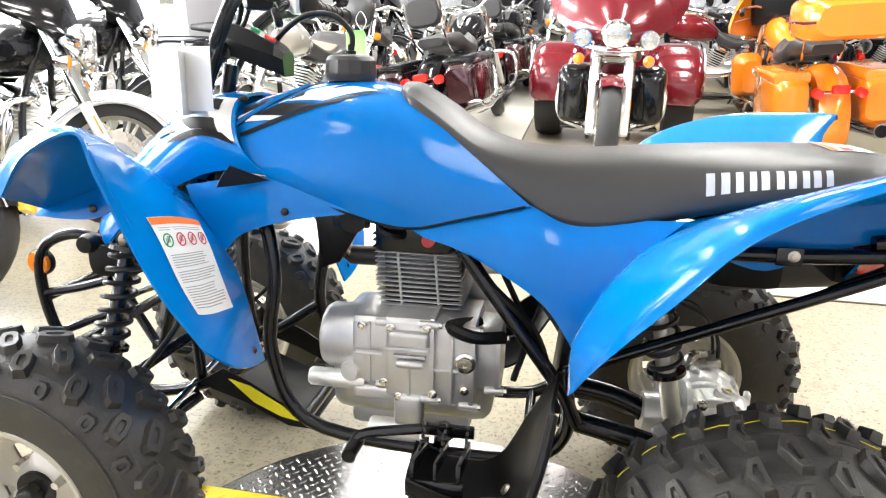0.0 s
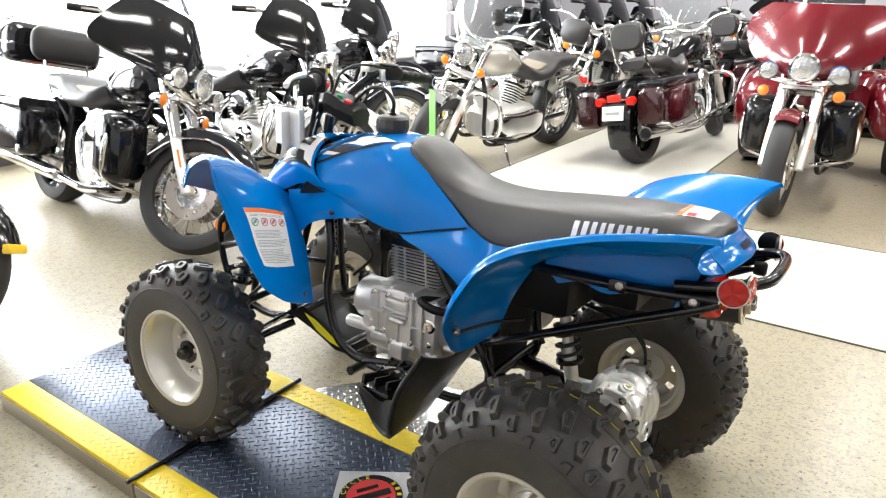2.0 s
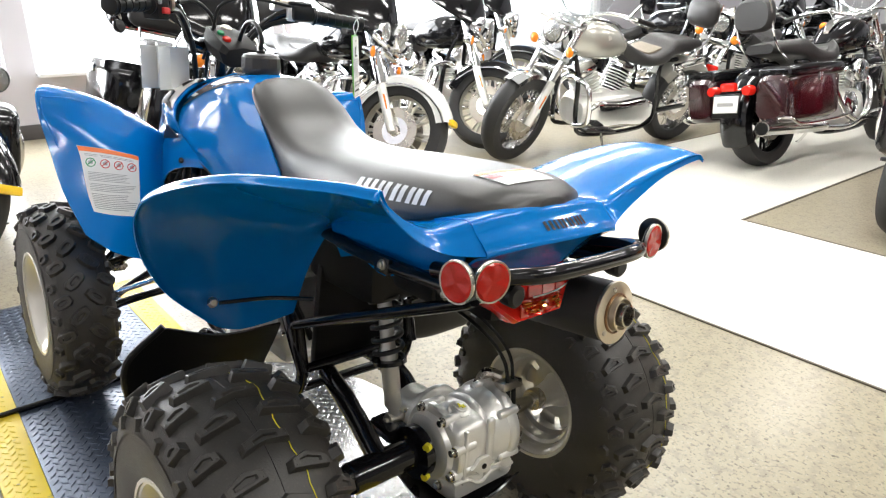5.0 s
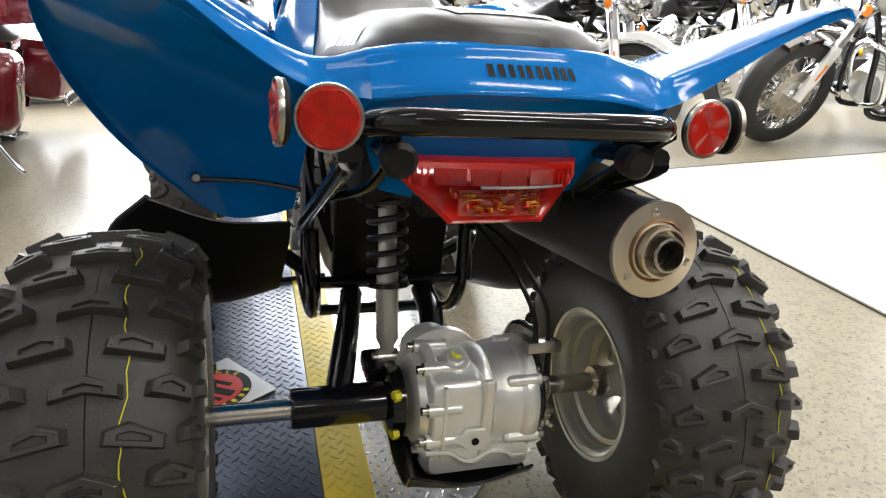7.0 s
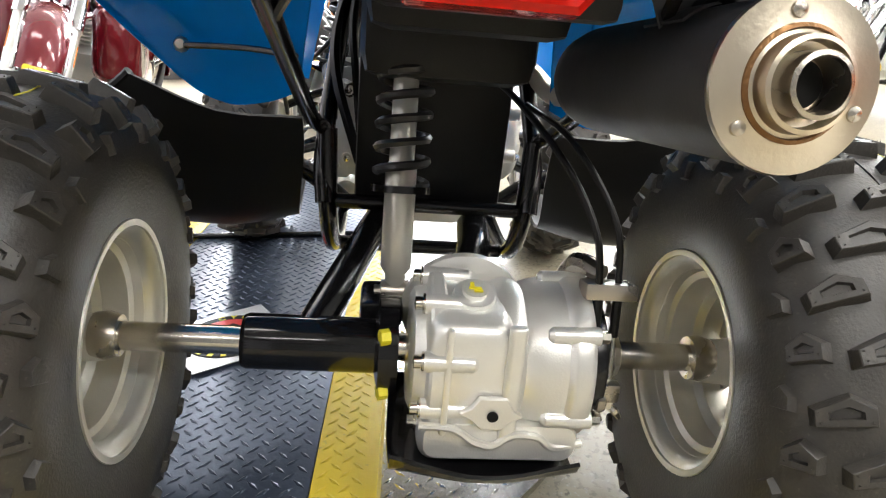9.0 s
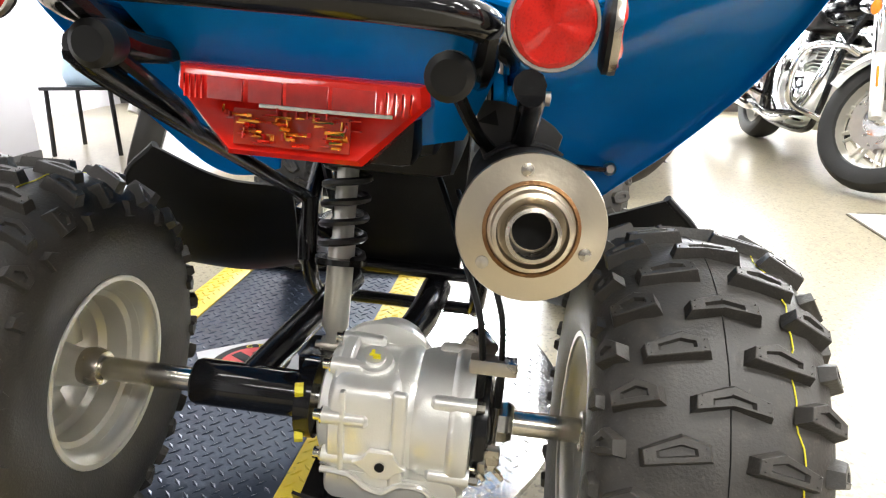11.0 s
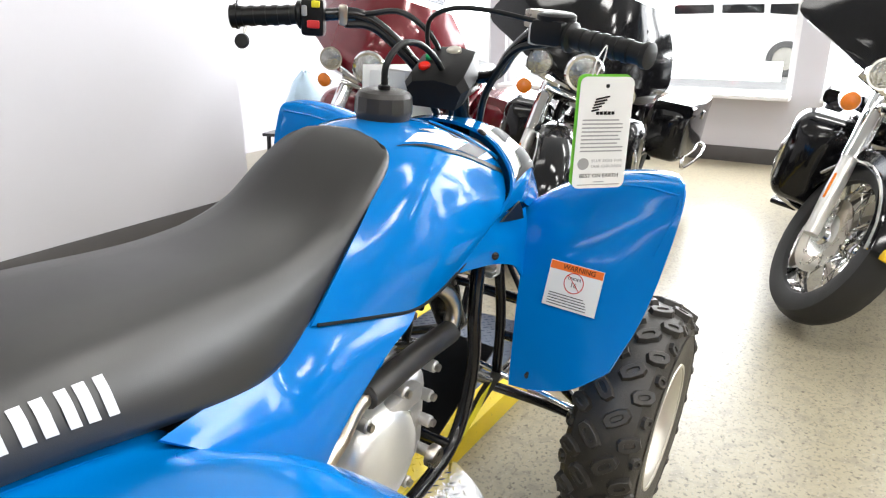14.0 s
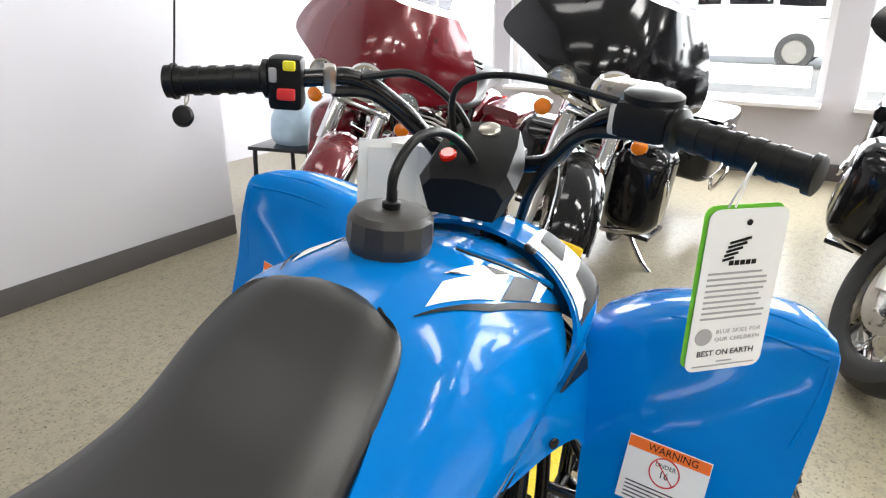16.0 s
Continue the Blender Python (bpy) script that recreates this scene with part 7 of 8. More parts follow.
def motorcycle(name, label, m, paint=BLACKG, style="bagger", front="batwing", wheels="cast", steer=26, group="parked motorcycles", bags=True, tour=False,
               backrest=False, guard=True, lowers=True, white=False, bagpaint=None, shield=SMOKE, seatmat=LEATHER, number=False, trike=False, plate_on=False, skirt=None, engine=CHROME):
    """A big twin; forward is x, the wheels stand at +-0.8."""
    bike = thing(name, label, "motorcycle" if not trike else "trike", m, group)
    # the turning front end: steering axis through the head
    head = V(0.46, 0, 0.92)
    ax = V(-0.50, 0, 0.866).normalized()
    tf = Matrix.Translation(head) @ Matrix.Rotation(radians(steer), 4, ax) @ Matrix.Translation(-head)
    bagpaint = bagpaint or paint

    def P(nm, bm, material, parent=None, tf=None, label=""):
        if tf is not None:
            bmesh.ops.transform(bm, matrix=tf, verts=bm.verts)
        return part(nm, bm, material, parent or bike, label)

    RF, RR = 0.325, 0.325
    bike_wheel(P, "front_wheel", 0.8, RF, 0.13, wheels, tf, white)
    for s in (-1, 1):
        leg = P("fork_leg", tube([(0.80, s * 0.105, 0.31), (0.735, s * 0.105, 0.43), (0.64, s * 0.105, 0.61)], [0.026, 0.030, 0.028], 3, 12), CAST, tf=tf, label="polished fork leg")
        P("fork_tube", tube([(0.66, s * 0.105, 0.58), (0.44, s * 0.105, 1.00)], 0.024 if front != "batwing" else 0.036, 1, 12), CHROME, parent=leg, tf=tf)
        P("fork_reflector", box((0.012, 0.012, 0.10), (0.722, s * 0.128, 0.478), 0.004, (0, -28, 0)), AMBER, parent=leg, tf=tf)
    long = (front == "batwing" or style == "bagger") and not trike
    fp = skirt or paint
    ff = P("front_fender", fender_arc(0.8, RF, RF + (0.035 if long else 0.022), 0.082 if long else 0.068, 20 if long else 62, 165 if long else 150, 0.085 if long else 0.04), fp, tf=tf)
    if long:
        for s in (-1, 1):
            P("fender_trim", tube([(0.8 + 0.33 * math.cos(radians(a)), s * 0.088, RF + 0.29 * math.sin(radians(a)) - 0.005) for a in (22, 40, 64, 90, 120, 150)], 0.007, 3, 6), CHROME, parent=ff, tf=tf)
        P("fender_tip", box((0.032, 0.11, 0.040), (1.138, 0, 0.447), 0.012, (0, -16, 0)), YELLOWR if not trike else AMBER, parent=ff, tf=tf)
    # head lamps
    hz, hx = (0.905, 0.635) if front == "batwing" else (0.93, 0.60)
    hl = P("head_lamp", lathe([(0, -0.10), (0.05, -0.09), (0.082, -0.03), (0.088, 0.03), (0.080, 0.04), (0, 0.03)], 28, (hx, 0, hz), "x"), CHROME if front != "naked_black" else BLACKG, tf=tf)
    P("lens", lathe([(0, 0.052), (0.04, 0.048), (0.076, 0.036), (0.076, 0.03), (0, 0.03)], 28, (hx, 0, hz), "x"), LENS, parent=hl, tf=tf)
    if front == "batwing":
        for s in (-1, 1):
            pl = P("passing_lamp", lathe([(0, -0.06), (0.035, -0.05), (0.056, -0.01), (0.058, 0.02), (0, 0.02)], 20, (0.635, s * 0.20, 0.875), "x"), CHROME, tf=tf)
            P("lens", lathe([(0, 0.032), (0.05, 0.02), (0, 0.018)], 20, (0.635, s * 0.20, 0.875), "x"), LENS, parent=pl, tf=tf)
        P("lamp_bar", tube([(0.58, -0.24, 0.84), (0.62, -0.12, 0.82), (0.63, 0, 0.815), (0.62, 0.12, 0.82), (0.58, 0.24, 0.84)], 0.018, 4, 8), CHROME, tf=tf)
        # wing-shaped fairing
        rows = []
        wide = ((0.86, 0.08, 0.60, 0.02), (0.90, 0.20, 0.62, 0.08), (0.95, 0.33, 0.615, 0.17), (1.03, 0.405, 0.585, 0.25), (1.11, 0.43, 0.545, 0.28), (1.19, 0.40, 0.50, 0.26), (1.26, 0.30, 0.455, 0.17))
        bat = ((0.84, 0.10, 0.62, 0.02), (0.880, 0.28, 0.62, 0.14), (0.915, 0.43, 0.60, 0.29), (0.965, 0.455, 0.59, 0.32), (1.05, 0.415, 0.565, 0.28), (1.15, 0.345, 0.52, 0.22), (1.24, 0.25, 0.47, 0.15))
        for z, w, x0, sweep in wide if trike else bat:
            rows.append([(x0 - sweep * abs(f) ** 1.8, w * f, z - 0.012 * abs(f) * (z < 1)) for f in (-1, -0.8, -0.5, -0.2, 0, 0.2, 0.5, 0.8, 1)])
        FN = grid(rows, 3, 3)
        sg = 1 if (at_net(FN, 0.5, 0.5, 0.01) - at_net(FN, 0.5, 0.5, 0)).x > 0 else -1
        fa = P("fairing", sheet(FN, 0.02), paint, tf=tf, label="wing-shaped painted fairing")
        P("inner_fairing", box((0.10, 0.46, 0.24), (0.42, 0, 1.05), 0.05), BLACKP, parent=fa, tf=tf)
        rows = [[(x - 0.10 * f * f, w * f, z) for f in (-1, -0.5, 0, 0.5, 1)] for x, w, z in ((0.452, 0.215, 1.275), (0.40, 0.20, 1.35), (0.345, 0.16, 1.42))]
        ws = P("windshield", sheet(grid(rows, 3, 4), 0.004), shield, parent=fa, tf=tf)
        ws.visible_shadow = False
        if trike:
            for v0, v1 in ((0.36, 0.485), (0.515, 0.64)):
                slot = [at_net(FN, u, v, sg * 0.004) for u, v in ((0.70, v0), (0.70, v1), (0.76, v1), (0.76, v0))]
                bm = bmesh.new()
                top = [bm.verts.new(p) for p in slot]
                low = [bm.verts.new(p - V(0.012, 0, 0)) for p in slot]
                bm.faces.new(top)
                for i in range(4):
                    bm.faces.new((top[i], top[(i + 1) % 4], low[(i + 1) % 4], low[i]))
                P("fairing_vent", bm, INK, parent=fa, tf=tf, label="black vent slot")
        if number:
            ring = [at_net(FN, 0.74 + 0.085 * math.sin(a), 0.60 + 0.075 * math.cos(a), sg * 0.005) for a in np.linspace(0, 2 * math.pi, 33)]
            P("ring_print", tube(ring, 0.011, seg=6, smooth=False), WHITEP, parent=fa, tf=tf, label="white painted ring emblem")
        else:
            P("fairing_stripe", tube([at_net(FN, 0.58, v, sg * 0.001) for v in np.linspace(0.06, 0.94, 13)], 0.004, 2, 6), SILVERP if paint is not BLACKG else CHROME, parent=fa, tf=tf)
    elif front == "shield":
        rows = [[(x - 0.12 * f * f, w * f, z) for f in (-1, -0.6, 0, 0.6, 1)] for x, w, z in ((0.61, 0.16, 0.99), (0.56, 0.24, 1.12), (0.48, 0.25, 1.30), (0.41, 0.17, 1.43))]
        ws = P("windshield", sheet(grid(rows, 4, 4), 0.004), SHIELD, tf=tf)
        ws.visible_shadow = False
        P("shield_brace", tube([(0.60, -0.16, 1.0), (0.625, 0, 1.0), (0.60, 0.16, 1.0)], 0.009, 4, 8), CHROME, tf=tf)
    for s in (-1, 1):
        si = P("turn_signal", lathe([(0, -0.05), (0.022, -0.045), (0.036, 0.0), (0.036, 0.02), (0, 0.02)], 16, (0.585, s * (0.215 if front == "batwing" else 0.155), 0.745 if front == "batwing" else 0.83), "x"), CHROME, tf=tf)
        P("lens", lathe([(0, 0.034), (0.028, 0.026), (0.034, 0.02), (0, 0.02)], 16, (0.585, s * (0.215 if front == "batwing" else 0.155), 0.745 if front == "batwing" else 0.83), "x"), AMBER, parent=si, tf=tf)
    hb = P("handlebar", tube([(0.10, -0.42, 1.06), (0.24, -0.36, 1.09), (0.36, -0.20, 1.09), (0.43, -0.07, 1.03), (0.43, 0.07, 1.03), (0.36, 0.20, 1.09), (0.24, 0.36, 1.09), (0.10, 0.42, 1.06)], 0.0125, 4, 10), CHROME, tf=tf)
    for s in (-1, 1):
        P("grip", tube([(0.23, s * 0.365, 1.09), (0.10, s * 0.425, 1.06)], 0.019, 1, 12), HOSE, parent=hb, tf=tf)
        P("lever", tube([(0.29, s * 0.30, 1.09), (0.30, s * 0.38, 1.085), (0.20, s * 0.45, 1.06)], 0.007, 3, 6), CHROME, parent=hb, tf=tf)
        if front != "batwing":
            P("mirror_stem", tube([(0.27, s * 0.33, 1.10), (0.28, s * 0.38, 1.19), (0.27, s * 0.41, 1.22)], 0.006, 3, 6), CHROME, parent=hb, tf=tf)
            P("mirror", lathe([(0, -0.008), (0.04, -0.008), (0.055, 0), (0.05, 0.02), (0, 0.026)], 18, (0.26, s * 0.415, 1.225), "x"), BLACKG, parent=hb, tf=tf)
    P("yoke", box((0.10, 0.26, 0.05), (0.47, 0, 0.985), 0.015, (0, -30, 0)), CHROME, tf=tf)
    P("yoke", box((0.10, 0.26, 0.05), (0.575, 0, 0.77), 0.015, (0, -30, 0)), CHROME, tf=tf)
    # tank, seat, rear
    tk = P("fuel_tank", loft_box([(0.46, -0.03, 0.03, 0.84, 0.90, 0.03), (0.42, -0.09, 0.09, 0.77, 0.95, 0.07), (0.30, -0.145, 0.145, 0.73, 0.985, 0.11), (0.12, -0.15, 0.15, 0.72, 0.965, 0.11), (-0.02, -0.115, 0.115, 0.73, 0.89, 0.08), (-0.10, -0.06, 0.06, 0.75, 0.82, 0.03)]), paint)
    P("tank_console", loft_box([(0.34, -0.02, 0.02, 0.965, 0.985, 0.01), (0.25, -0.04, 0.04, 0.97, 1.005, 0.015), (0.05, -0.035, 0.035, 0.94, 0.97, 0.012), (-0.03, -0.02, 0.02, 0.88, 0.905, 0.01)]), CHROME, parent=tk)
    st = P("seat", loft_box([(-0.04, -0.06, 0.06, 0.75, 0.86, 0.03), (-0.12, -0.15, 0.15, 0.69, 0.80, 0.04), (-0.25, -0.19, 0.19, 0.67, 0.755, 0.04), (-0.42, -0.18, 0.18, 0.68, 0.79, 0.04), (-0.52, -0.16, 0.16, 0.73, 0.85, 0.04), (-0.70, -0.15, 0.15, 0.75, 0.845, 0.04), (-0.86, -0.10, 0.10, 0.77, 0.83, 0.03)]), LEATHER)
    P("seat_inset", loft_box([(-0.15, -0.09, 0.09, 0.77, 0.795, 0.01), (-0.25, -0.13, 0.13, 0.745, 0.768, 0.01), (-0.40, -0.11, 0.11, 0.76, 0.796, 0.01)]), seatmat, parent=st)
    if backrest or tour:
        dx, wd = (0.10, 1.5) if tour and not trike else (0.0, 1.0)
        br = P("backrest", loft_box([(x + dx, a * wd, b * wd, lo, hi, r) for x, a, b, lo, hi, r in ((-0.86, -0.08, 0.08, 0.95, 1.07, 0.05), (-0.89, -0.135, 0.135, 0.92, 1.12, 0.07), (-0.93, -0.14, 0.14, 0.91, 1.13, 0.08), (-0.96, -0.12, 0.12, 0.93, 1.11, 0.07))]), LEATHER)
        for s in (-1, 1):
            P("backrest_rail", tube([(-0.72, s * 0.12, 0.72), (-0.88 + dx, s * 0.13, 0.84), (-0.95 + dx, s * 0.13, 1.10)], 0.008, 3, 8), CHROME, parent=br)
    if tour:
        tp = P("top_case", loft_box([(-0.93, -0.26, 0.26, 0.90, 1.10, 0.06), (-1.00, -0.30, 0.30, 0.88, 1.14, 0.08), (-1.25, -0.29, 0.29, 0.88, 1.13, 0.09), (-1.34, -0.22, 0.22, 0.91, 1.09, 0.08)]), bagpaint)
        P("case_band", box((0.40, 0.612, 0.018), (-1.13, 0, 0.995), 0.006), REDP if bagpaint is ORANGEP else CHROME, parent=tp)
        P("case_rail", tube([(-0.98, -0.26, 1.155), (-1.27, -0.25, 1.155), (-1.30, 0, 1.155), (-1.27, 0.25, 1.155), (-0.98, 0.26, 1.155)], 0.008, 4, 8), CHROME, parent=tp)
    if trike:
        for s in (-1, 1):
            w = P("rear_wheel", lathe([(0.20, -0.09), (0.21, -0.10), (0.19, -0.05), (0.19, 0.10), (0.06, 0.09), (0.06, 0.04), (0.17, 0.02)], 32, (-0.85, s * 0.52, 0.31), closed=True), CASTW)
            P("tyre", lathe([(0.20, -0.10), (0.25, -0.115), (0.295, -0.105), (0.31, -0.07), (0.31, 0.07), (0.295, 0.105), (0.25, 0.115), (0.20, 0.10)], 40, (-0.85, s * 0.52, 0.31), closed=True), TYREB, parent=w)
            bw = loft_box([(-0.44, 0.38, 0.62, 0.34, 0.50, 0.06), (-0.50, 0.30, 0.67, 0.32, 0.64, 0.10), (-0.68, 0.24, 0.69, 0.36, 0.76, 0.14), (-0.95, 0.24, 0.69, 0.38, 0.77, 0.14), (-1.15, 0.26, 0.67, 0.36, 0.68, 0.12), (-1.24, 0.34, 0.60, 0.40, 0.56, 0.06)])
            if s < 0:
                bmesh.ops.scale(bw, vec=(1, -1, 1), verts=bw.verts)
            fd = P("rear_fender", bw, paint, label="broad red rear fender")
            P("fender_stripe", tube([(-0.452, s * 0.47, 0.42), (-0.487, s * 0.64, 0.50), (-0.55, s * 0.665, 0.64), (-0.70, s * 0.66, 0.745)], 0.008, 4, 6), SILVERP, parent=fd)
        P("trunk", loft_box([(-0.55, -0.25, 0.25, 0.42, 0.70, 0.06), (-0.80, -0.27, 0.27, 0.40, 0.78, 0.08), (-1.20, -0.27, 0.27, 0.42, 0.74, 0.08)]), paint)
        P("rear_axle", tube([(-0.85, -0.5, 0.31), (-0.85, 0.5, 0.31)], 0.04, 1, 12), BLACKM)
    else:
        bike_wheel(P, "rear_wheel", -0.8, RR, 0.16, wheels, None, white)
        rf = P("rear_fender", fender_arc(-0.8, RR, RR + 0.055, 0.10, 40, 205, 0.10), paint)
        tl = P("tail_lamp", box((0.05, 0.11, 0.06), (-1.19, 0, 0.57), 0.02), REDL)
        for s in (-1, 1):
            si = P("rear_signal", lathe([(0, -0.02), (0.034, -0.02), (0.036, 0.0), (0.030, 0.04), (0, 0.045)], 16, (-1.16, s * 0.13, 0.545), (-1, 0, 0)), REDL)
            P("signal_stem", tube([(-1.12, 0, 0.545), (-1.12, s * 0.12, 0.545)], 0.010, 1, 8), CHROME, parent=si)
        if plate_on:
            pl = P("licence_plate", box((0.008, 0.18, 0.11), (-1.225, 0, 0.46), 0.003, (0, 8, 0)), WHITE)
            P("plate_bar", box((0.003, 0.12, 0.022), (-1.2305, 0, 0.46), 0, (0, 8, 0)), GREYINK, parent=pl)
            P("plate_holder", box((0.012, 0.20, 0.16), (-1.216, 0, 0.45), 0.004, (0, 8, 0)), BLACKM, parent=pl)
        if bags:
            for s in (-1, 1):
                bg = loft_box([(-0.47, 0.17, 0.30, 0.40, 0.58, 0.05), (-0.53, 0.165, 0.37, 0.335, 0.645, 0.05), (-0.80, 0.165, 0.395, 0.32, 0.655, 0.055), (-1.08, 0.165, 0.385, 0.325, 0.645, 0.055), (-1.15, 0.175, 0.34, 0.36, 0.60, 0.05)])
                ld = loft_box([(-0.50, 0.165, 0.37, 0.615, 0.665, 0.03), (-0.55, 0.16, 0.395, 0.60, 0.685, 0.03), (-1.06, 0.16, 0.392, 0.60, 0.685, 0.03), (-1.12, 0.165, 0.36, 0.615, 0.66, 0.03)])
                for b in (bg, ld):
                    if s < 0:
                        bmesh.ops.scale(b, vec=(1, -1, 1), verts=b.verts)
                sb = P("saddlebag", bg, bagpaint)
                P("bag_lid", ld, paint, parent=sb)
                P("bag_latch", box((0.03, 0.012, 0.05), (-0.80, s * 0.398, 0.60), 0.004), CHROME, parent=sb)
                P("bag_rail", tube([(-0.46, s * 0.40, 0.40), (-0.48, s * 0.415, 0.33), (-1.0, s * 0.415, 0.315), (-1.13, s * 0.40, 0.36), (-1.13, s * 0.30, 0.36)], 0.010, 4, 8), CHROME, parent=sb)
        else:
            for s in (-1, 1):
                P("shock_absorber", helix((-0.74, s * 0.15, 0.36), (-0.60, s * 0.15, 0.66), 0.028, 0.006, 9, 5), CHROME)
                P("fender_strut", box((0.34, 0.02, 0.05), (-0.74, s * 0.118, 0.66), 0.008, (0, 8, 0)), CHROME)
    # engine
    en = P("engine", loft_box([(0.30, -0.13, 0.13, 0.25, 0.42, 0.06), (0.22, -0.15, 0.15, 0.20, 0.47, 0.07), (0.0, -0.15, 0.15, 0.18, 0.48, 0.07), (-0.26, -0.14, 0.14, 0.20, 0.47, 0.06), (-0.34, -0.11, 0.11, 0.26, 0.42, 0.05)]), engine if engine is not CHROME else CAST, label="air-cooled twin-cylinder engine")
    for x, t in ((0.17, 24), (-0.06, -22)):
        mm = pose(x, 0, 0.44, 0, t, 0)
        for k in range(8):
            b = box((0.165, 0.165, 0.008), (0, 0, 0.02 + 0.022 * k), 0.002, seg=1)
            bmesh.ops.transform(b, matrix=mm, verts=b.verts)
            P("cylinder_fin", b, CAST, parent=en)
        b = box((0.11, 0.11, 0.20), (0, 0, 0.10), 0.02)
        bmesh.ops.transform(b, matrix=mm, verts=b.verts)
        P("cylinder", b, BLACKM, parent=en)
        b = box((0.15, 0.17, 0.06), (0, 0, 0.225), 0.025)
        bmesh.ops.transform(b, matrix=mm, verts=b.verts)
        P("rocker_cover", b, CHROME, parent=en)
        for dx in (-0.02, 0.025):
            b = tube([(dx, -0.10, -0.02), (dx * 1.3, -0.095, 0.20)], 0.010, 1, 8)
            bmesh.ops.transform(b, matrix=mm, verts=b.verts)
            P("pushrod_tube", b, CHROME, parent=en)
    P("air_cleaner", lathe([(0, 0.235), (0.07, 0.232), (0.085, 0.215), (0.088, 0.17), (0.06, 0.12), (0, 0.12)], 28, (0.08, 0, 0.60), (0, -1, 0)), CHROME, parent=en)
    P("cam_cover", lathe([(0, 0.185), (0.06, 0.182), (0.092, 0.165), (0.10, 0.13), (0, 0.13)], 28, (0.06, 0, 0.36), (0, -1, 0)), CHROME, parent=en)
    P("primary_cover", loft_box([(0.27, 0.13, 0.19, 0.27, 0.41, 0.05), (0.20, 0.13, 0.20, 0.235, 0.445, 0.08), (-0.05, 0.13, 0.20, 0.24, 0.43, 0.08), (-0.25, 0.13, 0.20, 0.225, 0.445, 0.08), (-0.36, 0.13, 0.185, 0.27, 0.40, 0.05)]), CHROME, parent=en)
    # exhaust on the right, bars, boards, stand
    ex = P("exhaust_pipe", tube([(0.26, -0.09, 0.60), (0.33, -0.15, 0.50), (0.24, -0.185, 0.30), (0.0, -0.19, 0.215), (-0.30, -0.19, 0.225), (-0.42, -0.20, 0.245)], 0.024, 4, 10), CHROME)
    P("silencer", tube([(-0.38, -0.21, 0.24), (-0.45, -0.215, 0.25), (-0.80, -0.235, 0.275), (-1.22, -0.26, 0.30)], [0.028, 0.043, 0.047, 0.050], 3, 16), CHROME, parent=ex)
    P("outlet", lathe([(0, 0), (0.040, 0), (0.040, 0.004), (0, 0.004)], 18, (-1.222, -0.26, 0.3), (-1, -0.05, 0.06)), INK, parent=ex)
    P("exhaust_pipe", tube([(-0.14, -0.10, 0.62), (-0.20, -0.16, 0.52), (-0.10, -0.19, 0.33), (0.04, -0.195, 0.25)], 0.024, 4, 10), CHROME, parent=ex)
    for s in (-1, 1):
        P("frame_tube", tube([(0.46, s * 0.02, 0.92), (0.38, s * 0.10, 0.62), (0.36, s * 0.13, 0.30), (0.25, s * 0.14, 0.19), (-0.30, s * 0.14, 0.19), (-0.45, s * 0.13, 0.30), (-0.42, s * 0.12, 0.66), (-0.60, s * 0.11, 0.70)], 0.017, 4, 8), BLACKM)
        P("footboard", box((0.30, 0.11, 0.022), (0.27, s * 0.265, 0.27), 0.008, (0, -6, 0)), BLACKM)
        P("footboard_arm", tube([(0.22, s * 0.12, 0.24), (0.25, s * 0.26, 0.255)], 0.014, 1, 8), CHROME)
        if guard:
            P("crash_bar", tube([(0.42, s * 0.05, 0.60), (0.46, s * 0.16, 0.63), (0.47, s * 0.31, 0.60), (0.46, s * 0.345, 0.48), (0.43, s * 0.31, 0.34), (0.40, s * 0.16, 0.28), (0.36, s * 0.10, 0.26)], 0.0165, 4, 10), CHROME)
        if lowers:
            b = loft_box([(0.53, 0.20, 0.30, 0.36, 0.62, 0.04), (0.48, 0.12, 0.34, 0.33, 0.68, 0.06), (0.36, 0.12, 0.35, 0.34, 0.70, 0.07), (0.28, 0.14, 0.28, 0.38, 0.64, 0.05)])
            if s < 0:
                bmesh.ops.scale(b, vec=(1, -1, 1), verts=b.verts)
            P("leg_fairing", b, BLACKG if trike else paint)
    P("rear_arm", tube([(-0.36, 0.12, 0.30), (-0.8, 0.12, 0.325)], 0.02, 1, 8), BLACKM)
    P("rear_arm", tube([(-0.36, -0.12, 0.30), (-0.8, -0.12, 0.325)], 0.02, 1, 8), BLACKM)
    if not trike:
        P("side_stand", tube([(0.10, 0.15, 0.20), (0.16, 0.27, 0.08), (0.20, 0.33, 0.050)], 0.011, 3, 8), CHROME)
    return bike


def parked(fx, fy, heading, lean=7):
    """The pose of a bike whose front tyre stands at fx, fy."""
    a = radians(heading)
    return pose(fx - 0.8 * math.cos(a), fy - 0.8 * math.sin(a), 0, -lean, 0, heading)


B1 = motorcycle("motorcycle", "black touring motorcycle with chrome forks on its side stand", parked(-2.03, 0.56, -4, 13), wheels="spoke", tour=True, backrest=True, seatmat=TAN, steer=30)
B2 = motorcycle("motorcycle", "black touring motorcycle with wing fairing and twin passing lamps", parked(-2.02, -0.66, 2, 9), wheels="black", steer=30)
BR = motorcycle("motorcycle", "dark red touring motorcycle with a white ring emblem on its fairing", parked(-1.86, -1.74, 4, 11), paint=REDP, number=True, steer=24)
BW = motorcycle("motorcycle", "black touring motorcycle with white front fender and wing fairing", parked(-2.02, 1.70, 2), paint=BLACKG, skirt=WHITEP, front="batwing", wheels="cast", steer=32, lowers=False, backrest=True)
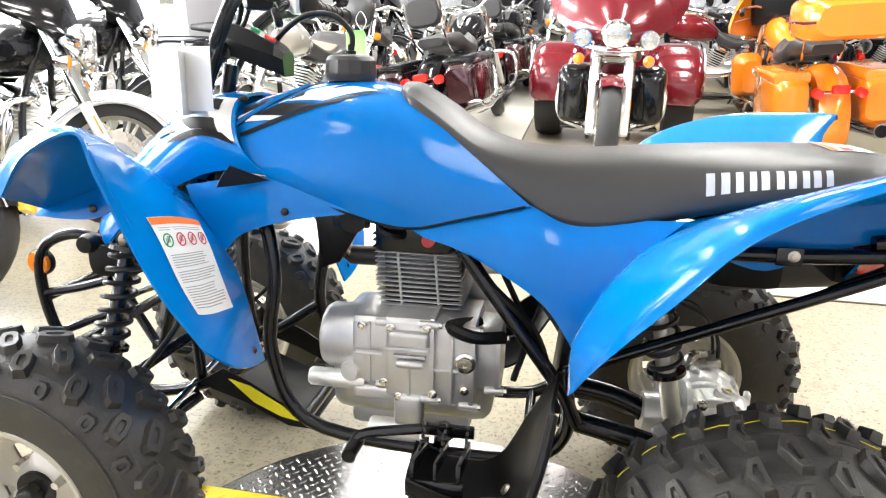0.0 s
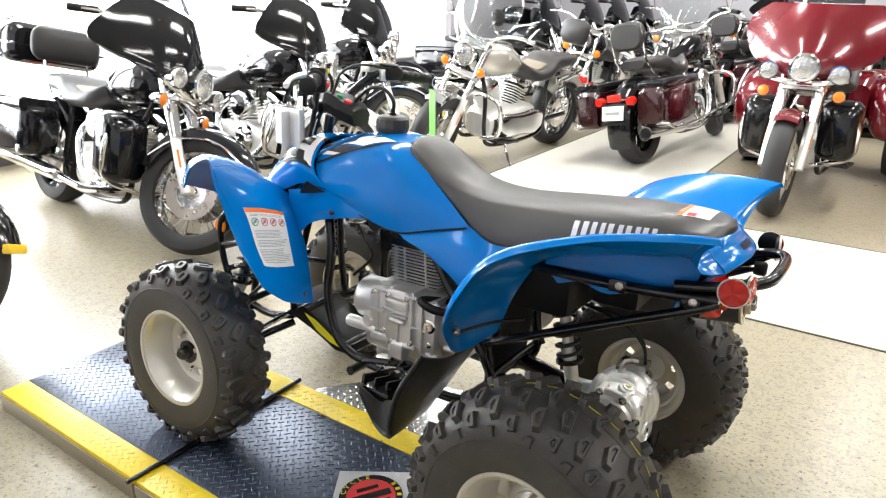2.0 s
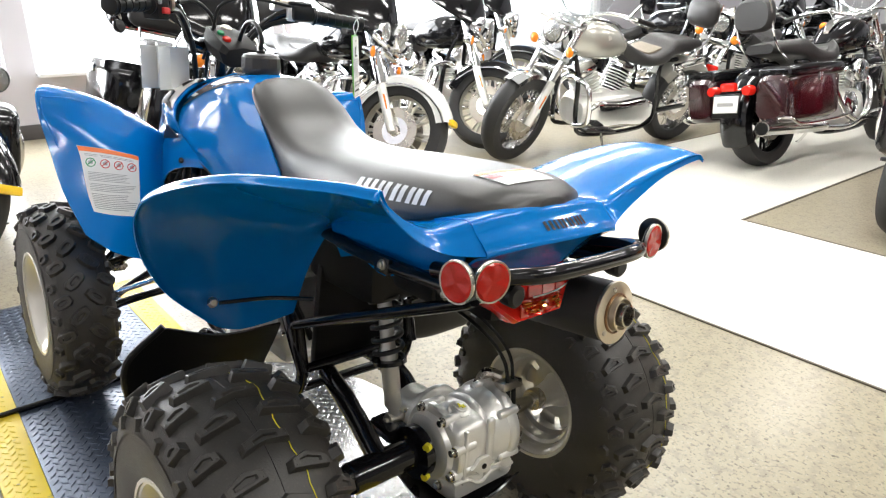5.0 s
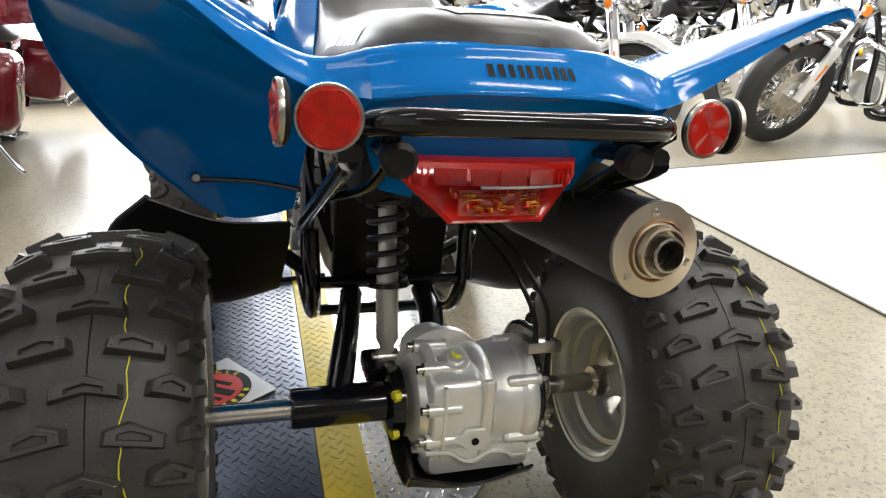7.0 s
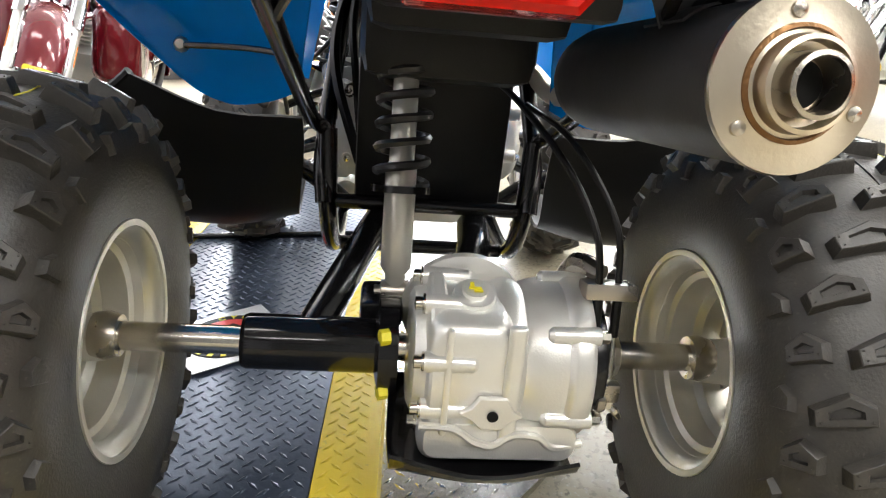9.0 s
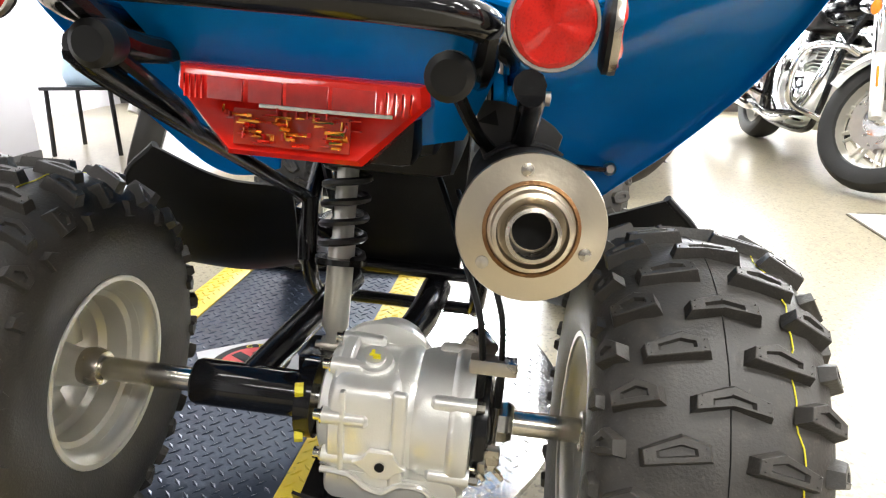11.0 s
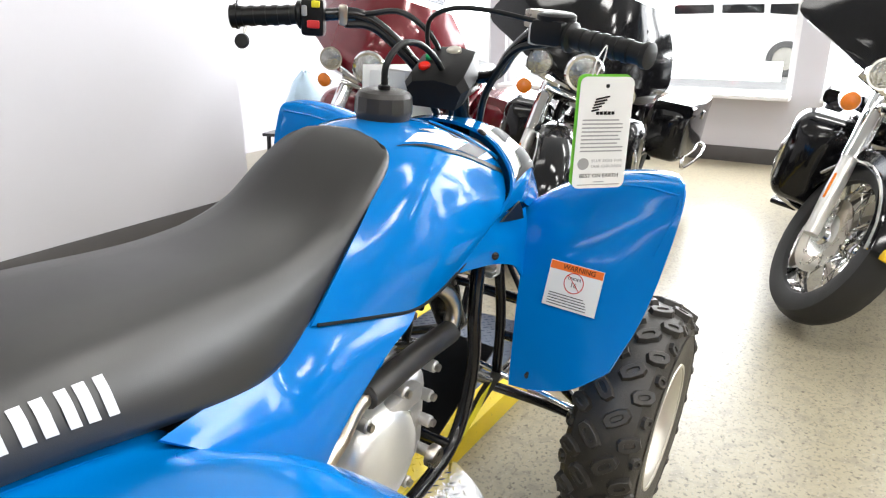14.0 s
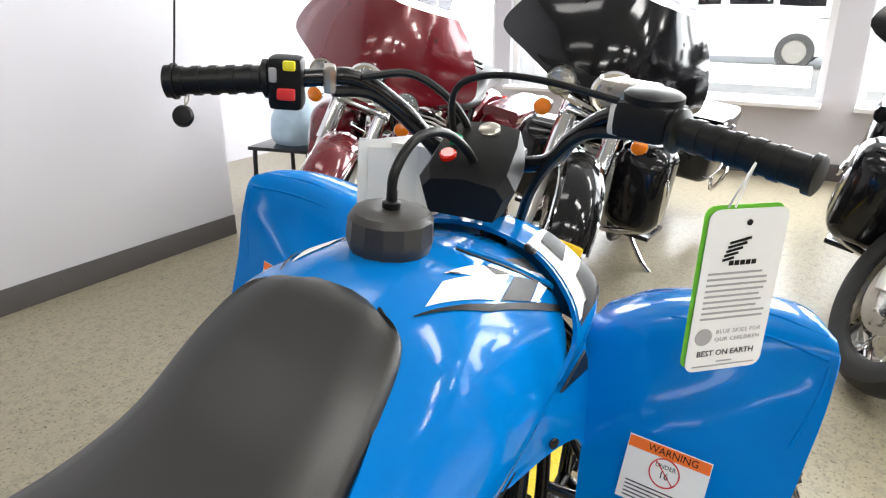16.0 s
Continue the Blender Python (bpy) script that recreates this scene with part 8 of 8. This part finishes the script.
B4 = motorcycle("motorcycle", "black touring motorcycle with cast wheels and wing fairing", parked(-2.42, 2.85, 4), paint=BLACKG, front="batwing", wheels="cast", steer=34, lowers=False)
B5 = motorcycle("motorcycle", "silver cruiser motorcycle with windshield and backrest", parked(-2.02, 2.74, -98, 9), paint=SILVP, skirt=CHROME, front="shield", wheels="spoke", steer=16, bags=False, lowers=False, backrest=True, style="cruiser", seatmat=TAN)
B6 = motorcycle("motorcycle", "black and burgundy motorcycle with saddlebags seen from behind", parked(-0.62, 5.62, 84, 9), paint=BLACKG, front="naked", wheels="black", bagpaint=BURG, steer=15, lowers=False, backrest=True, plate_on=True, style="bagger")
B7 = motorcycle("motorcycle", "black custom motorcycle with spoked front wheel", parked(-1.90, 4.72, -82, 9), paint=BLACKG, front="naked_black", wheels="black", bags=False, lowers=False, guard=False, steer=12, style="cruiser")
TR = motorcycle("trike", "dark red three-wheeled touring trike with chrome guards", parked(0.40, 3.12, -93, 0), paint=REDP, wheels="cast", steer=3, trike=True, tour=True, group="parked trikes")
OR = motorcycle("motorcycle", "orange touring motorcycle with top case and saddlebags", parked(1.86, 5.62, 91, 4), paint=ORANGEP, wheels="cast", steer=10, tour=True)
R9 = motorcycle("motorcycle", "bright red motorcycle with black seat", parked(0.62, 6.35, 186, 7), paint=REDP, front="naked", wheels="black", bags=True, lowers=False, steer=20, style="cruiser")
# low dark table in the recess with a pale blue bag on it
table = thing("side_table", "low black metal side table in the recess", "table", pose(-2.62, -2.52, 0, 0, 0, 12))
part("tabletop", box((0.46, 0.42, 0.022), (0, 0, 0.395), 0.006), BLACKM, table)
for sx, sy in ((-1, -1), (-1, 1), (1, -1), (1, 1)):
    part("leg", tube([(sx * 0.20, sy * 0.18, 0.386), (sx * 0.212, sy * 0.192, 0.0)], 0.014, 1, 8), BLACKM, table)
bag = thing("plastic_bag", "crumpled pale blue plastic bag standing on the side table", "bag", pose(-2.62, -2.52, 0.4065, 0, 0, 12))
rb = random.Random(21)
rows = []
for z, a, b in ((0.0, 0.15, 0.13), (0.05, 0.17, 0.15), (0.14, 0.165, 0.14), (0.22, 0.14, 0.12), (0.29, 0.10, 0.08), (0.345, 0.05, 0.045), (0.375, 0.015, 0.015)):
    ring = [(a * math.cos(w) * rb.uniform(0.86, 1.1), b * math.sin(w) * rb.uniform(0.86, 1.1), z + (rb.uniform(-0.012, 0.012) if z else 0)) for w in np.linspace(0, 2 * math.pi, 17)[:-1]]
    rows.append(ring + ring[:1])
part("bag_body", sheet(grid(rows, 3, 2), 0.0015), BAGBLUE, bag)
part("contents", loft_box([(-0.09, -0.08, 0.08, 0.004, 0.20, 0.02), (0.09, -0.08, 0.08, 0.004, 0.24, 0.02)]), WHITE, bag, "white packet inside the bag")
# further rows
for ob, fx, fy, hd in ((B4, -2.35, 5.95, 5), (BW, -2.3, 7.1, 3), (B1, -2.4, 8.25, 2), (B2, -2.4, 9.3, 3), (B5, -1.55, 6.3, -95), (B7, -1.0, 7.6, -88), (B4, -3.4, 4.15, 8),
                       (B6, -0.55, 8.1, 85), (B7, 0.5, 8.3, -80), (B5, 1.4, 8.4, -95), (B1, 2.9, 8.8, -85), (B4, 3.5, 6.6, 95), (B2, 3.3, 5.6, 92), (B7, 1.2, 7.3, 185), (B5, -0.2, 7.0, -84), (B4, -0.9, 9.1, -92), (B1, 2.6, 7.6, 178), (B5, 4.2, 5.9, 200), (B7, 4.7, 9.0, 170), (BW, 2.2, 9.3, 185), (R9, 4.9, 7.9, 185)):
    copy_thing(ob, parked(fx, fy, hd, 7))
